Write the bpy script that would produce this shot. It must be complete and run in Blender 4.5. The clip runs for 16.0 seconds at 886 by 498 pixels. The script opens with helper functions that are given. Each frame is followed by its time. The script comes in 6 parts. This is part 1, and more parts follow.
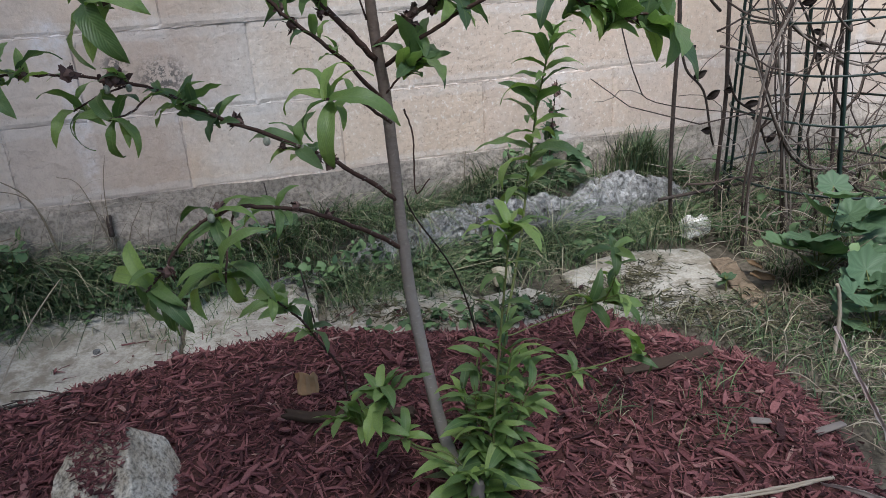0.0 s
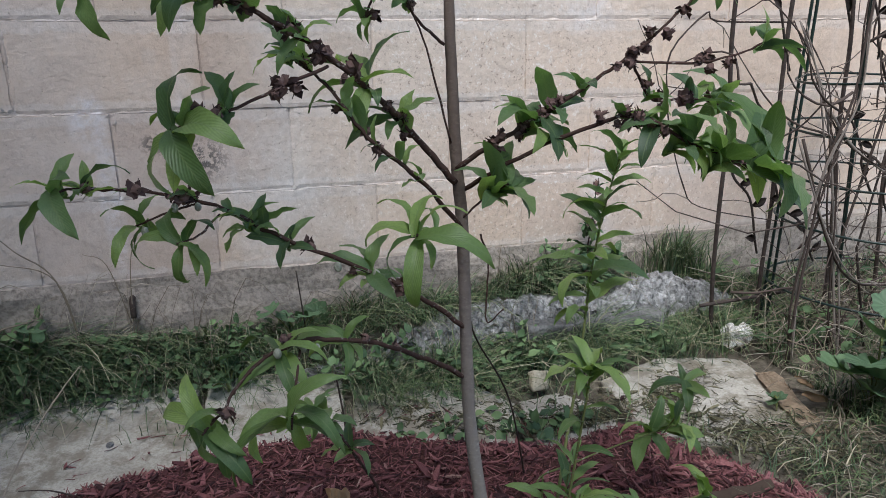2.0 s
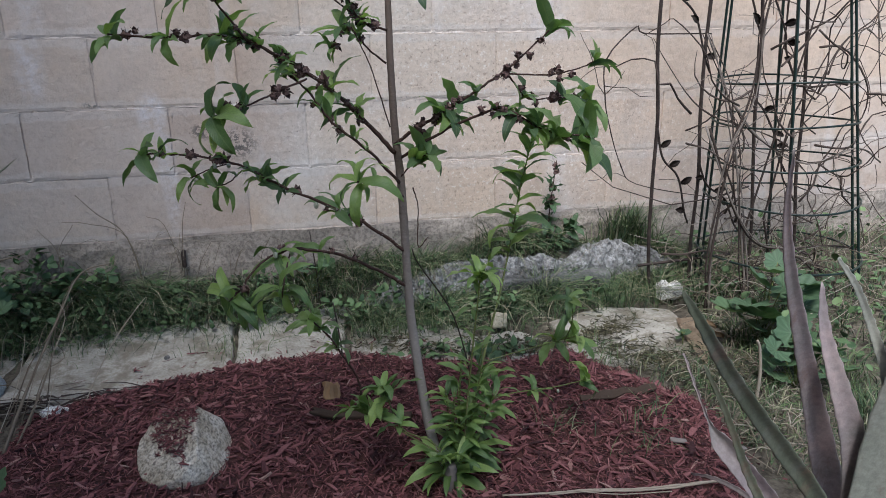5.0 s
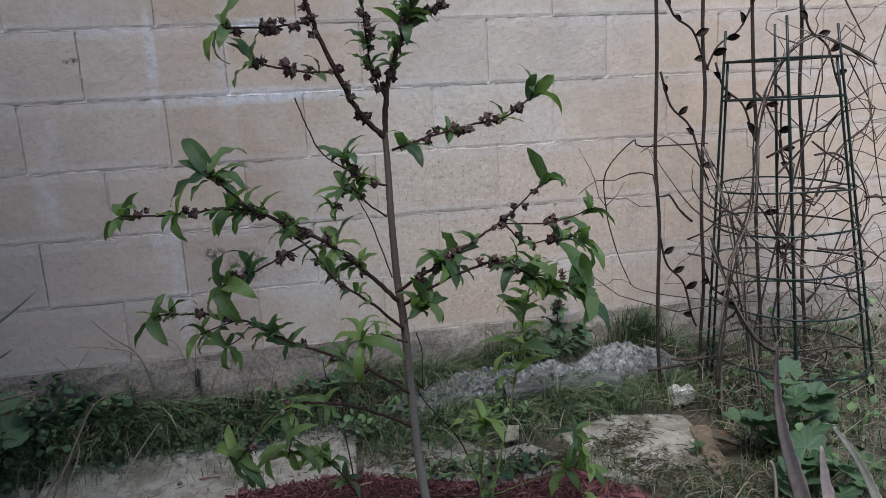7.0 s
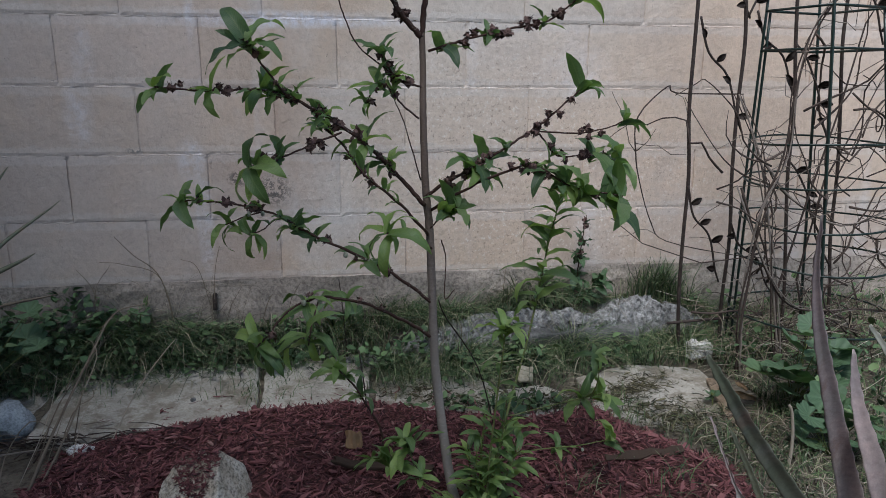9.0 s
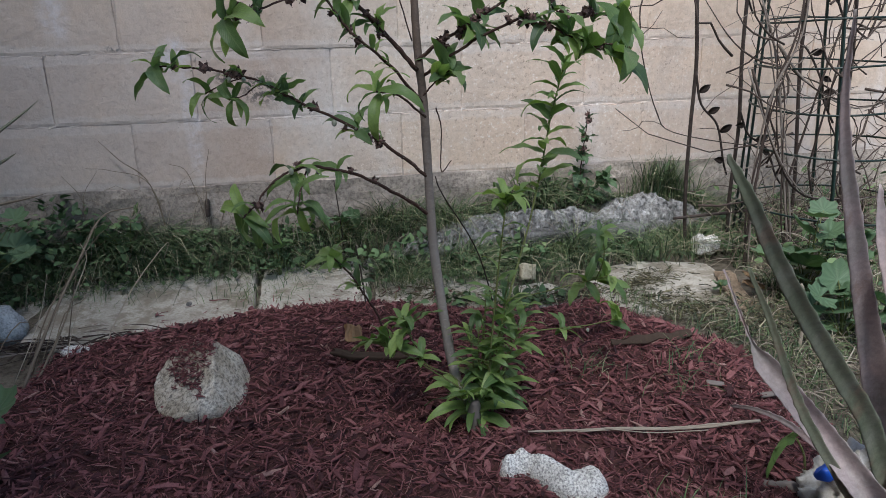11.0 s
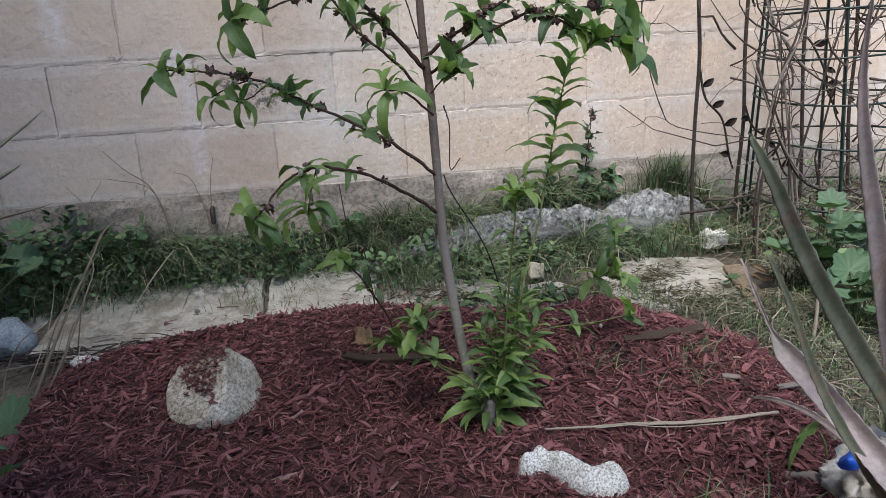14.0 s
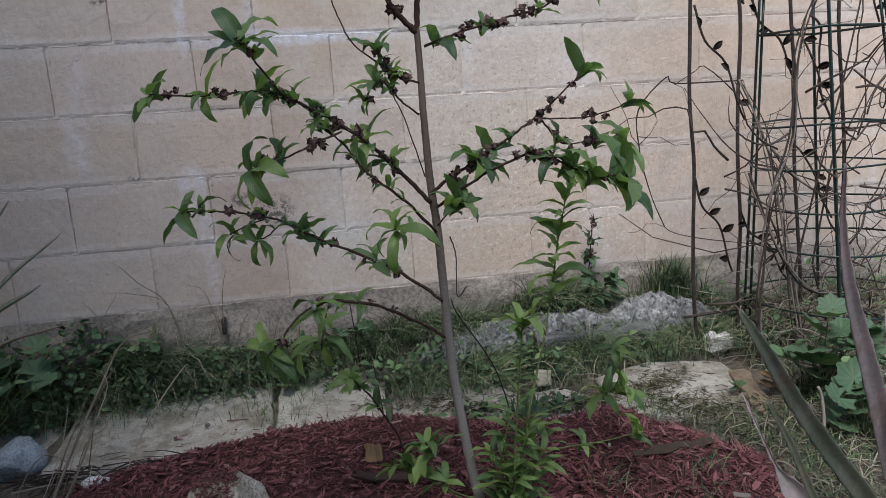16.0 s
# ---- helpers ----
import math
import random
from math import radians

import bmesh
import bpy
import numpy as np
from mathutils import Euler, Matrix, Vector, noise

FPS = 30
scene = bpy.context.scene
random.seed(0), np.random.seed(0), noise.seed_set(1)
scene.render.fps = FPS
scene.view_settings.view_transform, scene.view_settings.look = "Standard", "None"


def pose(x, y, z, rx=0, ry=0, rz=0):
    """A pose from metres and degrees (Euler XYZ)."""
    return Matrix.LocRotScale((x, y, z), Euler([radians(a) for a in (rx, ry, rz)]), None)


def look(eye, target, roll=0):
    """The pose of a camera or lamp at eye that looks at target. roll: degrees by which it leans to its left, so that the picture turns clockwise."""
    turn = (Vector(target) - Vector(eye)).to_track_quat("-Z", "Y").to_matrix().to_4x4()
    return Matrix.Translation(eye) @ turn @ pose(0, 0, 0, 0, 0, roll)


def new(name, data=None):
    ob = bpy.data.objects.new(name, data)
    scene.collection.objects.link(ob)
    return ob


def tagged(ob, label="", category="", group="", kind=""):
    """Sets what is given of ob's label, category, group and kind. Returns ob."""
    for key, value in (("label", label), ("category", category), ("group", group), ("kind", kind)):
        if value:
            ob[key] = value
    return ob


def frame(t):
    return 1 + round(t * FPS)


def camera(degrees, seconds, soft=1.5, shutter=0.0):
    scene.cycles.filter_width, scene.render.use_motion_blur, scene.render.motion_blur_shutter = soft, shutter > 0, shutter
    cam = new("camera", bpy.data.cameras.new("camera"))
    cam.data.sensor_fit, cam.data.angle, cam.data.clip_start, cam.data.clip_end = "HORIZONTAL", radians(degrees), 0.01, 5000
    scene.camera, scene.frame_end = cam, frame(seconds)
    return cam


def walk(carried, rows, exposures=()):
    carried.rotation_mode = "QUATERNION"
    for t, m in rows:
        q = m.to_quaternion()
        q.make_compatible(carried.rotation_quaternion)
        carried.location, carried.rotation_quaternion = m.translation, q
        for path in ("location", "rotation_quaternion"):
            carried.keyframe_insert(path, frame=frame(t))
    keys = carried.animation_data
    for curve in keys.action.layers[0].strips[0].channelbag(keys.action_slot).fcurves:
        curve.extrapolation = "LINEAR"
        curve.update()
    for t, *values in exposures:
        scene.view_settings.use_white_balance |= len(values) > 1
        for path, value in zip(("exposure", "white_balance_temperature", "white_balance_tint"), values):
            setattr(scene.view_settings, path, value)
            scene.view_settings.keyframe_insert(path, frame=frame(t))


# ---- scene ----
cam = camera(63.8, 16.0, soft=0.35)
PATH = [
    (0, (-0.4429, 0.5860, 0.9091), (-0.0117, 2.2021, 0.2441), -3.46),
    (0.5, (-0.4421, 0.6017, 0.8964), (-0.0244, 2.2198, 0.2277), -2.51),
    (1, (-0.4475, 0.6438, 0.9203), (-0.0318, 2.3037, 0.3618), 0.31),
    (1.5, (-0.4752, 0.6830, 0.9455), (-0.0608, 2.3531, 0.4173), 0.31),
    (2, (-0.5079, 0.6986, 0.9739), (-0.0546, 2.3615, 0.4549), -0.44),
    (2.5, (-0.5336, 0.7012, 0.9113), (-0.0703, 2.3560, 0.3757), -1.10),
    (3, (-0.5425, 0.6477, 0.8219), (-0.0917, 2.2925, 0.2461), -1.81),
    (3.2, (-0.5315, 0.5794, 0.8031), (-0.0806, 2.2224, 0.2224), 0.57),
    (5.3, (-0.4426, 0.1787, 1.0610), (-0.1081, 1.8749, 0.5599), -1.65),
    (5.5, (-0.4313, 0.1646, 1.0821), (-0.0999, 1.8744, 0.6276), -2.75),
    (6, (-0.4172, 0.1766, 1.1100), (-0.0861, 1.8961, 0.6933), -4.95),
    (6.5, (-0.4257, 0.2025, 1.1450), (-0.0876, 1.9265, 0.7534), -3.57),
    (7, (-0.4252, 0.2135, 1.1749), (-0.0953, 1.9432, 0.8020), -2.87),
    (7.5, (-0.4151, 0.2274, 1.2062), (-0.0775, 1.9571, 0.8398), -2.61),
    (8, (-0.4222, 0.2333, 1.2111), (-0.0834, 1.9673, 0.8668), -2.27),
    (8.5, (-0.4445, 0.2433, 1.1202), (-0.1145, 1.9709, 0.7370), -1.29),
    (9, (-0.4540, 0.2018, 1.0296), (-0.1647, 1.9300, 0.6176), 0.30),
    (9.5, (-0.4468, 0.2081, 0.9850), (-0.1703, 1.9284, 0.5331), 0.80),
    (11.8, (-0.4389, 0.2391, 0.8730), (-0.1645, 1.9198, 0.2900), -2.52),
    (12, (-0.4411, 0.2371, 0.8728), (-0.1673, 1.9176, 0.2889), -2.68),
    (12.5, (-0.4489, 0.2443, 0.8480), (-0.1780, 1.9217, 0.2538), -2.84),
    (13, (-0.4581, 0.2512, 0.8465), (-0.1875, 1.9250, 0.2421), -2.58),
    (13.5, (-0.4602, 0.2588, 0.8532), (-0.1891, 1.9335, 0.2514), -2.47),
    (14, (-0.4566, 0.2409, 0.8783), (-0.1831, 1.9338, 0.3313), -2.73),
    (14.5, (-0.4582, 0.2272, 0.9054), (-0.1833, 1.9346, 0.4063), -2.88),
    (15, (-0.4533, 0.2167, 0.9457), (-0.1761, 1.9456, 0.5282), -3.17),
    (15.5, (-0.4478, 0.2179, 0.9640), (-0.1698, 1.9555, 0.5855), -3.48),
    (16, (-0.4601, 0.2194, 0.9732), (-0.1804, 1.9625, 0.6223), -3.61),
]

EXPOSURES = [(0.0, 0.25, 6050, 8), (3.0, 0.20, 6050, 8), (5.5, 0.06, 5980, 9), (6.5, -0.28, 5960, 8), (8.5, -0.33, 5960, 8), (9.5, -0.23, 6000, 8), (12.5, 0.40, 6180, 9), (14.0, 0.43, 6180, 9), (15.5, 0.05, 6100, 9), (16.0, -0.08, 6100, 9)]
walk(cam, [(t, look(eye, target, roll)) for t, eye, target, roll in PATH], EXPOSURES)

# ---- light: open shade under a bright sky ----
world = bpy.data.worlds.new("sky")
scene.world = world
world.use_nodes = True
wn = world.node_tree
sky = wn.nodes.new("ShaderNodeTexSky")
sky.sky_type = "NISHITA"
sky.sun_disc = False
sky.sun_elevation, sky.sun_rotation = radians(58), radians(203)
sky.air_density, sky.dust_density = 1.0, 1.0
wn.links.new(sky.outputs[0], wn.nodes["Background"].inputs[0])
wn.nodes["Background"].inputs[1].default_value = 0.13
sun = new("sun", bpy.data.lights.new("sun", "SUN"))
sun.data.energy, sun.data.angle, sun.data.color = 5.6, radians(24), (1.0, 0.965, 0.925)
sun.matrix_world = look((-2.0, -4.6, 8.0), (0, 0, 0))


# ---- materials ----
def material(name, rough=0.8, metal=0.0, spec=0.35):
    m = bpy.data.materials.new(name)
    m.use_nodes = True
    b = m.node_tree.nodes["Principled BSDF"]
    b.inputs["Roughness"].default_value, b.inputs["Metallic"].default_value = rough, metal
    b.inputs["Specular IOR Level"].default_value = spec
    return m, m.node_tree, b


def noise_at(tree, scale, detail=4.0, rough=0.6, coord="Object", stretch=None):
    tc = tree.nodes.new("ShaderNodeTexCoord")
    n = tree.nodes.new("ShaderNodeTexNoise")
    n.inputs["Scale"].default_value, n.inputs["Detail"].default_value, n.inputs["Roughness"].default_value = scale, detail, rough
    src = tc.outputs[coord]
    if coord == "World":
        pass
    if stretch:
        mp = tree.nodes.new("ShaderNodeMapping")
        mp.inputs["Scale"].default_value = stretch
        tree.links.new(src, mp.inputs[0])
        src = mp.outputs[0]
    tree.links.new(src, n.inputs["Vector"])
    return n


def place_noise(tree, scale, detail=4.0, rough=0.6, stretch=(1, 1, 1)):
    """Noise that runs on over neighbouring objects."""
    g = tree.nodes.new("ShaderNodeNewGeometry")
    mp = tree.nodes.new("ShaderNodeMapping")
    mp.inputs["Scale"].default_value = stretch
    tree.links.new(g.outputs["Position"], mp.inputs[0])
    n = tree.nodes.new("ShaderNodeTexNoise")
    n.inputs["Scale"].default_value, n.inputs["Detail"].default_value, n.inputs["Roughness"].default_value = scale, detail, rough
    tree.links.new(mp.outputs[0], n.inputs["Vector"])
    return n


def ramp(tree, src, stops):
    r = tree.nodes.new("ShaderNodeValToRGB")
    while len(r.color_ramp.elements) < len(stops):
        r.color_ramp.elements.new(0.5)
    for e, (p, c) in zip(r.color_ramp.elements, stops):
        e.position = p
        e.color = (*c, 1) if len(c) == 3 else c
    tree.links.new(src, r.inputs[0])
    return r.outputs[0]


def mix(tree, fac, a, b, mode="MIX"):
    m = tree.nodes.new("ShaderNodeMix")
    m.data_type, m.blend_type = "RGBA", mode
    for sock, v in ((m.inputs[0], fac), (m.inputs[6], a), (m.inputs[7], b)):
        if hasattr(v, "is_output"):
            tree.links.new(v, sock)
        elif isinstance(v, (int, float)):
            sock.default_value = v
        else:
            sock.default_value = (*v, 1)
    return m.outputs[2]


def bump(tree, b, height, strength=0.4, dist=0.004, before=None):
    n = tree.nodes.new("ShaderNodeBump")
    n.inputs["Strength"].default_value, n.inputs["Distance"].default_value = strength, dist
    tree.links.new(height, n.inputs["Height"])
    if before is not None:
        tree.links.new(before, n.inputs["Normal"])
    tree.links.new(n.outputs[0], b.inputs["Normal"])
    return n.outputs[0]


def spot_mask(t, at, size):
    """A soft round or drawn-out patch round a place on the wall."""
    g = t.nodes.new("ShaderNodeNewGeometry")
    d = t.nodes.new("ShaderNodeVectorMath")
    d.operation = "SUBTRACT"
    t.links.new(g.outputs["Position"], d.inputs[0])
    d.inputs[1].default_value = (at[0], 2.5, at[1])
    s = t.nodes.new("ShaderNodeVectorMath")
    s.operation = "DIVIDE"
    t.links.new(d.outputs[0], s.inputs[0])
    s.inputs[1].default_value = (size[0], 9.0, size[1])
    q = t.nodes.new("ShaderNodeVectorMath")
    q.operation = "DOT_PRODUCT"
    t.links.new(s.outputs[0], q.inputs[0])
    t.links.new(s.outputs[0], q.inputs[1])
    return ramp(t, q.outputs["Value"], [(0.0, (1, 1, 1)), (0.4, (0.6, 0.6, 0.6)), (1.0, (0, 0, 0))])


def wall_material(name, mortar=False):
    """Old painted concrete block: faded cream to rose paint, pits, white bloom and drip marks; light middle and shaded
    left are put into the colour.
    """
    m, t, b = material(name, 0.92, spec=0.2)
    big = place_noise(t, 1.7, 3, 0.55)
    col = ramp(t, big.outputs[0], [(0.3, (0.575, 0.462, 0.385)), (0.5, (0.635, 0.528, 0.455)), (0.7, (0.595, 0.53, 0.50))])
    rnd = t.nodes.new("ShaderNodeObjectInfo")
    tone = ramp(t, rnd.outputs["Random"], [(0.0, (0.82, 0.80, 0.81)), (0.25, (0.99, 0.95, 0.88)), (0.5, (0.92, 0.91, 0.93)), (0.75, (1.06, 1.02, 0.95)), (1.0, (1.02, 1.01, 1.04))])
    if not mortar:
        col = mix(t, 1.0, col, tone, "MULTIPLY")
    else:
        col = mix(t, 1.0, col, (0.68, 0.66, 0.66), "MULTIPLY")
    pale = place_noise(t, 3.2, 5, 0.65, (1, 1, 0.7))
    col = mix(t, ramp(t, pale.outputs[0], [(0.50, (0, 0, 0)), (0.70, (0.7, 0.7, 0.7))]), col, (0.69, 0.66, 0.645))
    drip = place_noise(t, 5.0, 3, 0.5, (1.3, 1, 0.12))
    col = mix(t, ramp(t, drip.outputs[0], [(0.64, (0, 0, 0)), (0.72, (0.35, 0.35, 0.35))]), col, (0.78, 0.78, 0.82))
    ragged = place_noise(t, 26, 5, 0.75)
    broken = ramp(t, ragged.outputs[0], [(0.36, (0, 0, 0)), (0.62, (1, 1, 1))])
    for at, size in (((-0.835, 1.32), (0.020, 0.20)), ((-0.83, 1.36), (0.016, 0.12)), ((-1.17, 0.93), (0.05, 0.13)), ((-0.83, 0.60), (0.03, 0.20)), ((-0.86, 0.79), (0.05, 0.08)), ((0.42, 0.60), (0.05, 0.14)),
                     ((-0.45, 1.207), (0.42, 0.016)), ((-0.9, 1.413), (0.16, 0.014)), ((-0.52, 1.418), (0.16, 0.022)), ((0.02, 1.10), (0.025, 0.14)), ((-0.62, 1.21), (0.5, 0.03)), ((0.38, 1.06), (0.14, 0.10)), ((-1.14, 1.10), (0.04, 0.10))):
        col = mix(t, mix(t, 1.0, spot_mask(t, at, size), broken, "MULTIPLY"), col, (0.84, 0.85, 0.94))
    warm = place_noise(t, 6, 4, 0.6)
    # broad pale patches: brighter light on the middle of the wall, painted in
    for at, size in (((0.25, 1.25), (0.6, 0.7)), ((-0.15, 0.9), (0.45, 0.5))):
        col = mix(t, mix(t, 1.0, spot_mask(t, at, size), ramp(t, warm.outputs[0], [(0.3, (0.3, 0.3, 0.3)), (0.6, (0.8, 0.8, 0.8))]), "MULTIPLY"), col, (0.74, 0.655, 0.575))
    # soft darker patches: the shade over the left end, put into the colour
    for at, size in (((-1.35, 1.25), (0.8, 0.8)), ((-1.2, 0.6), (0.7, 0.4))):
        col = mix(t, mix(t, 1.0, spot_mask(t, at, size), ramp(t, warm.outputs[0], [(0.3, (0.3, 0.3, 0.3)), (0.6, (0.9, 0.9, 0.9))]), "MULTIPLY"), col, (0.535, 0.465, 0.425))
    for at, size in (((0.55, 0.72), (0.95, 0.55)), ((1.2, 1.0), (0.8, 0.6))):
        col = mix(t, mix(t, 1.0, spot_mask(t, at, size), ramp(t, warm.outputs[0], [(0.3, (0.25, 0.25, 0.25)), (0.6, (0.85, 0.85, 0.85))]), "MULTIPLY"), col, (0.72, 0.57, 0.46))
    for at, size in (((-0.62, 0.69), (0.075, 0.06)), ((-0.72, 0.73), (0.04, 0.03)), ((-1.02, 0.82), (0.03, 0.012)), ((-1.05, 1.33), (0.03, 0.012))):
        fleck = place_noise(t, 60, 4, 0.7)
        col = mix(t, mix(t, 1.0, spot_mask(t, at, size), ramp(t, fleck.outputs[0], [(0.46, (0, 0, 0)), (0.54, (1, 1, 1))]), "MULTIPLY"), col, (0.13, 0.12, 0.115))
    coarse = place_noise(t, 85, 3, 0.75)
    for at, size in (((0.30, 0.62), (1.1, 0.42)), ((0.1, 1.0), (0.5, 0.3))):
        where = spot_mask(t, at, size)
        col = mix(t, mix(t, 1.0, where, ramp(t, coarse.outputs[0], [(0.58, (0, 0, 0)), (0.66, (0.75, 0.75, 0.75))]), "MULTIPLY"), col, (0.86, 0.80, 0.75))
        col = mix(t, mix(t, 1.0, where, ramp(t, coarse.outputs[0], [(0.33, (0.65, 0.65, 0.65)), (0.40, (0, 0, 0))]), "MULTIPLY"), col, (0.33, 0.24, 0.19))
    g = t.nodes.new("ShaderNodeNewGeometry")
    sep = t.nodes.new("ShaderNodeSeparateXYZ")
    t.links.new(g.outputs["Position"], sep.inputs[0])
    course = t.nodes.new("ShaderNodeMath")
    course.operation = "PINGPONG"
    lift = t.nodes.new("ShaderNodeMath")
    lift.operation = "SUBTRACT"
    t.links.new(sep.outputs[2], lift.inputs[0])
    lift.inputs[1].default_value = 0.40
    t.links.new(lift.outputs[0], course.inputs[0])
    course.inputs[1].default_value = 0.1015
    wide = t.nodes.new("ShaderNodeMath")
    wide.operation = "MULTIPLY_ADD"
    smear = place_noise(t, 16, 5, 0.75)
    t.links.new(smear.outputs[0], wide.inputs[0])
    wide.inputs[1].default_value = -0.048
    t.links.new(course.outputs[0], wide.inputs[2])
    col = mix(t, ramp(t, wide.outputs[0], [(0.0, (0.2, 0.2, 0.2)), (0.004, (0, 0, 0))]), col, (0.72, 0.71, 0.72))
    grain = place_noise(t, 75, 5, 0.7)
    col = mix(t, 0.30, col, ramp(t, grain.outputs[0], [(0.32, (0.60, 0.58, 0.56)), (0.5, (0.98, 0.98, 0.98)), (0.7, (1.18, 1.17, 1.16))]), "MULTIPLY")
    dirt = place_noise(t, 14, 6, 0.75)
    col = mix(t, ramp(t, dirt.outputs[0], [(0.66, (0, 0, 0)), (0.74, (0.7, 0.7, 0.7))]), col, (0.16, 0.14, 0.13))
    pits = place_noise(t, 130, 4, 0.65)
    h = ramp(t, pits.outputs[0], [(0.27, (0, 0, 0)), (0.35, (0.85, 0.85, 0.85)), (0.8, (1, 1, 1))])
    # shadow inside the pits, darkened in the colour on top of the bump
    col = mix(t, ramp(t, pits.outputs[0], [(0.27, (0.7, 0.7, 0.7)), (0.33, (0, 0, 0))]), col, (0.17, 0.15, 0.14))
    t.links.new(col, b.inputs["Base Color"])
    first = bump(t, b, h, 0.65, 0.003)
    mid = place_noise(t, 45, 4, 0.7)
    second = bump(t, b, mid.outputs[0], 0.40, 0.006, first)
    bump(t, b, grain.outputs[0], 0.30, 0.003, second)
    return m


def stone_material(name, stops, scale=9, speck=0.25, rough=0.9, dist=0.004, speck_scale=160, dirt=None):
    m, t, b = material(name, rough, spec=0.25)
    n = place_noise(t, scale, 6, 0.65)
    col = ramp(t, n.outputs[0], stops)
    g = place_noise(t, speck_scale, 3, 0.7)
    col = mix(t, speck, col, ramp(t, g.outputs[0], [(0.35, (0.22, 0.21, 0.21)), (0.55, (1.1, 1.1, 1.1)), (0.65, (1.25, 1.25, 1.25))]), "MULTIPLY")
    if dirt:
        d = place_noise(t, 11, 7, 0.75)
        col = mix(t, ramp(t, d.outputs[0], [(0.48, (0, 0, 0)), (0.58, (0.85, 0.85, 0.85))]), col, dirt)
    t.links.new(col, b.inputs["Base Color"])
    first = bump(t, b, n.outputs[0], 0.5, dist * 3)
    bump(t, b, g.outputs[0], 0.5, dist, first)
    return m


def island_material(name, stops, rough=0.85, spec=0.25, grain=None):
    m, t, b = material(name, rough, spec=spec)
    g = t.nodes.new("ShaderNodeNewGeometry")
    col = ramp(t, g.outputs["Random Per Island"], stops)
    if grain:
        n = place_noise(t, grain, 4, 0.7)
        col = mix(t, 0.6, col, ramp(t, n.outputs[0], [(0.3, (0.45, 0.45, 0.45)), (0.7, (1.35, 1.35, 1.35))]), "MULTIPLY")
        bump(t, b, n.outputs[0], 0.5, 0.002)
    t.links.new(col, b.inputs["Base Color"])
    return m


def leaf_material(name, stops, rib=(0.20, 0.27, 0.12), trans=0.3, rough=0.38):
    """Thin leaf: tone by piece, pale midrib and side veins, some light let through."""
    m, t, b = material(name, rough, spec=0.5)
    rnd = t.nodes.new("ShaderNodeObjectInfo")
    col = ramp(t, rnd.outputs["Random"], stops)
    uv = t.nodes.new("ShaderNodeTexCoord")
    sep = t.nodes.new("ShaderNodeSeparateXYZ")
    t.links.new(uv.outputs["UV"], sep.inputs[0])
    off = t.nodes.new("ShaderNodeMath")
    off.operation = "SUBTRACT"
    t.links.new(sep.outputs[0], off.inputs[0])
    off.inputs[1].default_value = 0.5
    ab = t.nodes.new("ShaderNodeMath")
    ab.operation = "ABSOLUTE"
    t.links.new(off.outputs[0], ab.inputs[0])
    line = ramp(t, ab.outputs[0], [(0.015, (0.45, 0.45, 0.45)), (0.06, (0, 0, 0))])
    blotch = noise_at(t, 30, 3)
    col = mix(t, 0.5, col, ramp(t, blotch.outputs[0], [(0.3, (0.75, 0.78, 0.7)), (0.7, (1.2, 1.15, 1.1))]), "MULTIPLY")
    col = mix(t, line, col, rib)
    t.links.new(col, b.inputs["Base Color"])
    vein = t.nodes.new("ShaderNodeMath")
    vein.operation = "MULTIPLY_ADD"
    t.links.new(ab.outputs[0], vein.inputs[0])
    vein.inputs[1].default_value = -0.7
    t.links.new(sep.outputs[1], vein.inputs[2])
    sn = t.nodes.new("ShaderNodeMath")
    sn.operation = "MULTIPLY"
    t.links.new(vein.outputs[0], sn.inputs[0])
    sn.inputs[1].default_value = 85.0
    s2 = t.nodes.new("ShaderNodeMath")
    s2.operation = "SINE"
    t.links.new(sn.outputs[0], s2.inputs[0])
    bump(t, b, s2.outputs[0], 0.18, 0.001)
    tr = t.nodes.new("ShaderNodeBsdfTranslucent")
    t.links.new(mix(t, 1.0, col, (1.3, 1.5, 0.7), "MULTIPLY"), tr.inputs[0])
    ms = t.nodes.new("ShaderNodeMixShader")
    ms.inputs[0].default_value = trans
    t.links.new(b.outputs[0], ms.inputs[1])
    t.links.new(tr.outputs[0], ms.inputs[2])
    t.links.new(ms.outputs[0], t.nodes["Material Output"].inputs[0])
    return m


def bark_material(name, a, c, scale=60, young=None, stretch=(1, 1, 0.35), lenticels=True):
    m, t, b = material(name, 0.85, spec=0.2)
    n = place_noise(t, scale, 5, 0.7, stretch)
    big = place_noise(t, 9, 3, 0.6)
    col = mix(t, big.outputs[0], ramp(t, n.outputs[0], [(0.3, a), (0.7, c)]), ramp(t, n.outputs[0], [(0.3, c), (0.7, a)]))
    if lenticels:
        spots = place_noise(t, 170, 2, 0.5, (1, 1, 1.6))
        col = mix(t, ramp(t, spots.outputs[0], [(0.62, (0, 0, 0)), (0.70, (0.6, 0.6, 0.6))]), col, (0.36, 0.33, 0.30))
    if young:
        g = t.nodes.new("ShaderNodeNewGeometry")
        sep = t.nodes.new("ShaderNodeSeparateXYZ")
        t.links.new(g.outputs["Position"], sep.inputs[0])
        col = mix(t, ramp(t, sep.outputs[2], [(0.45, (0, 0, 0)), (0.85, (1, 1, 1))]), col, mix(t, 1.0, col, young, "MULTIPLY"))
    t.links.new(col, b.inputs["Base Color"])
    bump(t, b, n.outputs[0], 0.6, 0.003)
    return m


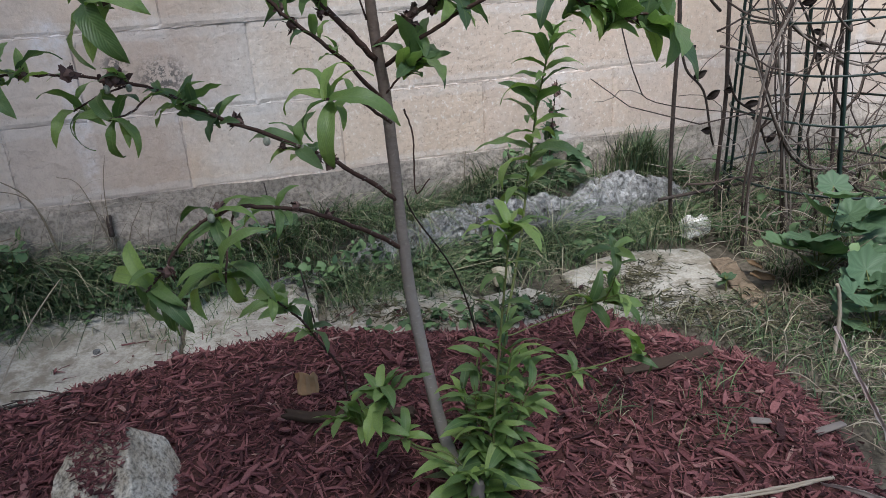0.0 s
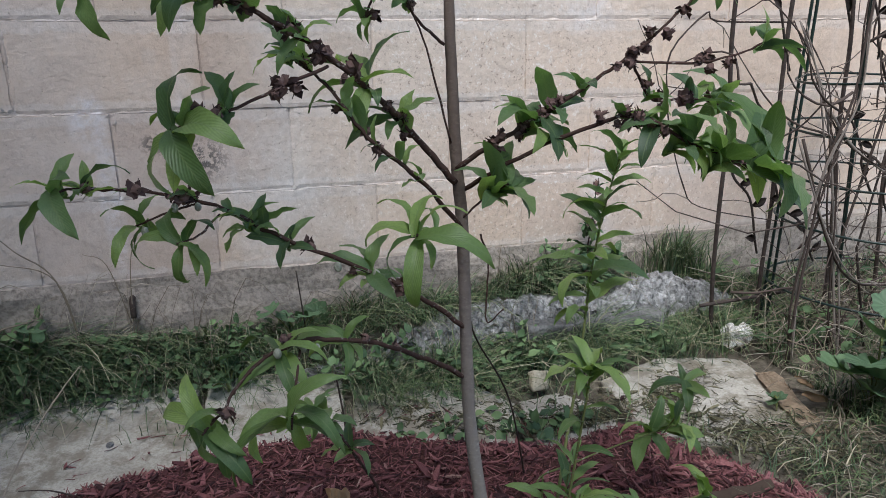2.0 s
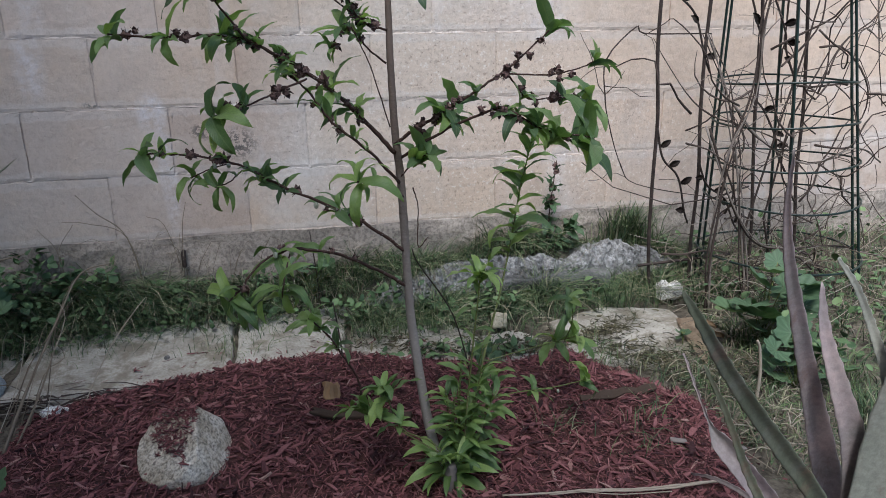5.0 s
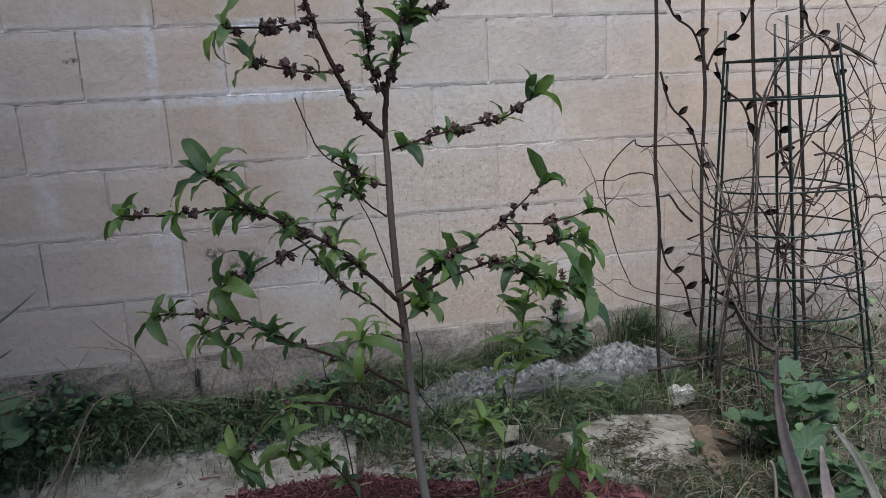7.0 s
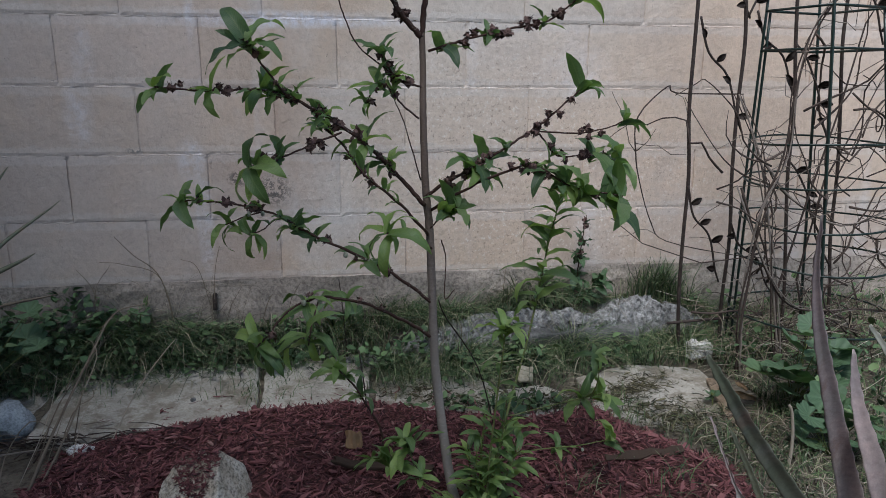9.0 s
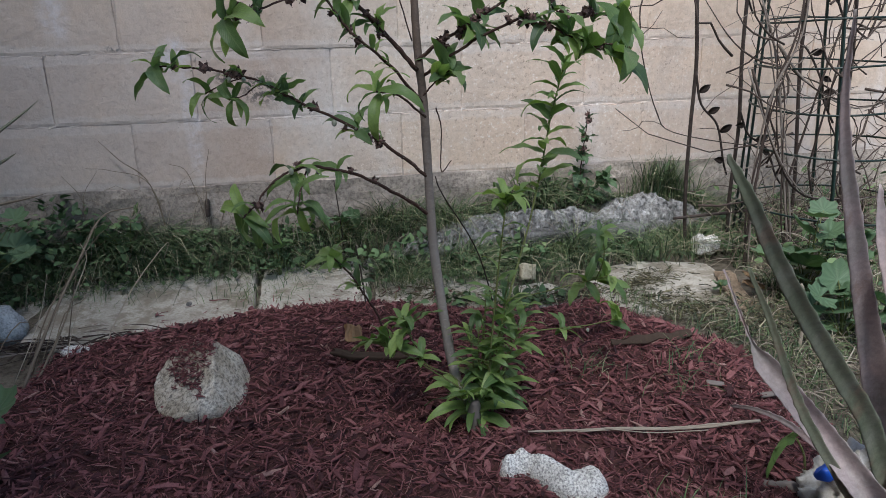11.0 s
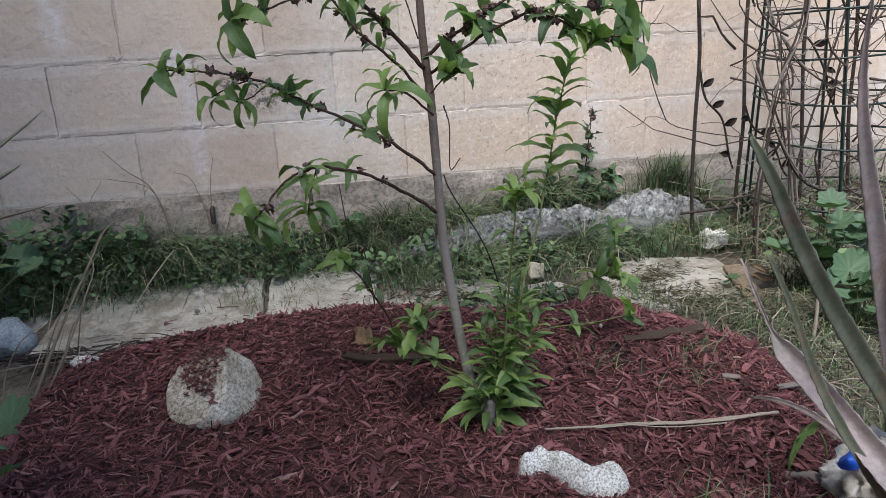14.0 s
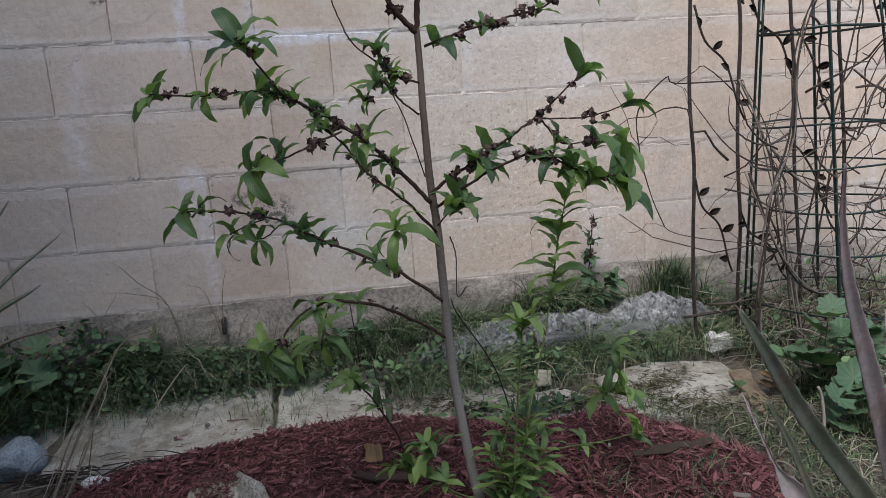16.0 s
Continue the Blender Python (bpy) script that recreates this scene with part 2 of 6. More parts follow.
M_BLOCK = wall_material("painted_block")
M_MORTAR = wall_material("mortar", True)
M_FOOTING = stone_material("old_concrete", [(0.3, (0.20, 0.18, 0.165)), (0.5, (0.36, 0.31, 0.27)), (0.7, (0.50, 0.43, 0.37))], 5, 0.5, speck_scale=90)
M_RUBBLE = stone_material("broken_concrete", [(0.3, (0.15, 0.147, 0.143)), (0.5, (0.27, 0.265, 0.26)), (0.7, (0.50, 0.495, 0.49))], 26, 0.7, dist=0.006, speck_scale=90)
M_CONC = stone_material("grey_concrete", [(0.3, (0.10, 0.10, 0.10)), (0.7, (0.24, 0.235, 0.23))], 14, 0.5, dist=0.006)
M_SLAB = stone_material("limestone", [(0.25, (0.28, 0.255, 0.215)), (0.5, (0.45, 0.42, 0.365)), (0.75, (0.58, 0.55, 0.49))], 7, 0.3, dirt=(0.23, 0.20, 0.155))
M_SHARD = stone_material("yellow_shard", [(0.3, (0.44, 0.38, 0.27)), (0.7, (0.62, 0.56, 0.43))], 30, 0.3)
M_ROCK = stone_material("granite_rock", [(0.3, (0.32, 0.265, 0.195)), (0.5, (0.48, 0.425, 0.345)), (0.7, (0.68, 0.64, 0.57))], 14, 0.75, dist=0.006, speck_scale=150)
M_WHITE = stone_material("white_granite", [(0.3, (0.55, 0.53, 0.49)), (0.5, (0.75, 0.73, 0.69)), (0.7, (0.84, 0.83, 0.80))], 18, 0.85, dist=0.005, speck_scale=260)
M_BLUE = stone_material("bluish_rock", [(0.3, (0.22, 0.25, 0.27)), (0.7, (0.41, 0.45, 0.48))], 14, 0.5)
M_SOIL = stone_material("soil", [(0.3, (0.07, 0.06, 0.045)), (0.5, (0.14, 0.12, 0.092)), (0.7, (0.24, 0.21, 0.165))], 8, 0.6, dist=0.01, speck_scale=60)
M_MULCHBED = stone_material("mulch_bed", [(0.3, (0.055, 0.024, 0.022)), (0.7, (0.12, 0.052, 0.046))], 40, 0.6, dist=0.01, speck_scale=110)
M_CHIP = island_material("dyed_bark_chip", [(0.0, (0.044, 0.022, 0.024)), (0.3, (0.130, 0.051, 0.054)), (0.7, (0.232, 0.093, 0.095)), (0.94, (0.290, 0.130, 0.129)), (0.99, (0.32, 0.175, 0.16)), (1.0, (0.40, 0.27, 0.23))], 0.85, 0.2, 300)
M_BARK = bark_material("peach_bark", (0.13, 0.11, 0.10), (0.40, 0.36, 0.33), 90, (0.62, 0.52, 0.47), (1, 1, 1.8))
M_TWIG = bark_material("young_bark", (0.040, 0.022, 0.020), (0.11, 0.065, 0.050), 90)
M_GREENSTEM = bark_material("green_stem", (0.10, 0.13, 0.04), (0.19, 0.20, 0.08), 90)
M_LEAF = leaf_material("peach_leaf", [(0.0, (0.075, 0.125, 0.070)), (0.4, (0.150, 0.238, 0.112)), (0.8, (0.225, 0.325, 0.135)), (1.0, (0.30, 0.41, 0.15))], trans=0.40, rough=0.40)
M_YOUNG = leaf_material("fresh_leaf", [(0.0, (0.085, 0.150, 0.058)), (0.5, (0.165, 0.255, 0.085)), (1.0, (0.27, 0.38, 0.12))], rough=0.42)
M_MALLOW = leaf_material("mallow_leaf", [(0.0, (0.040, 0.082, 0.042)), (0.5, (0.064, 0.122, 0.058)), (1.0, (0.095, 0.160, 0.075))], (0.16, 0.25, 0.14), 0.15, 0.6)
M_BLOOM = island_material("dried_blossom", [(0.0, (0.038, 0.025, 0.025)), (0.6, (0.092, 0.056, 0.053)), (1.0, (0.19, 0.12, 0.105))], 0.9)
M_FRUIT = stone_material("downy_fruit", [(0.3, (0.26, 0.28, 0.21)), (0.7, (0.45, 0.45, 0.37))], 60, 0.2)
M_GRASS = island_material("grass_blade", [(0.0, (0.035, 0.060, 0.034)), (0.4, (0.085, 0.135, 0.062)), (0.72, (0.165, 0.220, 0.095)), (0.88, (0.25, 0.245, 0.155)), (1.0, (0.45, 0.40, 0.29))], 0.6)
M_DRY = island_material("dry_stem", [(0.0, (0.12, 0.095, 0.072)), (0.6, (0.27, 0.225, 0.17)), (1.0, (0.46, 0.41, 0.34))], 0.85)
M_STRAW = bark_material("pale_straw", (0.17, 0.135, 0.10), (0.56, 0.49, 0.40), 120)
M_VINE = island_material("dry_vine", [(0.0, (0.040, 0.029, 0.025)), (0.6, (0.095, 0.072, 0.062)), (1.0, (0.26, 0.22, 0.185))], 0.85)
M_CANE = bark_material("grey_cane", (0.11, 0.09, 0.08), (0.36, 0.31, 0.27), 70)
M_LITTER = island_material("leaf_litter", [(0.0, (0.030, 0.028, 0.018)), (0.6, (0.085, 0.078, 0.046)), (1.0, (0.19, 0.17, 0.10))], 0.9)
M_IRON = stone_material("brown_iron", [(0.3, (0.030, 0.023, 0.021)), (0.7, (0.080, 0.060, 0.052))], 50, 0.3, 0.6, 0.001)
M_GREENWIRE, _t, _b = material("green_coated_wire", 0.4, 0.0, 0.5)
_n = place_noise(_t, 40, 4)
_t.links.new(ramp(_t, _n.outputs[0], [(0.35, (0.006, 0.016, 0.014)), (0.7, (0.014, 0.034, 0.028))]), _b.inputs["Base Color"])
M_WOODCHIP = bark_material("split_wood", (0.24, 0.13, 0.06), (0.52, 0.34, 0.19), 90, stretch=(0.4, 1, 1), lenticels=False)
M_DARKWOOD = bark_material("dark_plank", (0.025, 0.018, 0.015), (0.105, 0.072, 0.052), 90, stretch=(0.4, 1, 1), lenticels=False)
M_OLDWOOD = bark_material("weathered_wood", (0.12, 0.10, 0.09), (0.31, 0.27, 0.245), 45, stretch=(0.4, 1, 1), lenticels=False)
M_DEADLEAF = stone_material("fallen_leaf", [(0.3, (0.30, 0.20, 0.115)), (0.7, (0.44, 0.32, 0.20))], 25, 0.15, dist=0.0005)
M_TANSTONE = stone_material("tan_stone", [(0.3, (0.36, 0.27, 0.19)), (0.7, (0.52, 0.41, 0.30))], 18, 0.3)
M_BAG, _t, _b = material("white_plastic", 0.5)
_n = place_noise(_t, 30, 5, 0.7)
_t.links.new(ramp(_t, _n.outputs[0], [(0.3, (0.20, 0.165, 0.125)), (0.46, (0.48, 0.45, 0.40)), (0.62, (0.68, 0.67, 0.65)), (0.8, (0.80, 0.80, 0.79))]), _b.inputs["Base Color"])
M_BLUECAP = material("blue_plastic", 0.35)[0]
M_BLUECAP.node_tree.nodes["Principled BSDF"].inputs["Base Color"].default_value = (0.02, 0.10, 0.55, 1)


def agave_material(name, stops):
    """Fleshy leaf: a waxy bloom over the ground colour, long faint streaks, scars and rusty dry patches."""
    m, t, b = material(name, 0.5, spec=0.4)
    n = place_noise(t, 9, 5, 0.65)
    col = ramp(t, n.outputs[0], stops)
    rust = place_noise(t, 16, 6, 0.7, (1, 1, 0.5))
    col = mix(t, ramp(t, rust.outputs[0], [(0.58, (0, 0, 0)), (0.70, (0.6, 0.6, 0.6))]), col, (0.24, 0.135, 0.095))
    bloom = place_noise(t, 26, 4, 0.6, (1, 1, 0.25))
    col = mix(t, ramp(t, bloom.outputs[0], [(0.48, (0, 0, 0)), (0.72, (0.35, 0.35, 0.35))]), col, (0.42, 0.41, 0.37))
    g = place_noise(t, 110, 4, 0.7)
    col = mix(t, 0.5, col, ramp(t, g.outputs[0], [(0.3, (0.55, 0.55, 0.55)), (0.7, (1.3, 1.3, 1.3))]), "MULTIPLY")
    t.links.new(col, b.inputs["Base Color"])
    bump(t, b, g.outputs[0], 0.3, 0.002, bump(t, b, n.outputs[0], 0.4, 0.006))
    return m


M_AGAVE = agave_material("agave_green", [(0.35, (0.14, 0.165, 0.11)), (0.55, (0.20, 0.21, 0.145)), (0.66, (0.24, 0.175, 0.135)), (0.8, (0.31, 0.24, 0.20))])
M_AGAVE_PINK = agave_material("agave_pink", [(0.32, (0.29, 0.27, 0.25)), (0.52, (0.42, 0.345, 0.34)), (0.70, (0.54, 0.415, 0.40))])
M_AGAVE_PALE = agave_material("agave_pale", [(0.35, (0.33, 0.34, 0.28)), (0.7, (0.48, 0.47, 0.40))])


# ---- building helpers ----
def mesh_of(name, bm, mat, smooth=True):
    me = bpy.data.meshes.new(name)
    bm.to_mesh(me)
    bm.free()
    me.materials.append(mat)
    if smooth:
        me.polygons.foreach_set("use_smooth", [True] * len(me.polygons))
    return me


def part(name, bm, mat, parent=None, label="", smooth=True):
    ob = new(name, mesh_of(name, bm, mat, smooth))
    if parent is not None:
        ob.parent = parent
    return tagged(ob, label)


def raw_mesh(name, verts, faces, mat, smooth=False):
    me = bpy.data.meshes.new(name)
    me.from_pydata(verts, [], faces)
    me.materials.append(mat)
    if smooth:
        me.polygons.foreach_set("use_smooth", [True] * len(me.polygons))
    return me


def thing(name, at, label, category, group="", kind=""):
    ob = new(name)
    ob.location = at
    return tagged(ob, label, category, group, kind)


def spline(pts, per=6):
    """Catmull-Rom through the points."""
    p = [Vector(q) for q in pts]
    p = [p[0] * 2 - p[1]] + p + [p[-1] * 2 - p[-2]]
    out = []
    for i in range(1, len(p) - 2):
        a, b, c, d = p[i - 1], p[i], p[i + 1], p[i + 2]
        for k in range(per):
            u = k / per
            out.append(0.5 * ((2 * b) + (c - a) * u + (2 * a - 5 * b + 4 * c - d) * u * u + (3 * b - a - 3 * c + d) * u ** 3))
    out.append(p[-2])
    return out


def tube(bm, pts, r0, r1, sides=7, wob=0.0, seed=0, power=1.0, closed=False):
    """A tapered round limb along the points."""
    rnd = random.Random(seed)
    rings, n = [], len(pts)
    ref = Vector((0.31, 0.87, 0.38))
    for i, p in enumerate(pts):
        a = pts[(i - 1) % n] if closed else pts[max(i - 1, 0)]
        c = pts[(i + 1) % n] if closed else pts[min(i + 1, n - 1)]
        d = (c - a).normalized()
        u = d.cross(ref).normalized()
        v = d.cross(u)
        r = r0 + (r1 - r0) * (i / max(n - 1, 1)) ** power
        rings.append([bm.verts.new(p + (u * math.cos(k * math.tau / sides) + v * math.sin(k * math.tau / sides)) * r * (1 + rnd.uniform(-wob, wob))) for k in range(sides)])
    pairs = [(rings[i], rings[i + 1]) for i in range(n - 1)] + ([(rings[-1], rings[0])] if closed else [])
    for a, b in pairs:
        for k in range(sides):
            bm.faces.new((a[k], a[(k + 1) % sides], b[(k + 1) % sides], b[k]))
    if not closed:
        bm.faces.new(rings[0][::-1])
        bm.faces.new(rings[-1])
    return bm


def tube_bm(pts, r0, r1, sides=7, wob=0.0, seed=0, base=None, per=6, power=1.0):
    o = Vector(base) if base is not None else Vector()
    return tube(bmesh.new(), [p - o for p in spline(pts, per)], r0, r1, sides, wob, seed, power)


def box_bm(sx, sy, sz, bevel=0.0, seg=1):
    bm = bmesh.new()
    bmesh.ops.create_cube(bm, size=1.0)
    bmesh.ops.scale(bm, vec=(sx, sy, sz), verts=bm.verts)
    if bevel:
        bmesh.ops.bevel(bm, geom=bm.edges[:], offset=bevel, segments=seg, affect="EDGES")
    return bm


def rock_bm(size, seed, rough=0.18, cuts=7, sub=4, flat=0.75):
    """A weathered stone: a ball cut by some planes and roughened."""
    rnd = random.Random(seed)
    bm = bmesh.new()
    bmesh.ops.create_icosphere(bm, subdivisions=sub, radius=1.0)
    planes = [(Vector((rnd.gauss(0, 1), rnd.gauss(0, 1), rnd.gauss(0, 0.7))).normalized(), rnd.uniform(flat, 0.97)) for _ in range(cuts)]
    off = Vector((rnd.uniform(0, 50), seed * 3.1, 7))
    for v in bm.verts:
        p = v.co.copy()
        for n, d in planes:
            e = p.dot(n) - d
            if e > 0:
                p -= n * e * 0.9
        p *= 1 + rough * noise.noise(p * 1.6 + off) + rough * 0.35 * noise.noise(p * 5 + off) + rough * 0.12 * noise.noise(p * 14 + off)
        v.co = Vector((p.x * size[0], p.y * size[1], p.z * size[2]))
    return bm


def ground_z(x, y):
    """The lie of the soil."""
    z = 0.125 + (0.04 if x > 0 else 0.012) * max(-1.5, min(1.5, x))
    z += 0.06 * max(0.0, min(1.0, (x + 0.3) / 0.4)) * max(0.0, min(1.0, (y - 2.2) / 0.28))
    z += 0.11 * max(0.0, min(1.0, (0.1 - x) / 0.4)) * max(0.0, min(1.0, (y - 2.36) / 0.12))
    z += 0.08 * max(0.0, min(1.0, (x + 0.4) / 0.2)) * max(0.0, min(1.0, (0.9 - x) / 0.2)) * max(0.0, min(1.0, (y - 2.39) / 0.05)) * (0.4 + 0.6 * max(0.0, min(1.0, x / 0.1)))
    return z + 0.012 * noise.noise(Vector((x * 3, y * 3, 0))) + 0.005 * noise.noise(Vector((x * 11, y * 11, 3)))


BED = [(-1.28, 0.2), (-1.22, 1.2), (-1.18, 1.70), (-1.14, 1.95), (-1.03, 2.02), (-0.85, 2.075), (-0.64, 2.115), (-0.44, 2.115), (-0.29, 2.10), (-0.14, 2.015), (0.06, 1.93), (0.20, 1.955), (0.29, 1.93), (0.35, 1.80), (0.46, 1.66), (0.49, 1.55), (0.47, 1.42), (0.40, 1.25), (0.34, 1.0), (0.3, 0.6), (0.25, 0.2)]


def bed_depth(x, y):
    """How far inside the edge of the mulch bed a place lies; negative outside."""
    inside, best = False, 9.0
    for i in range(len(BED)):
        (ax, ay), (bx, by) = BED[i - 1], BED[i]
        if (ay > y) != (by > y) and x < (bx - ax) * (y - ay) / (by - ay) + ax:
            inside = not inside
        dx, dy = bx - ax, by - ay
        u = max(0.0, min(1.0, ((x - ax) * dx + (y - ay) * dy) / (dx * dx + dy * dy)))
        best = min(best, math.hypot(x - ax - u * dx, y - ay - u * dy))
    return best if inside else -best


def bed_z(x, y):
    d = bed_depth(x, y)
    rise = min(1.0, max(0.0, (d + 0.03) / 0.13))
    rise = rise * rise * (3 - 2 * rise)
    hollow = 0.028 * math.exp(-((x + 0.2) ** 2 + (y - 1.45) ** 2) / 0.012)
    return ground_z(x, min(y, 2.2)) - 0.012 + rise * (0.048 + 0.012 * noise.noise(Vector((x * 4, y * 4, 9))) + 0.006 * noise.noise(Vector((x * 15, y * 15, 2)))) - hollow


# ---- wall ----
wall = thing("wall_north", (0.7, 2.6, 0.4), "cream-painted concrete block wall with pitted faces and pale drip marks", "wall", kind="structure")
bm = box_bm(8.0, 0.15, 1.66)
bmesh.ops.translate(bm, vec=(0, -0.010, 0.83), verts=bm.verts)
lump = []

for i in range(421):
    col_ = []
    for j in range(161):
        joint = j % 20 == 0 or (i + (0 if (j // 20) % 2 else 20)) % 40 == 0
        deep = 0.0035 * noise.noise(Vector((i * 0.31, j * 0.31, 3))) + 0.003 * noise.noise(Vector((i * 0.8, j * 0.8, 8)))
        col_.append(bm.verts.new((-2.718 + 0.01015 * i, (-0.0985 if joint else -0.0950) + (0.8 * deep if joint else 0.3 * deep), 0.01015 * j)))
    lump.append(col_)
for i in range(420):
    for j in range(160):
        bm.faces.new((lump[i][j], lump[i + 1][j], lump[i + 1][j + 1], lump[i][j + 1]))
part("mortar_bed", bm, M_MORTAR, wall, "recessed cream mortar", smooth=False)
foot = tagged(part("footing", bmesh.new(), M_FOOTING), "rough stained concrete footing under a block wall", "footing", kind="structure")
bm = bmesh.new()
nx, nz = 260, 16
grid = [[bm.verts.new((-3.4 + 8.0 * i / nx, 2.496 - 0.012 * (1 - j / nz) + 0.009 * noise.noise(Vector((i * 0.12, j * 0.3, 1))) + 0.004 * noise.noise(Vector((i * 0.5, j * 0.9, 5))), 0.02 + 0.3835 * j / nz + (0.006 * noise.noise(Vector((i * 0.2, 0, 4))) if j == nz else 0))) for j in range(nz + 1)] for i in range(nx + 1)]
back = [[bm.verts.new((-3.4 + 8.0 * i / nx, 2.7, z)) for z in (0.02, 0.40)] for i in (0, nx)]
for i in range(nx):
    for j in range(nz):
        bm.faces.new((grid[i][j], grid[i + 1][j], grid[i + 1][j + 1], grid[i][j + 1]))
bm.faces.new([g[nz] for g in grid] + [back[1][1], back[0][1]])
bm.to_mesh(foot.data)
bm.free()
foot.data.materials.clear()
foot.data.materials.append(M_FOOTING)


# ---- ground, mulch bed ----
bm = bmesh.new()


def axis_steps(lo, hi, fine_lo, fine_hi, fine):
    s = [lo, lo * 0.5, lo * 0.2, lo * 0.08]
    v = fine_lo
    while v < fine_hi:
        s.append(v)
        v += fine
    return s + [hi * 0.08, hi * 0.2, hi * 0.5, hi]


xs, ys = axis_steps(-400, 400, -3.0, 3.2, 0.04), axis_steps(-400, 400, -1.0, 2.76, 0.04)
rows_ = [[bm.verts.new((x, y, ground_z(x, y))) for y in ys] for x in xs]
for i in range(len(xs) - 1):
    for j in range(len(ys) - 1):
        bm.faces.new((rows_[i][j], rows_[i + 1][j], rows_[i + 1][j + 1], rows_[i][j + 1]))
tagged(part("ground", bm, M_SOIL), "bare brown garden soil", "ground", kind="structure")

bm = bmesh.new()
NX, NY = 100, 104
rows_ = []
for i in range(NX + 1):
    col_ = []
    for j in range(NY + 1):
        x, y = -1.32 + 1.84 * i / NX, 0.25 + 1.9 * j / NY
        col_.append(bm.verts.new((x, y, bed_z(x, y))) if bed_depth(x, y) > -0.02 else None)
    rows_.append(col_)
for i in range(NX):
    for j in range(NY):
        q = (rows_[i][j], rows_[i + 1][j], rows_[i + 1][j + 1], rows_[i][j + 1])
        if all(q):
            bm.faces.new(q)
tagged(part("mulch_bed", bm, M_MULCHBED), "dark earth under red bark mulch", "mulch bed", kind="structure")


def chips(name, count, where, mat, label, category, long=(0.009, 0.046), wide=(0.0022, 0.0082), tilt=0.36, lift=0.006, seed=1):
    """Loose splinters strewn over a place as one heap."""
    rnd = np.random.RandomState(seed)
    verts, faces = [], []
    n = 0
    while n < count:
        spot = where(rnd)
        if spot is None:
            continue
        x, y, z, size = spot
        L, W = rnd.uniform(*long) * size, rnd.uniform(*wide) * size
        thin = rnd.rand()
        if thin < 0.75:
            W *= 0.42
        elif thin > 0.95:
            W, L = W * 1.7, L * 1.15
        T = min(0.004, W * rnd.uniform(0.2, 0.5))
        m = Matrix.Translation((x, y, z + rnd.uniform(0, lift))) @ Euler((rnd.normal(0, tilt), rnd.normal(0, tilt), rnd.uniform(0, 6.283))).to_matrix().to_4x4()
        e0, e1 = rnd.uniform(0.1, 0.9), rnd.uniform(0.05, 0.6)
        bend, skew = rnd.uniform(-0.12, 0.12) * L, rnd.uniform(-0.3, 0.3) * W
        k = len(verts)
        for sx, w, dz in ((-0.5, e0, 0), (0.0, 1.0, bend), (0.5, e1, 0)):
            for sy, sz in ((-1, 0), (1, 0), (1, 1), (-1, 1)):
                verts.append(tuple(m @ Vector((sx * L, sy * W * 0.5 * w + skew * sx, sz * T + dz))))
        for s in (0, 4):
            for a in range(4):
                faces.append((k + s + a, k + s + (a + 1) % 4, k + s + 4 + (a + 1) % 4, k + s + 4 + a))
        faces.append((k + 3, k + 2, k + 1, k))
        faces.append((k + 8, k + 9, k + 10, k + 11))
        n += 1
    return tagged(new(name, raw_mesh(name, verts, faces, mat)), label, category, kind="stuff")


def in_bed(rnd):
    x, y = rnd.uniform(-1.29, 0.52), rnd.uniform(0.2, 2.13)
    d = bed_depth(x, y)
    if d < -0.03 + 0.05 * noise.noise(Vector((x * 9, y * 9, 4))) or (d < 0.02 and rnd.rand() < 0.4):
        return None
    return x, y, bed_z(x, y) + rnd.uniform(-0.004, 0.004), 1.0


chips("bark_mulch", 50000, in_bed, M_CHIP, "red-dyed shredded bark mulch lying in a raised bed", "mulch")


def slab(poly, thick, seed, label, slope=0.0):
    """A flat broken flagstone with rounded worn edges."""
    c = Vector((sum(p[0] for p in poly) / len(poly), sum(p[1] for p in poly) / len(poly)))
    z0 = 0.006 + ground_z(c.x, c.y)
    bm = bmesh.new()
    A, rings = 72, [0.15, 0.3, 0.45, 0.6, 0.72, 0.83, 0.91, 0.96, 0.99, 1.0, 1.0]
    mid = bm.verts.new((0, 0, thick))
    last = None
    for ri, u in enumerate(rings):
        ring = []
        for k in range(A):
            ang = k * math.tau / A
            d = Vector((math.cos(ang), math.sin(ang)))
            best = 1.0
            for i in range(len(poly)):
                a, b = Vector(poly[i - 1]) - c, Vector(poly[i]) - c
                e = b - a
                den = d.x * e.y - d.y * e.x
                if abs(den) > 1e-9:
                    t_ = (a.x * e.y - a.y * e.x) / den
                    s_ = (a.x * d.y - a.y * d.x) / den
                    if t_ > 0 and -1e-6 <= s_ <= 1 + 1e-6:
                        best = t_
            rad = best * u * (1 + 0.035 * noise.noise(Vector((d.x * 6, d.y * 6, seed))) + 0.015 * noise.noise(Vector((d.x * 22, d.y * 22, seed))))
            p = d * rad
            h = thick * (1 - 0.1 * max(0, (u - 0.9) / 0.1) ** 2) + slope * p.y + 0.004 * noise.noise(Vector((p.x * 9, p.y * 9, seed))) + 0.002 * noise.noise(Vector((p.x * 30, p.y * 30, seed)))
            if ri == len(rings) - 2:
                h -= 0.008
            if ri == len(rings) - 1:
                h = -0.03
            ring.append(bm.verts.new((p.x, p.y, h)))
        if last is None:
            for k in range(A):
                bm.faces.new((mid, ring[k], ring[(k + 1) % A]))
        else:
            for k in range(A):
                bm.faces.new((last[k], ring[k], ring[(k + 1) % A], last[(k + 1) % A]))
        last = ring
    ob = part("flagstone", bm, M_SLAB)
    ob.location = (c.x, c.y, z0)
    return tagged(ob, label, "flagstone", "flagstones edging the bed")


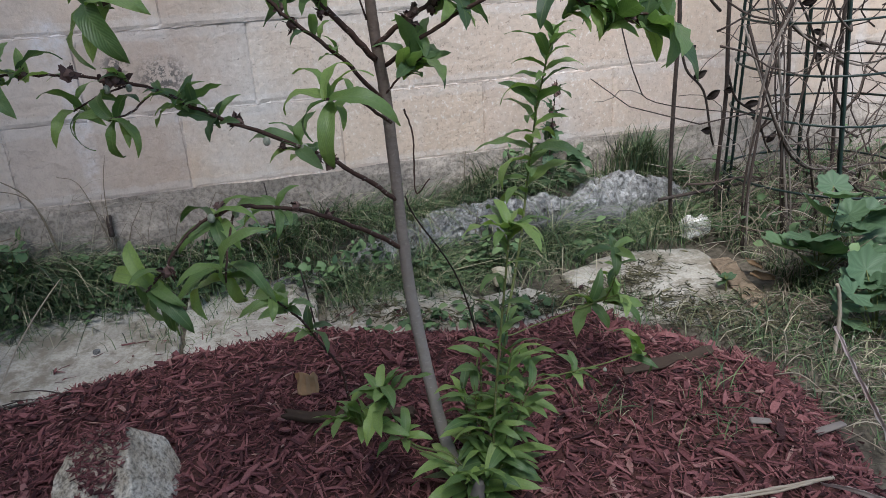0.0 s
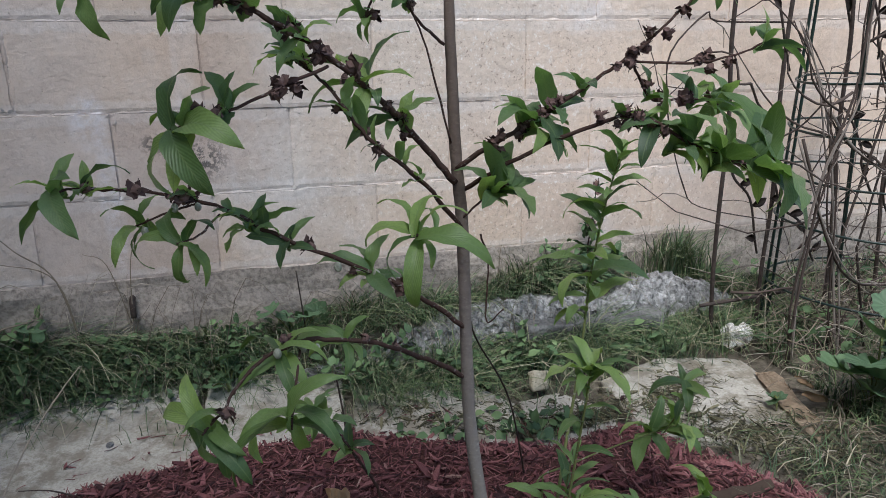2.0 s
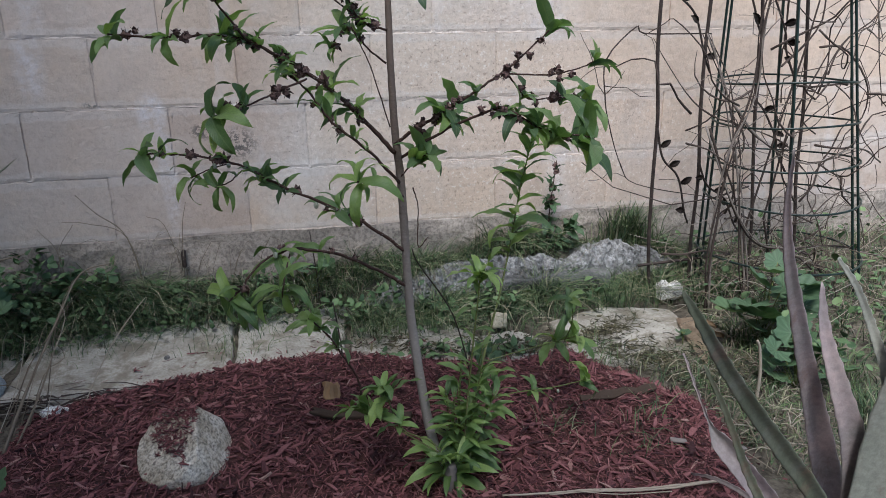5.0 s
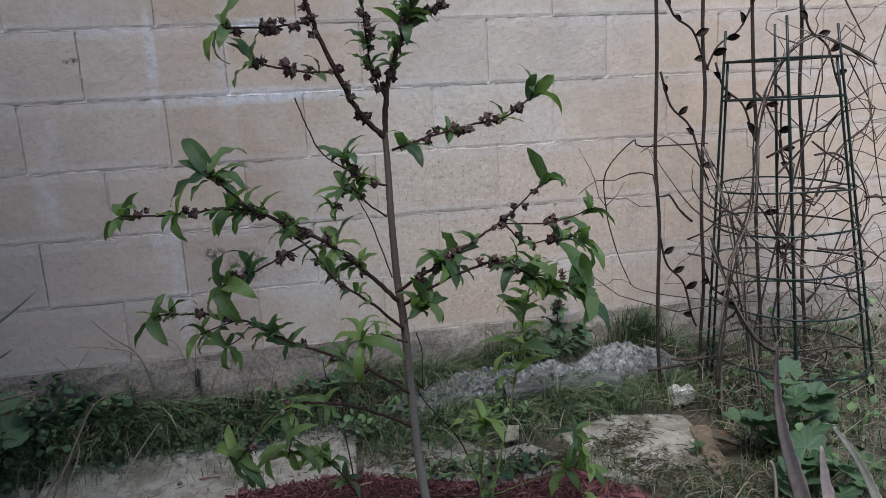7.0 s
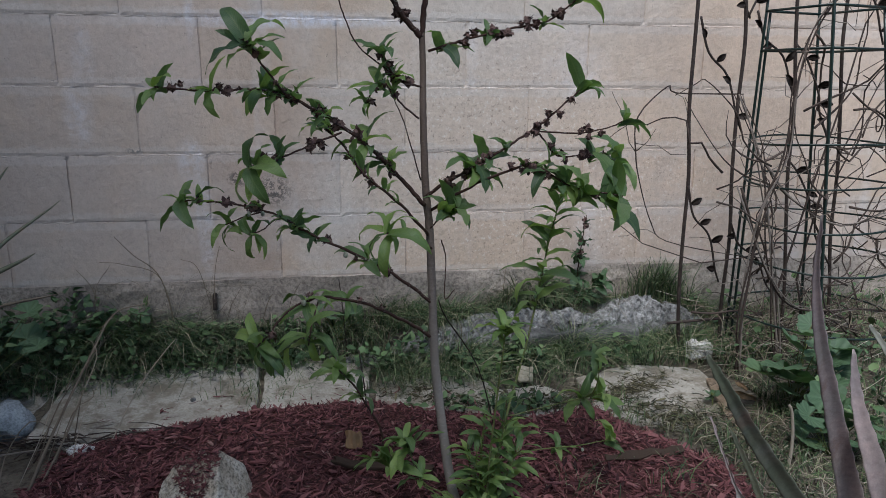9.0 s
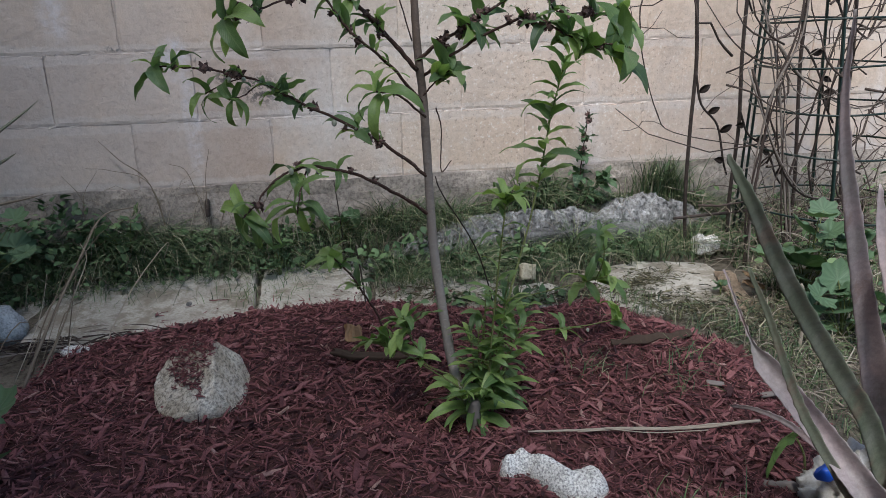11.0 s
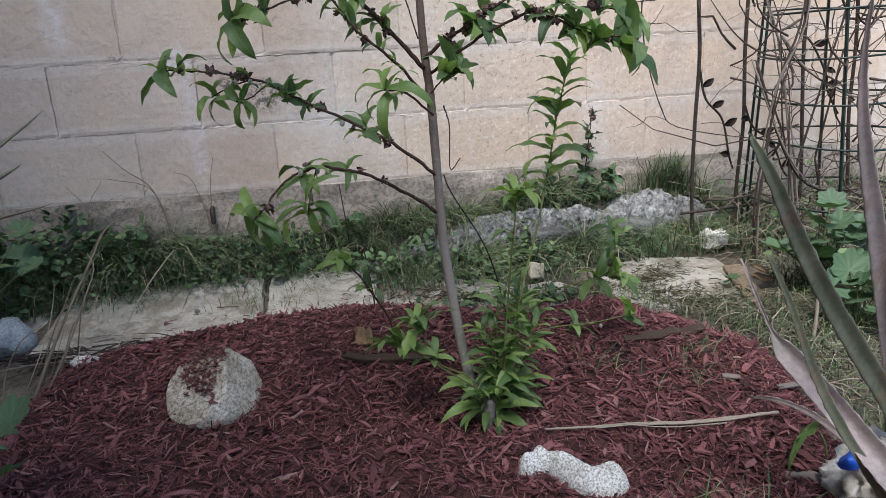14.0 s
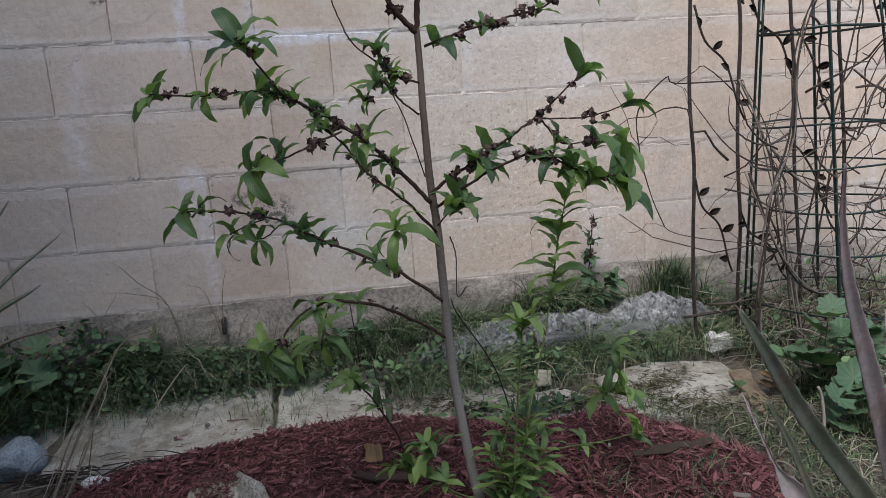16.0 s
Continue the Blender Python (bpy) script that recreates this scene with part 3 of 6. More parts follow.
FLAG = "pale sandy limestone flagstone lying flat on the soil"
slab([(-1.24, 2.02), (-1.10, 1.96), (-0.665, 2.0), (-0.672, 2.40), (-0.95, 2.435), (-1.23, 2.44)], 0.016, 1, "large " + FLAG, 0.06)
slab([(-0.650, 2.0), (-0.36, 1.99), (-0.33, 2.34), (-0.5, 2.39), (-0.655, 2.39)], 0.018, 2, FLAG, 0.05)
slab([(-0.35, 1.97), (-0.02, 1.9), (0.05, 2.1), (-0.06, 2.30), (-0.30, 2.34)], 0.012, 3, FLAG)
slab([(0.03, 1.9), (0.2, 1.82), (0.25, 2.02), (0.16, 2.12), (0.06, 2.11)], 0.010, 4, "small " + FLAG)
slab([(0.26, 1.88), (0.48, 1.76), (0.60, 1.72), (0.66, 1.95), (0.69, 2.14), (0.48, 2.20), (0.28, 2.12)], 0.005, 5, FLAG)
slab([(-1.75, 2.1), (-1.30, 2.06), (-1.26, 2.4), (-1.7, 2.45)], 0.010, 6, FLAG)

# ---- stones ----
BP = Vector((-0.717, 1.602, bed_z(-0.722, 1.6) + 0.030))
PEAK = Vector((-0.692, 1.632, 0.268)) - BP
bm = bmesh.new()
bmesh.ops.create_icosphere(bm, subdivisions=6, radius=1.0)
FACETS = [(Vector(n).normalized(), d) for n, d in (((-0.50, -0.44, 0.75), 0.007), ((0.86, -0.16, 0.48), 0.0), ((0.15, 0.75, 0.62), 0.0))]
for v in bm.verts:
    p = Vector((v.co.x * 0.101, v.co.y * 0.098, v.co.z * 0.106))
    for n, d in FACETS:
        e = (p - PEAK).dot(n) - d
        if e > 0:
            p -= n * e * 0.93
    p *= 1 + 0.05 * noise.noise(p * 14) + 0.03 * noise.noise(p * 34 + Vector((3, 0, 0))) + 0.012 * noise.noise(p * 90) + 0.005 * noise.noise(p * 260)
    v.co = p
rock = part("boulder", bm, M_ROCK)
rock.location = BP
tagged(rock, "pale speckled granite boulder with a peaked top, half sunk in mulch", "boulder")

LOBES = ((-0.070, 0.030, 0.013, 0.85), (-0.044, 0.036, 0.016, 1.0), (-0.018, 0.018, 0.016, 0.9), (-0.002, -0.006, 0.020, 1.0), (0.010, -0.030, 0.017, 0.8), (0.048, -0.036, 0.025, 1.1))
bm = bmesh.new()
cells = {}
for i in range(121):
    for j in range(101):
        x, y = -0.12 + 0.22 * i / 120, -0.10 + 0.17 * j / 100
        f = sum(k * math.exp(-((x - a) ** 2 + (y - b) ** 2) / (r * r)) for a, b, r, k in LOBES) + 0.10 * noise.noise(Vector((x * 35, y * 35, 2)))
        if f > 0.24:
            h = 0.040 * math.sqrt(min(1.0, (f - 0.24) / 0.8)) + 0.005 * noise.noise(Vector((x * 60, y * 60, 7))) + 0.002 * noise.noise(Vector((x * 190, y * 190, 7)))
            cells[i, j] = bm.verts.new((x, y, max(h, 0.001) - 0.012))
for (i, j), v in cells.items():
    q = [cells.get(k) for k in ((i, j), (i + 1, j), (i + 1, j + 1), (i, j + 1))]
    if all(q):
        bm.faces.new(q)
rim = [e for e in bm.edges if len(e.link_faces) == 1]
low = bmesh.ops.extrude_edge_only(bm, edges=rim)
bmesh.ops.translate(bm, vec=(0, 0, -0.02), verts=[v for v in low["geom"] if isinstance(v, bmesh.types.BMVert)])
bmesh.ops.delete(bm, geom=[v for v in bm.verts if not v.link_faces], context="VERTS")
wstone = part("white_stone", bm, M_WHITE)
wstone.location = (-0.108, 1.186, bed_z(-0.108, 1.186) + 0.014)
tagged(wstone, "knobbly white granite stone lying on the mulch", "stone")

for at, size, seed, mat, lab in (
        ((-1.315, 2.08, 0.15), (0.08, 0.065, 0.062), 21, M_BLUE, "blue-grey rounded rock beside the flagstones"),
        ((-1.07, 1.92, 0.142), (0.03, 0.022, 0.018), 22, M_WHITE, "small pale stone at the edge of the mulch"),
        ((0.396, 2.235, 0.155), (0.010, 0.010, 0.010), 27, M_WHITE, "round white pebble in the grass"),
        ((-0.845, 2.175, 0.14), (0.009, 0.009, 0.009), 26, M_CONC, "dark pebble on a flagstone")):
    ob = part("rock" if size[0] > 0.02 else "pebble", rock_bm(size, seed, 0.16, 11, 4, 0.5), mat)
    ob.location = at
    tagged(ob, lab, "rock" if size[0] > 0.02 else "pebble")

bm = box_bm(0.095, 0.05, 0.05, 0.004)
bmesh.ops.subdivide_edges(bm, edges=[e for e in bm.edges if e.calc_length() > 0.01], cuts=6, use_grid_fill=True)
for v in bm.verts:
    v.co.z *= 1 - 4.5 * max(0.0, v.co.x)
    v.co += Vector((0.010 * noise.noise(v.co * 45), 0.010 * noise.noise(v.co * 40 + Vector((7, 0, 0))), 0.014 * noise.noise(v.co * 38 + Vector((0, 3, 0))) + 0.004 * noise.noise(v.co * 120)))
ob = part("rock", bm, M_WHITE, smooth=False)
ob.matrix_basis = pose(0.715, 2.190, 0.196, 0, 6, 10) @ Matrix.Diagonal((0.85, 0.85, 1.05, 1))
tagged(ob, "chalky white broken rock at the foot of a trellis", "rock")

bm = box_bm(0.050, 0.022, 0.048, 0.003)
bmesh.ops.subdivide_edges(bm, edges=bm.edges[:], cuts=2, use_grid_fill=True)
for v in bm.verts:
    v.co += Vector((0.005 * noise.noise(v.co * 50), 0.004 * noise.noise(v.co * 50 + Vector((4, 0, 0))), 0.006 * noise.noise(v.co * 40)))
ob = part("brick_shard", bm, M_SHARD)
ob.matrix_basis = pose(0.125, 2.145, 0.168, -18, 10, 12)
tagged(ob, "yellowish stone shard standing in the grass", "stone shard")

# broken kerb of old concrete in front of the footing
bm = bmesh.new()
N = 165
prof = [(0.0, 0.0), (0.0, 0.35), (0.01, 0.6), (0.018, 0.8), (0.035, 1.0), (0.06, 1.0), (0.09, 0.92), (0.13, 0.85)]
cols = []
for i in range(N + 1):
    x = -0.46 + 1.54 * i / N
    top = 0.146 + 0.010 * max(0, min(1, (x + 0.1) / 0.25)) + 0.026 * math.exp(-((x - 0.57) / 0.10) ** 2) - 0.022 * math.exp(-((x - 0.42) / 0.05) ** 2) + 0.012 * noise.noise(Vector((x * 9, 0, 1)))
    top *= max(0.3, min(1, (0.98 - x) / 0.25)) * max(0.2, min(1, 0.62 + (x + 0.12) / 0.45, (x + 0.52) / 0.25))
    y0 = 2.345 - 0.03 * math.exp(-((x - 0.4) / 0.12) ** 2) + 0.02 * noise.noise(Vector((x * 5, 3, 1)))
    cols.append([bm.verts.new((x, y0 + d + (0.010 * noise.noise(Vector((x * 40, d * 90, 3))) if h > 0.5 else 0), 0.13 + top * h + (0.014 * noise.noise(Vector((x * 38, d * 60, 8))) + 0.008 * noise.noise(Vector((x * 90, d * 90, 2))) if h > 0.7 else 0))) for d, h in prof])
for i in range(N):
    for k in range(len(prof) - 1):
        bm.faces.new((cols[i][k], cols[i + 1][k], cols[i + 1][k + 1], cols[i][k + 1]))
bmesh.ops.subdivide_edges(bm, edges=bm.edges[:], cuts=2, use_grid_fill=True)
for v in bm.verts:
    if v.co.z > 0.2:
        v.co += Vector((noise.noise(v.co * 70 + Vector((9, 1, 2))) * 0.006, noise.noise(v.co * 120) * 0.006 + noise.noise(v.co * 45) * 0.008, noise.noise(v.co * 75 + Vector((3, 1, 2))) * 0.008 + noise.noise(v.co * 32) * 0.012))
tagged(part("broken_kerb", bm, M_RUBBLE, smooth=False), "crumbling whitish concrete kerb with a jagged top beside the wall", "concrete kerb")
bm = box_bm(0.40, 0.07, 0.10, 0.004, 1)
bmesh.ops.subdivide_edges(bm, edges=[e for e in bm.edges if e.calc_length() > 0.03], cuts=9, use_grid_fill=True)
for v in bm.verts:
    v.co += Vector((0.012 * noise.noise(v.co * 20), 0.008 * noise.noise(v.co * 17 + Vector((5, 0, 0))) + 0.004 * noise.noise(v.co * 70), 0.012 * noise.noise(v.co * 18 + Vector((0, 7, 0))) + 0.005 * noise.noise(v.co * 60)))
ob = part("concrete_block", bm, M_CONC)
ob.matrix_basis = pose(0.36, 2.335, 0.185, 0, 0, -4)
tagged(ob, "plain grey concrete block under the crumbling kerb", "concrete block")


# ---- leaves ----
def leaf_mesh(name, droop, fold, wave, mat, width=0.24, seg=10, seed=0):
    """A lance-shaped leaf one unit long, folded along its rib and bent down."""
    rnd = random.Random(seed)
    bm = bmesh.new()
    uvl = bm.loops.layers.uv.new("UVMap")
    rows, side = [], rnd.uniform(-0.12, 0.12)
    ang, y, z, step = 0.30 + 0.25 * droop, 0.0, 0.0, 1.0 / seg
    for i in range(seg + 1):
        u = i / seg
        w = width * 0.5 * 2.75 * (u + 0.02) ** 0.62 * max(0.0, 1 - u) ** 0.80 + 0.006
        if i == seg:
            w = 0.003
        row = []
        for s in (-1, -0.5, 0, 0.5, 1):
            lift = abs(s) * w * fold + wave * w * math.sin(u * 16 + s * 2 + seed) * abs(s)
            row.append((bm.verts.new((s * w + side * u * u, y - abs(s) * 0.02, z + lift)), (0.5 + 0.5 * s, u)))
        rows.append(row)
        ang -= droop * step * (1.2 + 2.2 * u)
        y += math.cos(ang) * step
        z += math.sin(ang) * step
    for i in range(seg):
        for k in range(4):
            q = (rows[i][k], rows[i][k + 1], rows[i + 1][k + 1], rows[i + 1][k])
            f = bm.faces.new([v for v, _ in q])
            for lp, (_, uv) in zip(f.loops, q):
                lp[uvl].uv = uv
    return mesh_of(name, bm, mat)


LEAF = [leaf_mesh("leaf", d, f, w, M_LEAF, wd, seed=i) for i, (d, f, w, wd) in enumerate(((0.25, 0.25, 0.2, 0.28), (0.4, 0.35, 0.15, 0.27), (0.55, 0.3, 0.2, 0.30), (0.7, 0.4, 0.15, 0.26), (0.9, 0.3, 0.25, 0.27), (0.5, 0.15, 0.3, 0.31), (0.35, 0.5, 0.1, 0.25)))]
YOUNG = [leaf_mesh("leaf", d, f, w, M_YOUNG, wd, seed=10 + i) for i, (d, f, w, wd) in enumerate(((0.25, 0.25, 0.2, 0.26), (0.45, 0.35, 0.15, 0.25), (0.6, 0.3, 0.2, 0.27), (0.8, 0.35, 0.15, 0.24), (0.45, 0.15, 0.3, 0.28)))]

ARCH = [leaf_mesh("leaf", d, f, w, M_YOUNG if i % 3 == 0 else M_LEAF, wd, seed=30 + i) for i, (d, f, w, wd) in enumerate(((0.4, 0.3, 0.15, 0.29), (0.6, 0.35, 0.15, 0.27), (0.75, 0.3, 0.2, 0.29), (0.9, 0.35, 0.15, 0.26), (0.55, 0.2, 0.25, 0.30)))]

PALM = [leaf_mesh("leaf", d, f, w, M_YOUNG, wd, seed=50 + i) for i, (d, f, w, wd) in enumerate(((0.8, 0.3, 0.15, 0.20), (1.0, 0.35, 0.15, 0.19), (1.15, 0.3, 0.2, 0.20), (0.9, 0.25, 0.2, 0.19)))]

NARROW = [leaf_mesh("leaf", d, f, w, M_YOUNG, wd, seed=70 + i) for i, (d, f, w, wd) in enumerate(((0.4, 0.3, 0.15, 0.20), (0.55, 0.35, 0.15, 0.21), (0.7, 0.3, 0.2, 0.19), (0.5, 0.2, 0.2, 0.22)))]


def bloom_mesh(seed):
    """A withered blossom: a crumpled cup with ragged sepals and threads."""
    rnd = random.Random(seed)
    bm = bmesh.new()
    bmesh.ops.create_icosphere(bm, subdivisions=2, radius=0.0046)
    for v in bm.verts:
        v.co *= 1 + 0.5 * noise.noise(v.co * 400 + Vector((seed, 0, 0)))
        v.co.z *= 1.25
    for k in range(7):
        a = k * 0.9 + rnd.uniform(0, 0.5)
        d = Vector((math.cos(a), math.sin(a), rnd.uniform(-0.4, 0.9))).normalized()
        s = d.cross(Vector((0.2, 0.1, 1))).normalized()
        L, W = rnd.uniform(0.008, 0.0125), rnd.uniform(0.0035, 0.0055)
        mid = d * L * 0.55 + Vector((0, 0, rnd.uniform(-0.002, 0.002)))
        q = [bm.verts.new(p) for p in (d * 0.002 - s * W * 0.4, mid - s * W, d * L, mid + s * W, d * 0.002 + s * W * 0.4)]
        bm.faces.new(q)
    for k in range(2):
        d = Vector((rnd.uniform(-1, 1), rnd.uniform(-1, 1), rnd.uniform(0.2, 1.2))).normalized()
        tube(bm, [d * 0.002, d * 0.007, d * 0.0115 + Vector((0, 0, -0.001))], 0.0004, 0.0004, 3)
    return mesh_of("dried_blossom", bm, M_BLOOM, False)


BLOOM = [bloom_mesh(s) for s in range(5)]
bm = bmesh.new()
bmesh.ops.create_icosphere(bm, subdivisions=3, radius=0.0055)
for v in bm.verts:
    v.co.z *= 1.3
    v.co *= 1 - 0.10 * math.exp(-((math.atan2(v.co.y, v.co.x) - 1) / 0.25) ** 2)
FRUIT = mesh_of("fruitlet", bm, M_FRUIT)


def place(name, data, parent, base, at, along, up, scale, roll=0.0):
    """Puts a small shared mesh at a place: its y axis along, its z axis up."""
    y = along.normalized()
    x = y.cross(up)
    x = x.normalized() if x.length > 1e-4 else Vector((1, 0, 0))
    z = x.cross(y)
    m = Matrix((x, y, z)).transposed().to_4x4()
    ob = new(name, data)
    ob.parent = parent
    ob.matrix_basis = Matrix.Translation(Vector(at) - base) @ m @ pose(0, 0, 0, 0, roll, 0) @ Matrix.Diagonal((scale, scale, scale, 1))
    return ob


def rosette(parent, base, at, axis, count, length, rnd, meshes, spread=(20, 80), sag=0.1):
    """A tuft of leaves round the end of a shoot."""
    axis = axis.normalized()
    u = axis.cross(Vector((0.3, 0.2, 1))).normalized()
    v = axis.cross(u)
    a0 = rnd.uniform(0, 6.28)
    count = round(count * (1.2 if length > 0.056 else 1.45))
    if length > 0.056:
        spread, meshes = (45, 100), (ARCH if meshes is LEAF else meshes)
    for k in range(count):
        a = a0 + k * 2.4 + rnd.uniform(-0.3, 0.3)
        th = radians(spread[0] + (spread[1] - spread[0]) * (1 - k / max(count, 1)) + rnd.uniform(-8, 8))
        d = axis * math.cos(th) + (u * math.cos(a) + v * math.sin(a)) * math.sin(th) + Vector((0, 0, -0.5 * sag * rnd.uniform(0.3, 1)))
        size = length * rnd.uniform(0.85, 1.5) * (1.0 if k < count - 1 or count < 4 else 0.6)
        place("leaf", rnd.choice(meshes), parent, base, Vector(at) - axis * 0.004 * k, d, Vector((0, 0, 1)) + axis * 0.3, size, rnd.uniform(-35, 35))


def limb(parent, base, name, pts, r0, r1, tufts=(), blooms=0, fruits=0, seed=0, mat=None, meshes=None, sag=0.1, small=0, label=""):
    """A branch with leaf tufts at given stretches, withered blossoms, fruitlets and single small leaves."""
    rnd = random.Random(seed)
    line = spline(pts, 7)
    for i in range(1, len(line) - 1):
        line[i] = line[i] + Vector((rnd.uniform(-1, 1), rnd.uniform(-1, 1), rnd.uniform(-1, 1))) * min(0.0013, r0 * 0.3)
    bm = tube(bmesh.new(), [p - base for p in line], r0 * 0.74, r1 * 0.85, 8, 0.12, seed)
    for p in line[2:-1:3]:
        k = bmesh.ops.create_icosphere(bm, subdivisions=1, radius=r0 * 0.55 * rnd.uniform(0.6, 1.0))
        bmesh.ops.translate(bm, vec=p - base + Vector((rnd.uniform(-1, 1), rnd.uniform(-1, 1), rnd.uniform(-1, 1))) * r0 * 0.5, verts=k["verts"])
    ob = part(name, bm, mat or M_TWIG, parent, label)

    def spot(u):
        f = max(0.0, min(0.9999, u)) * (len(line) - 1)
        i = int(f)
        return line[i].lerp(line[i + 1], f - i), (line[min(i + 1, len(line) - 1)] - line[i]).normalized()

    meshes = meshes or LEAF
    for u, count, length in tufts:
        p, d = spot(u)
        axis = d + Vector((0, -0.15, 0.45)) if u > 0.97 else d * 0.4 + Vector((rnd.uniform(-0.4, 0.4), rnd.uniform(-0.8, -0.1), rnd.uniform(0.2, 1.0)))
        rosette(ob, base, p, axis, count, length, rnd, meshes, sag=sag)
    for k in range(blooms):
        p, d = spot(rnd.uniform(0.12, 0.97))
        out = Vector((rnd.uniform(-1, 1), rnd.uniform(-1, 0.6), rnd.uniform(-0.9, 0.8))).normalized()
        place("dried_blossom", rnd.choice(BLOOM), ob, base, p + out * (r1 + 0.006), Vector((rnd.uniform(-1, 1), rnd.uniform(-1, 1), 0.1)), out, rnd.uniform(0.8, 1.35))
    for k in range(small):
        p, d = spot(rnd.uniform(0.2, 1.0))
        out = Vector((rnd.uniform(-1, 1), rnd.uniform(-1, 0.5), rnd.uniform(-0.6, 1.0)))
        place("leaf", rnd.choice(meshes), ob, base, p, out + d, Vector((0, 0, 1)), rnd.uniform(0.028, 0.046), rnd.uniform(-30, 30))
    for k in range(fruits):
        p, d = spot(rnd.uniform(0.3, 1.0))
        place("fruitlet", FRUIT, ob, base, p + Vector((rnd.uniform(-0.006, 0.006), -0.008, rnd.uniform(-0.009, 0.006))), Vector((1, 0, 0)), Vector((0, 0.2, 1)), rnd.uniform(0.55, 0.85))
    return ob


# ---- peach tree ----
TB = Vector((-0.202, 1.45, 0.12))
tree = thing("peach_tree", TB, "young peach tree with green leaves and withered blossoms in mulch", "tree")
trunk = part("trunk", tube_bm([TB - Vector((0, 0, 0.03)), (-0.206, 1.455, 0.16), (-0.224, 1.490, 0.257), (-0.244, 1.520, 0.434), (-0.251, 1.522, 0.54), (-0.259, 1.520, 0.743), (-0.267, 1.520, 0.834), (-0.270, 1.530, 0.952), (-0.268, 1.550, 1.055), (-0.269, 1.555, 1.118)], 0.0119, 0.0055, 14, 0.06, 3, TB, 10, 0.75), M_BARK, tree, "grey-brown ringed bark")


def tree_limb(pts, r0, r1, **k):
    rnd = random.Random(k["seed"] * 3)
    if k.get("blooms", 0) > 8 and pts[0][2] < 1.0:
        k["tufts"] = list(k["tufts"]) + [(rnd.uniform(0.25, 0.95), 3, rnd.uniform(0.036, 0.05)) for _ in range(2)]
    k["blooms"] = round(0.75 * k.get("blooms", 0))
    return limb(tree, TB, "branch", pts, r0, r1, **k)


tree_limb([(-0.269, 1.555, 1.105), (-0.263, 1.555, 1.180), (-0.247, 1.550, 1.240), (-0.218, 1.550, 1.309), (-0.201, 1.540, 1.367), (-0.186, 1.540, 1.50)], 0.0075, 0.004, tufts=[(0.4, 4, 0.045), (0.5, 5, 0.05), (0.6, 5, 0.05), (0.68, 6, 0.05), (0.76, 5, 0.05), (0.85, 6, 0.055)], blooms=18, seed=31)
tree_limb([(-0.269, 1.555, 1.108), (-0.310, 1.540, 1.150), (-0.347, 1.530, 1.219), (-0.381, 1.520, 1.301), (-0.400, 1.510, 1.366), (-0.416, 1.500, 1.48)], 0.0075, 0.004, tufts=[(0.3, 2, 0.03)], blooms=22, small=5, seed=32)
tree_limb([(-0.356, 1.530, 1.229), (-0.405, 1.500, 1.230), (-0.460, 1.480, 1.241), (-0.495, 1.460, 1.251)], 0.003, 0.0018, tufts=[(1, 5, 0.05), (0.2, 3, 0.035)], blooms=15, seed=33)
tree_limb([(-0.389, 1.520, 1.316), (-0.455, 1.480, 1.305), (-0.534, 1.460, 1.303)], 0.003, 0.0018, tufts=[(1, 4, 0.06)], blooms=17, seed=34)
tree_limb([(-0.406, 1.510, 1.384), (-0.439, 1.490, 1.391), (-0.482, 1.480, 1.408)], 0.003, 0.0018, tufts=[(1, 4, 0.05)], blooms=9, seed=35)
tree_limb([(-0.264, 1.550, 1.180), (-0.288, 1.530, 1.231), (-0.294, 1.520, 1.280), (-0.301, 1.500, 1.354)], 0.003, 0.002, tufts=[(0.4, 4, 0.04), (0.65, 4, 0.04), (1, 5, 0.05)], blooms=18, seed=36)
tree_limb([(-0.215, 1.550, 1.314), (-0.170, 1.520, 1.330), (-0.143, 1.500, 1.356), (-0.096, 1.480, 1.391)], 0.003, 0.002, tufts=[(1, 5, 0.05)], blooms=9, seed=37)
tree_limb([(-0.258, 1.550, 1.084), (-0.208, 1.540, 1.100), (-0.156, 1.530, 1.114), (-0.096, 1.510, 1.127), (-0.045, 1.500, 1.139), (0.007, 1.490, 1.178)], 0.0036, 0.0018, tufts=[(0.12, 4, 0.05), (0.42, 5, 0.035), (0.78, 4, 0.035), (1, 5, 0.052)], blooms=18, seed=38)
tree_limb([(-0.272, 1.540, 1.020), (-0.319, 1.520, 1.036), (-0.352, 1.500, 1.086)], 0.003, 0.0018, tufts=[(0.6, 6, 0.04), (1, 6, 0.042)], blooms=9, seed=39)
tree_limb([(-0.278, 1.530, 0.963), (-0.311, 1.520, 0.989), (-0.351, 1.500, 1.031), (-0.379, 1.490, 0.988)], 0.0026, 0.0015, tufts=[(0.5, 4, 0.035), (0.75, 5, 0.045), (1, 4, 0.035)], blooms=6, seed=40)
tree_limb([(-0.319, 1.520, 1.036), (-0.387, 1.500, 1.088), (-0.408, 1.500, 1.129), (-0.428, 1.500, 1.188)], 0.002, 0.0014, seed=41)
tree_limb([(-0.279, 1.500, 0.852), (-0.312, 1.480, 0.959), (-0.344, 1.460, 1.026)], 0.0018, 0.001, seed=42)
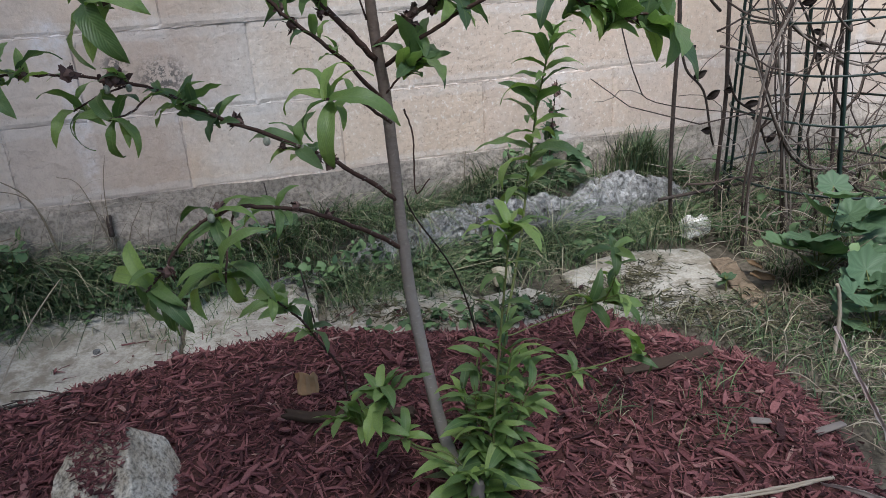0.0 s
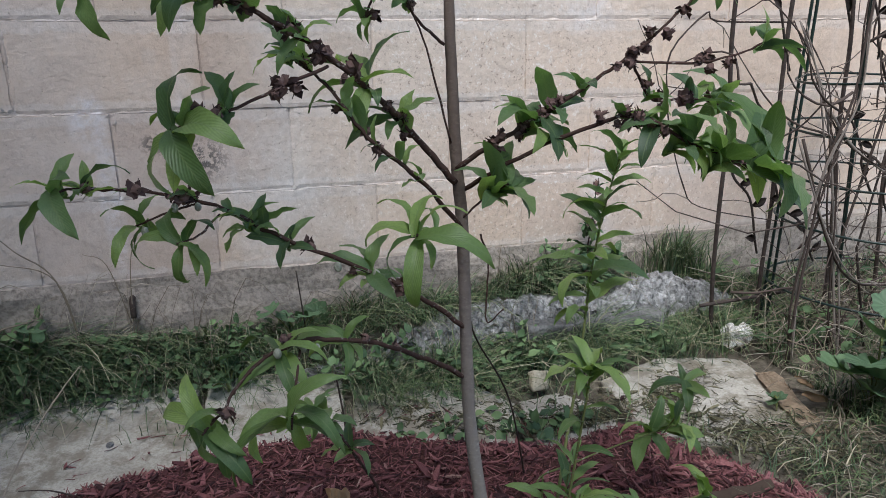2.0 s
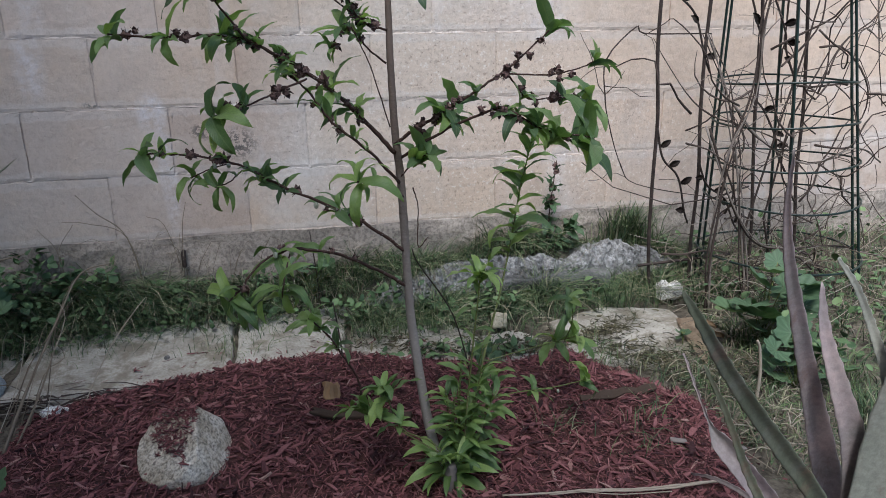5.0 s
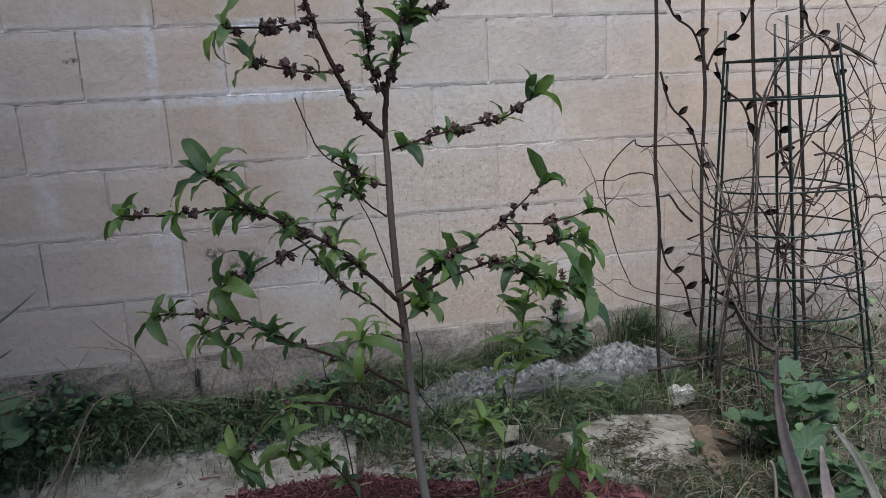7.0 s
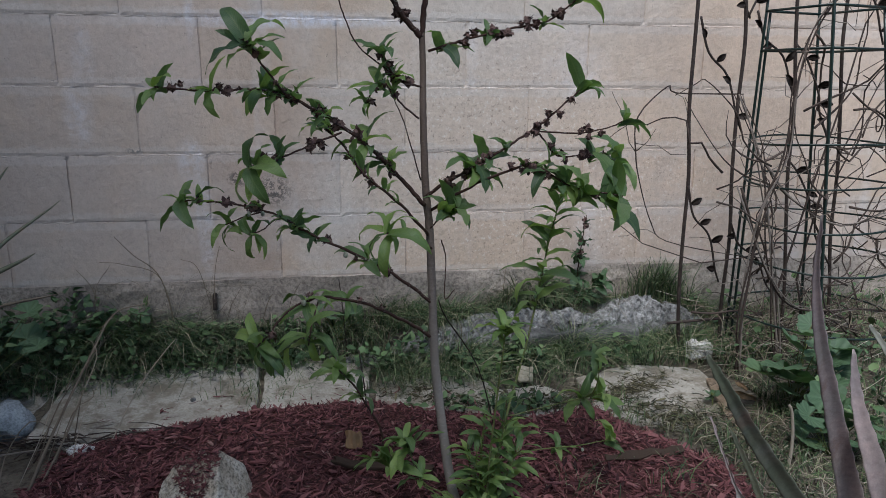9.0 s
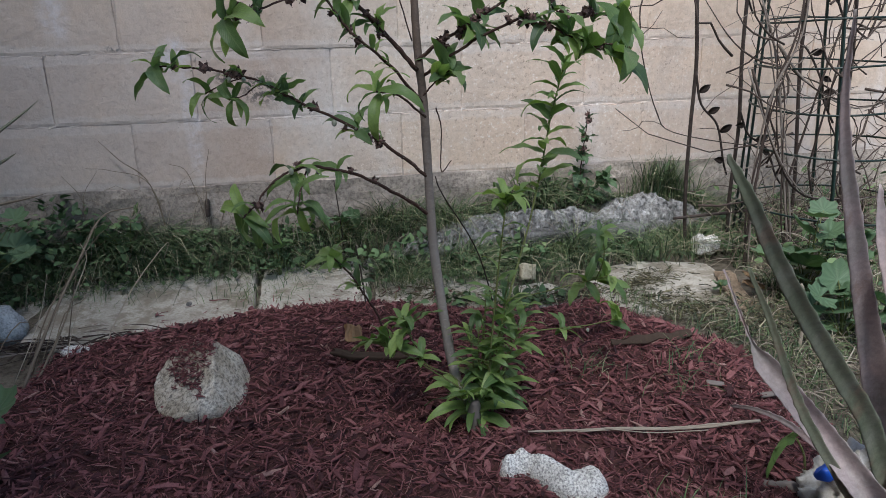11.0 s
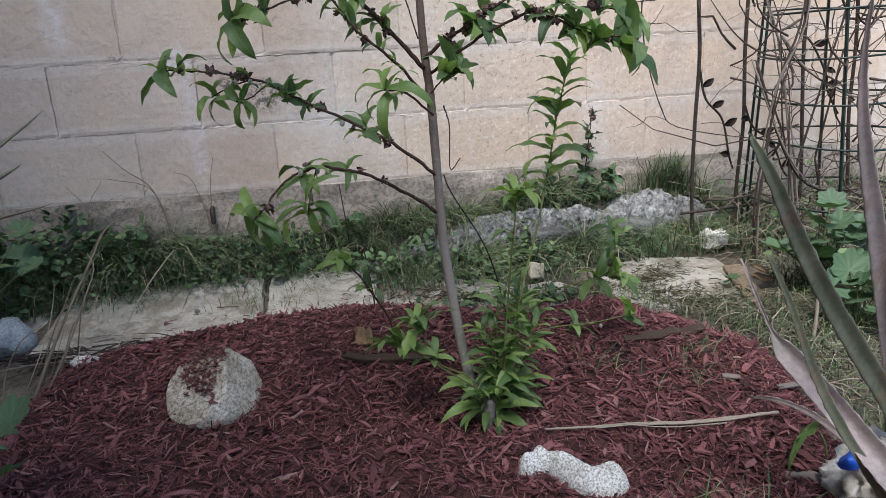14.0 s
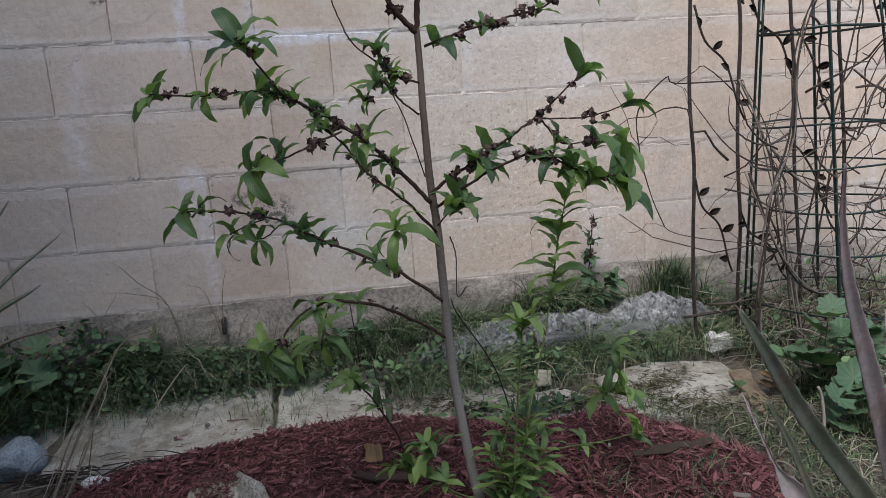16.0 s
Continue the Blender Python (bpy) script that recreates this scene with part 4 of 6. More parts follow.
tree_limb([(-0.269, 1.515, 0.802), (-0.321, 1.500, 0.861), (-0.379, 1.480, 0.919), (-0.444, 1.450, 0.969), (-0.497, 1.430, 0.998), (-0.548, 1.410, 1.015), (-0.633, 1.400, 1.014), (-0.710, 1.390, 1.020)], 0.0058, 0.0016, tufts=[(0.2, 5, 0.055), (0.3, 5, 0.065), (0.6, 4, 0.05), (0.72, 5, 0.06), (0.85, 3, 0.05), (1, 5, 0.06)], blooms=26, small=14, seed=43)
tree_limb([(-0.506, 1.430, 0.999), (-0.540, 1.360, 1.050), (-0.559, 1.300, 1.085)], 0.0026, 0.0015, tufts=[(0.7, 3, 0.05), (1, 6, 0.062)], blooms=4, seed=44)
tree_limb([(-0.423, 1.450, 0.944), (-0.475, 1.420, 0.926), (-0.522, 1.400, 0.907), (-0.574, 1.380, 0.894)], 0.0026, 0.0015, tufts=[(1, 7, 0.066)], blooms=11, seed=45)
tree_limb([(-0.264, 1.510, 0.747), (-0.327, 1.460, 0.820), (-0.384, 1.450, 0.870), (-0.424, 1.470, 0.925), (-0.465, 1.500, 0.957)], 0.0042, 0.0015, tufts=[(0.62, 3, 0.035), (1, 4, 0.03)], blooms=6, small=20, seed=46)
tree_limb([(-0.259, 1.500, 0.722), (-0.314, 1.420, 0.769), (-0.357, 1.360, 0.783)], 0.003, 0.0018, tufts=[(1, 7, 0.074), (0.6, 3, 0.05)], seed=47, sag=0.25, meshes=PALM)
tree_limb([(-0.253, 1.520, 0.606), (-0.318, 1.500, 0.665), (-0.375, 1.490, 0.704), (-0.474, 1.470, 0.758), (-0.561, 1.500, 0.802), (-0.650, 1.510, 0.818), (-0.708, 1.500, 0.823)], 0.0046, 0.0015, tufts=[(0.35, 5, 0.05), (0.5, 4, 0.035), (0.58, 5, 0.035), (1, 5, 0.06)], blooms=12, fruits=3, small=16, seed=48, sag=0.3)
tree_limb([(-0.561, 1.500, 0.802), (-0.599, 1.500, 0.791), (-0.635, 1.520, 0.774)], 0.0018, 0.0013, tufts=[(1, 5, 0.06)], fruits=2, seed=49, sag=0.4, meshes=PALM)
tree_limb([(-0.544, 1.490, 0.788), (-0.566, 1.460, 0.774), (-0.586, 1.440, 0.772)], 0.0018, 0.0013, tufts=[(1, 5, 0.06)], seed=50, sag=0.4, meshes=PALM)
tree_limb([(-0.251, 1.524, 0.534), (-0.326, 1.480, 0.594), (-0.403, 1.440, 0.642), (-0.471, 1.420, 0.658), (-0.522, 1.400, 0.644), (-0.555, 1.380, 0.610), (-0.577, 1.370, 0.591)], 0.0046, 0.0013, tufts=[(0.38, 4, 0.055), (0.58, 6, 0.062), (1, 7, 0.076)], blooms=5, fruits=3, seed=51, sag=0.5, meshes=PALM)
tree_limb([(-0.471, 1.420, 0.658), (-0.483, 1.360, 0.630), (-0.490, 1.340, 0.600)], 0.002, 0.0014, tufts=[(1, 7, 0.075)], seed=52, sag=0.5, meshes=PALM)
tree_limb([(-0.268, 1.515, 0.819), (-0.223, 1.490, 0.854), (-0.165, 1.480, 0.889), (-0.102, 1.470, 0.929), (-0.055, 1.460, 0.964), (0.014, 1.460, 1.022)], 0.0048, 0.0016, tufts=[(0.36, 8, 0.062), (1, 5, 0.052)], blooms=26, seed=53)
tree_limb([(-0.080, 1.470, 0.943), (0.000, 1.450, 0.940), (0.051, 1.440, 0.949), (0.089, 1.430, 0.966)], 0.0022, 0.0014, tufts=[(1, 5, 0.04)], blooms=5, seed=54)
tree_limb([(-0.064, 1.470, 0.938), (-0.017, 1.500, 0.894), (0.057, 1.530, 0.892), (0.130, 1.550, 0.876)], 0.0024, 0.0014, tufts=[(0.72, 4, 0.045), (1, 6, 0.065)], blooms=11, seed=55, sag=0.4)
tree_limb([(-0.263, 1.520, 0.789), (-0.181, 1.460, 0.850), (-0.127, 1.420, 0.880), (-0.091, 1.400, 0.887), (-0.029, 1.370, 0.853), (0.052, 1.350, 0.839)], 0.004, 0.0017, tufts=[(0.66, 5, 0.045), (0.76, 6, 0.05), (0.86, 6, 0.055), (1, 9, 0.075)], blooms=14, small=8, seed=56, sag=0.45, meshes=ARCH)
tree_limb([(-0.238, 1.510, 0.736), (-0.231, 1.500, 0.698), (-0.233, 1.500, 0.623), (-0.217, 1.480, 0.645)], 0.0018, 0.001, seed=57)
tree_limb([(-0.262, 1.516, 0.755), (-0.235, 1.49, 0.79), (-0.215, 1.475, 0.805)], 0.002, 0.0014, tufts=[(0.6, 5, 0.05), (1, 7, 0.055)], seed=58)

# ---- shoots from the root ----
SB = Vector((-0.17, 1.41, 0.14))
HEART = (-0.128, 1.465)
suckers = thing("root_shoots", SB, "bright green leafy shoots sprouting at a young tree's foot", "shrub")


def shoot(pts, r0=0.0024, r1=0.0012, **k):
    return limb(suckers, SB, "stem", pts, r0, r1, mat=M_GREENSTEM, meshes=YOUNG, **k)


shoot([(-0.19, 1.43, 0.16), (-0.223, 1.420, 0.236), (-0.285, 1.420, 0.279), (-0.310, 1.440, 0.335), (-0.318, 1.450, 0.360)], tufts=[(0.55, 4, 0.05), (0.8, 5, 0.06), (1, 6, 0.055)], seed=71)
shoot([(-0.19, 1.43, 0.19), (-0.270, 1.420, 0.260), (-0.327, 1.450, 0.293), (-0.366, 1.470, 0.312)], tufts=[(0.75, 5, 0.055), (1, 7, 0.055)], seed=72)
shoot([(-0.17, 1.44, 0.15), (-0.163, 1.460, 0.25), (-0.079, 1.480, 0.289), (0.057, 1.500, 0.286), (0.134, 1.500, 0.296)], tufts=[(0.66, 5, 0.045), (1, 6, 0.058)], fruits=2, seed=73)
shoot([(-0.16, 1.44, 0.15), (-0.139, 1.550, 0.31), (-0.042, 1.600, 0.318), (0.090, 1.620, 0.332), (0.154, 1.620, 0.342)], tufts=[(0.8, 6, 0.06), (1, 7, 0.062)], seed=74)


def leafy(pts, count, length, seed, heart, meshes=None):
    """An upright shoot with single leaves all the way up, turned away from the middle of the bush."""
    rnd = random.Random(seed)
    line = spline(pts, 6)
    st = part("stem", tube(bmesh.new(), [p - SB for p in line], 0.0022, 0.0011, 6), M_GREENSTEM, suckers)
    for k in range(count):
        f = (0.12 + 0.88 * k / count) * (len(line) - 1)
        p = line[int(f)].lerp(line[min(int(f) + 1, len(line) - 1)], f % 1)
        a = k * 2.4 + seed + rnd.uniform(-0.7, 0.7)
        out = Vector((math.cos(a), math.sin(a), 0))
        if heart:
            out += Vector((p.x - heart[0], p.y - heart[1], 0)) * 9
        out = out.normalized() + Vector((0, 0, 0.10 + 0.6 * k / count + rnd.uniform(-0.35, 0.25)))
        place("leaf", rnd.choice(meshes or NARROW), st, SB, p, out, Vector((0, 0, 1)), length * rnd.uniform(0.7, 1.2) * (1 - 0.25 * k / count), rnd.uniform(-30, 30))
    return st


crown = [(-0.165, 1.42, 0.15), (-0.160, 1.412, 0.30), (-0.150, 1.400, 0.45), (-0.141, 1.392, 0.56), (-0.139, 1.390, 0.60)]
st = leafy(crown, 20, 0.066, 75, None)
rosette(st, SB, crown[-1], Vector((0, -0.1, 1)), 6, 0.066, random.Random(76), YOUNG, sag=0.2)
shoot([(0.12, 1.612, 0.336), (0.125, 1.585, 0.39), (0.112, 1.556, 0.44), (0.094, 1.534, 0.475)], 0.0016, 0.0011, tufts=[(0.55, 3, 0.045), (1, 4, 0.058)], seed=99)
ladder = [(-0.14, 1.49, 0.15), (-0.09, 1.56, 0.32), (-0.015, 1.66, 0.47), (0.030, 1.73, 0.57), (0.048, 1.74, 0.66), (0.066, 1.74, 0.74), (0.078, 1.73, 0.80)]
leafy(ladder[2:], 34, 0.098, 77, None, ARCH + NARROW)
part("stem", tube_bm(ladder[:3], 0.0030, 0.0022, 7, 0.1, 3, SB, 6), M_GREENSTEM, suckers)
rnd_ = random.Random(5)
for k in range(11):
    a = k * 2.4
    r = 0.018 + 0.046 * math.sqrt(k / 10)
    foot_ = Vector((-0.165 + 0.25 * r * math.cos(a), 1.445 + 0.25 * r * math.sin(a), 0.135))
    top = Vector((HEART[0] + r * math.cos(a), HEART[1] + r * math.sin(a), 0.23 + 0.13 * rnd_.random() + (0.06 if k < 4 else 0)))
    leafy([foot_, foot_.lerp(top, 0.55) + Vector((0, 0, 0.015)), top], 11, 0.074, 80 + k, HEART)
for k in range(6):
    a = 2.9 + k * 0.68
    foot_ = Vector((-0.19, 1.425, 0.14))
    leafy([foot_, foot_ + Vector((0.025 * math.cos(a), 0.025 * math.sin(a), 0.05)), foot_ + Vector((0.045 * math.cos(a), 0.045 * math.sin(a), 0.080))], 5, 0.100, 95 + k, (-0.19, 1.43))
bm = tube_bm([(-0.196, 1.408, 0.12), (-0.195, 1.407, 0.165), (-0.193, 1.406, 0.198)], 0.013, 0.012, 12, 0.06, 4, SB, 4)
part("cut_stem", bm, M_OLDWOOD, suckers, "grey stub of a cut stem")
back_shoot = thing("seedling", (-0.344, 1.72, 0.2), "slender brown-stemmed seedling with drooping leaves in mulch", "seedling")
limb(back_shoot, Vector((-0.344, 1.72, 0.2)), "stem", [(-0.335, 1.72, 0.15), (-0.344, 1.720, 0.237), (-0.377, 1.720, 0.307), (-0.409, 1.720, 0.363), (-0.448, 1.720, 0.405)], 0.004, 0.002, tufts=[(0.6, 4, 0.05), (0.85, 4, 0.05), (1, 5, 0.06)], seed=95)


# ---- iron trellis with leaves, against the wall ----
TR = Vector((0.65, 2.24, 0.18))
trellis = thing("garden_trellis", TR, "brown wrought-iron trellis with leaf scrolls before a block wall", "trellis")


def metal_leaf():
    bm = bmesh.new()
    seg, rows = 6, []
    for i in range(seg + 1):
        u = i / seg
        w = 0.013 * math.sin(math.pi * min(1, u + 0.02)) ** 0.8 + 0.0006
        rows.append([bm.verts.new((s * w, u * 0.05, 0.006 * math.sin(u * 3) + abs(s) * 0.003)) for s in (-1, 0, 1)])
    for a, b in zip(rows, rows[1:]):
        for k in range(2):
            bm.faces.new((a[k], a[k + 1], b[k + 1], b[k]))
    bmesh.ops.solidify(bm, geom=bm.faces[:], thickness=0.0016)
    return mesh_of("iron_leaf", bm, M_IRON)


IRON_LEAF = metal_leaf()
rnd_ = random.Random(12)
for i, (xb, xt) in enumerate(((0.665, 0.632), (0.815, 0.79), (1.035, 0.953), (1.205, 1.113))):
    y = 2.24
    pts = [(xb + (xt - xb) * (z - 0.2) / 1.2 + 0.006 * math.sin(z * 11 + i * 1.7), y, z) for z in (0.16, 0.35, 0.55, 0.75, 0.95, 1.15, 1.35, 1.7)]
    part("upright", tube_bm(pts, 0.0058, 0.0055, 8, 0.0, i, TR, 5), M_IRON, trellis)
part("cross_bar", tube_bm([(0.62, 2.232, 0.275), (0.8, 2.238, 0.28), (0.98, 2.27, 0.275)], 0.0048, 0.0048, 7, 0, 1, TR, 4), M_IRON, trellis)
for i, (x0, z0, x1, z1) in enumerate(((0.655, 0.72, 0.80, 0.40), (0.65, 1.22, 0.83, 0.88), (0.66, 1.45, 0.82, 1.22), (0.80, 1.22, 0.99, 1.45), (0.81, 0.60, 0.99, 0.36), (0.83, 1.24, 1.0, 0.98), (1.12, 0.85, 0.98, 1.15), (1.13, 0.55, 0.99, 0.80), (1.12, 1.40, 1.28, 1.15))):
    y = 2.236
    mx, mz = (x0 + x1) / 2, (z0 + z1) / 2
    pts = [(x0, y, z0), (x0 * 0.75 + x1 * 0.25 - 0.01, y, z0 * 0.7 + z1 * 0.3), (mx + 0.01, y - 0.004, mz), (x1 * 0.8 + x0 * 0.2, y, z1 * 0.85 + z0 * 0.15), (x1, y + 0.02, z1)]
    sc = part("scroll", tube_bm(pts, 0.0036, 0.003, 6, 0, i, TR, 5), M_IRON, trellis)
    line = spline(pts, 5)
    for k in range(4):
        p = line[3 + k * 4]
        d = Vector((rnd_.choice((-1, 1)) * rnd_.uniform(0.4, 1), -0.2, rnd_.uniform(-0.2, 1)))
        place("iron_leaf", IRON_LEAF, sc, TR, p, d, Vector((0.1, -1, 0.2)), rnd_.uniform(0.7, 0.95))

# ---- green wire plant cage ----
CB = Vector((1.075, 2.15, 0.16))
cage = thing("plant_cage", CB, "dark green coated wire plant cage with hoops, overgrown by vines", "plant cage")
CW, CV, LEAN = Vector((0.865, -0.501, 0)), Vector((0.501, 0.865, 0)), Vector((-0.085, 0, 0))


def cage_half(z):
    return 0.255 - 0.098 * (z - 0.15) / 1.1


def cage_at(z, w, v):
    return CB + LEAN * (z - 0.15) / 1.1 + (CW * w + CV * v) * cage_half(z) + Vector((0, 0, z - CB.z))


for i, (w, v) in enumerate(((-1, 0), (0, -1), (1, 0), (0, 1))):
    for dx in (1.0, 0.93):
        pts = [cage_at(z, w * dx, v * dx) for z in (0.10, 0.5, 0.9, 1.235 if dx < 1 else 1.33 + 0.02 * (i % 2))]
        part("leg", tube_bm(pts, 0.0042, 0.004, 7, 0, i, CB, 3), M_GREENWIRE, cage)
for i, z in enumerate((0.32, 0.50, 0.62, 0.74, 0.86)):
    bm = bmesh.new()
    tube(bm, [cage_at(z, math.cos(a) * 1.02, math.sin(a) * 1.02) - CB + Vector((0, 0, 0.006 * math.sin(a * 2 + i))) for a in [k * math.tau / 40 for k in range(40)]], 0.0032, 0.0032, 6, closed=True)
    part("hoop", bm, M_GREENWIRE, cage)
for z in (1.125, 1.238):
    bm = bmesh.new()
    q = [cage_at(z, *c) - CB for c in ((-1, 0), (0, -1), (1, 0), (0, 1))]
    for a, b in zip(q, q[1:] + q[:1]):
        tube(bm, [a, a.lerp(b, 0.5), b], 0.0040, 0.0040, 6)
    part("top_frame", bm, M_GREENWIRE, cage)

# ---- dry vines ----
rnd_ = random.Random(77)
vine = thing("dry_vine", (1.02, 2.14, 0.17), "leafless tangled grey-brown vine climbing through a wire cage", "vine")
VB = Vector((1.02, 2.14, 0.17))
for k in range(84):
    x, y, z = 1.06 + rnd_.gauss(0, 0.2 if k < 62 else 0.13), 2.12 + rnd_.gauss(0, 0.07), 0.18 + (rnd_.random() ** 1.3) * (0.75 if k < 62 else 1.1)
    d = Vector((rnd_.gauss(0, 1), rnd_.gauss(0, 0.35), rnd_.gauss(0.35, 0.6))).normalized()
    pts = []
    for s in range(rnd_.randint(5, 9)):
        pts.append((x, y, max(z, 0.16)))
        d = (d + Vector((rnd_.gauss(0, 0.6), rnd_.gauss(0, 0.3), rnd_.gauss(0.0, 0.55)))).normalized()
        x, y, z = x + d.x * 0.07, min(2.42, max(1.95, y + d.y * 0.05)), z + d.z * 0.07
    part("vine_stem", tube_bm(pts, rnd_.choice((0.0012, 0.0016, 0.0022, 0.003, 0.004)), 0.0010, 5, 0.2, k, VB, 2), M_VINE, vine)
# main canes from the ground, and long runners towards the tree and along the wall
for k, pts in enumerate((
        [(0.93, 2.1, 0.15), (0.9, 2.1, 0.4), (0.97, 2.1, 0.7), (1.05, 2.12, 0.95), (1.1, 2.12, 1.2), (1.2, 2.15, 1.33), (1.32, 2.2, 1.28)],
        [(1.05, 2.1, 0.15), (0.95, 2.08, 0.45), (1.0, 2.08, 0.75), (1.12, 2.1, 0.95), (1.22, 2.14, 1.1)],
        [(0.9, 2.1, 0.55), (0.78, 2.1, 0.52), (0.66, 2.13, 0.50), (0.5, 2.2, 0.55), (0.42, 2.26, 0.62)],
        [(1.2, 2.15, 0.75), (1.4, 2.2, 0.80), (1.55, 2.2, 0.66), (1.7, 2.2, 0.72)],
        [(1.25, 2.2, 1.25), (1.42, 2.28, 1.1), (1.48, 2.3, 0.9), (1.52, 2.3, 0.75)],
        [(1.30, 2.3, 1.45), (1.42, 2.32, 1.3), (1.35, 2.3, 1.15), (1.45, 2.3, 1.05), (1.4, 2.3, 0.9)],
        [(1.5, 2.3, 1.4), (1.44, 2.3, 1.22), (1.52, 2.3, 1.08)])):
    part("vine_stem", tube_bm(pts, 0.0042 if k < 2 else 0.0026, 0.0013, 6, 0.25, k, VB, 1), M_VINE, vine)
# woody twisted bundle that climbs through the cage, with side shoots
BUNDLE = ([(0.765, 2.06, 0.16), (0.760, 2.05, 0.315), (0.772, 2.05, 0.475), (0.790, 2.05, 0.681), (0.838, 2.05, 0.829), (0.864, 2.06, 1.039), (0.927, 2.07, 1.209), (1.029, 2.08, 1.298), (1.141, 2.08, 1.263), (1.273, 2.1, 1.211)],
          [(0.90, 2.03, 0.16), (0.883, 2.05, 0.28), (0.833, 2.05, 0.539), (0.808, 2.06, 0.697), (0.774, 2.08, 0.85), (0.724, 2.12, 0.999)],
          [(0.724, 2.06, 0.738), (0.816, 2.05, 0.505), (0.897, 2.04, 0.389), (1.015, 2.05, 0.356), (1.195, 2.05, 0.353), (1.36, 2.05, 0.305)],
          [(0.82, 2.1, 0.80), (0.90, 2.08, 0.70), (1.05, 2.05, 0.62), (1.22, 2.05, 0.66), (1.36, 2.1, 0.60)],
          [(0.82, 2.25, 0.997), (0.601, 2.25, 1.0), (0.569, 2.25, 1.019), (0.481, 2.25, 0.93), (0.481, 2.25, 0.825), (0.50, 2.25, 0.733), (0.548, 2.25, 0.603), (0.606, 2.25, 0.542), (0.825, 2.2, 0.50), (0.948, 2.15, 0.497)],
          [(1.23, 2.2, 1.252), (1.314, 2.2, 1.215), (1.36, 2.2, 1.039), (1.387, 2.2, 0.965), (1.311, 2.2, 1.006), (1.29, 2.2, 0.881), (1.311, 2.2, 0.75)])
rnd_ = random.Random(91)
for k, pts in enumerate(BUNDLE):
    for copy_ in range(4 if k < 2 else 2 if k < 4 else 1):
        ph = rnd_.uniform(0, 6.28)
        swirl = [Vector(q) + Vector((math.cos(ph + i * 1.6), math.sin(ph + i * 1.6), rnd_.uniform(-0.5, 0.5))) * (0.013 if copy_ else 0.0) for i, q in enumerate(pts)]
        r = rnd_.uniform(0.0018, 0.0032) if copy_ else 0.0036 if k < 4 else 0.0024
        part("vine_stem", tube_bm(swirl, r, r * 0.6, 6, 0.25, k * 7 + copy_, VB, 4), M_CANE if (k + copy_) % 2 else M_VINE, vine)
        line = spline(swirl, 4)
        for q in range(6):
            p0 = line[rnd_.randrange(1, len(line) - 1)]
            d = Vector((rnd_.gauss(0, 1), rnd_.gauss(0, 0.3), rnd_.gauss(0.2, 0.8))).normalized()
            twig = [p0]
            for w in range(rnd_.randint(2, 5)):
                d = (d + Vector((rnd_.gauss(0, 0.55), rnd_.gauss(0, 0.2), rnd_.gauss(0, 0.5)))).normalized()
                twig.append(twig[-1] + d * rnd_.uniform(0.025, 0.06))
            part("vine_stem", tube_bm(twig, 0.0014, 0.0008, 5, 0.2, q, VB, 1), M_CANE if q % 2 else M_VINE, vine)


def strands(name, count, where, mat, label, category, seed=1, sides=4):
    """Fine dead stalks strewn or standing in a place, as one heap."""
    rnd = random.Random(seed)
    bm = bmesh.new()
    for k in range(count):
        pts, r = where(rnd)
        tube(bm, spline(pts, 3), r, r * 0.4, sides)
    return tagged(part(name, bm, mat), label, category, kind="stuff")


def straw_right(rnd):
    x, y = rnd.uniform(0.72, 1.6), rnd.uniform(1.75, 2.35)
    z = ground_z(x, y) + rnd.uniform(0, 0.05) + (0.15 * rnd.random() if y > 2 else 0)
    p, d = [], Vector((rnd.gauss(0, 1), rnd.gauss(0, 0.6), rnd.gauss(0.1, 0.6))).normalized()
    for s in range(4):
        p.append((x, y, max(z, ground_z(x, y))))
        d = (d + Vector((rnd.gauss(0, 0.35), rnd.gauss(0, 0.25), rnd.gauss(-0.15, 0.3)))).normalized()
        x, y, z = x + d.x * 0.05, y + d.y * 0.04, z + d.z * 0.05
    return p, rnd.uniform(0.0008, 0.002)


def straw_edge(rnd):
    u = rnd.random()
    x, y = 0.42 + 0.25 * rnd.random() + 0.1 * u, 1.25 + 0.6 * rnd.random()
    z = max(ground_z(x, y), bed_z(x, y)) + 0.006
    a, L = rnd.uniform(0, 6.28), rnd.uniform(0.02, 0.06)
    dx, dy = math.cos(a) * L, math.sin(a) * L
    return [(x - dx, y - dy, z), (x + rnd.uniform(-0.01, 0.01), y, z + rnd.uniform(0.002, 0.03)), (x + dx, y + dy, z + rnd.uniform(0, 0.015))], rnd.uniform(0.0008, 0.0022)


def twig_heap(rnd):
    x, y = rnd.uniform(-1.30, -0.92), 1.99 + rnd.gauss(0, 0.03)
    z = max(ground_z(x, y), bed_z(x, y)) + rnd.uniform(0.003, 0.022)
    a, L = rnd.gauss(0.1, 0.8), rnd.uniform(0.02, 0.08)
    dx, dy = math.cos(a) * L, math.sin(a) * L * 0.6
    return [(x - dx, y - dy, z), (x, y + rnd.uniform(-0.008, 0.008), z + rnd.uniform(0, 0.012)), (x + dx, y + dy, z)], rnd.uniform(0.0012, 0.0035)


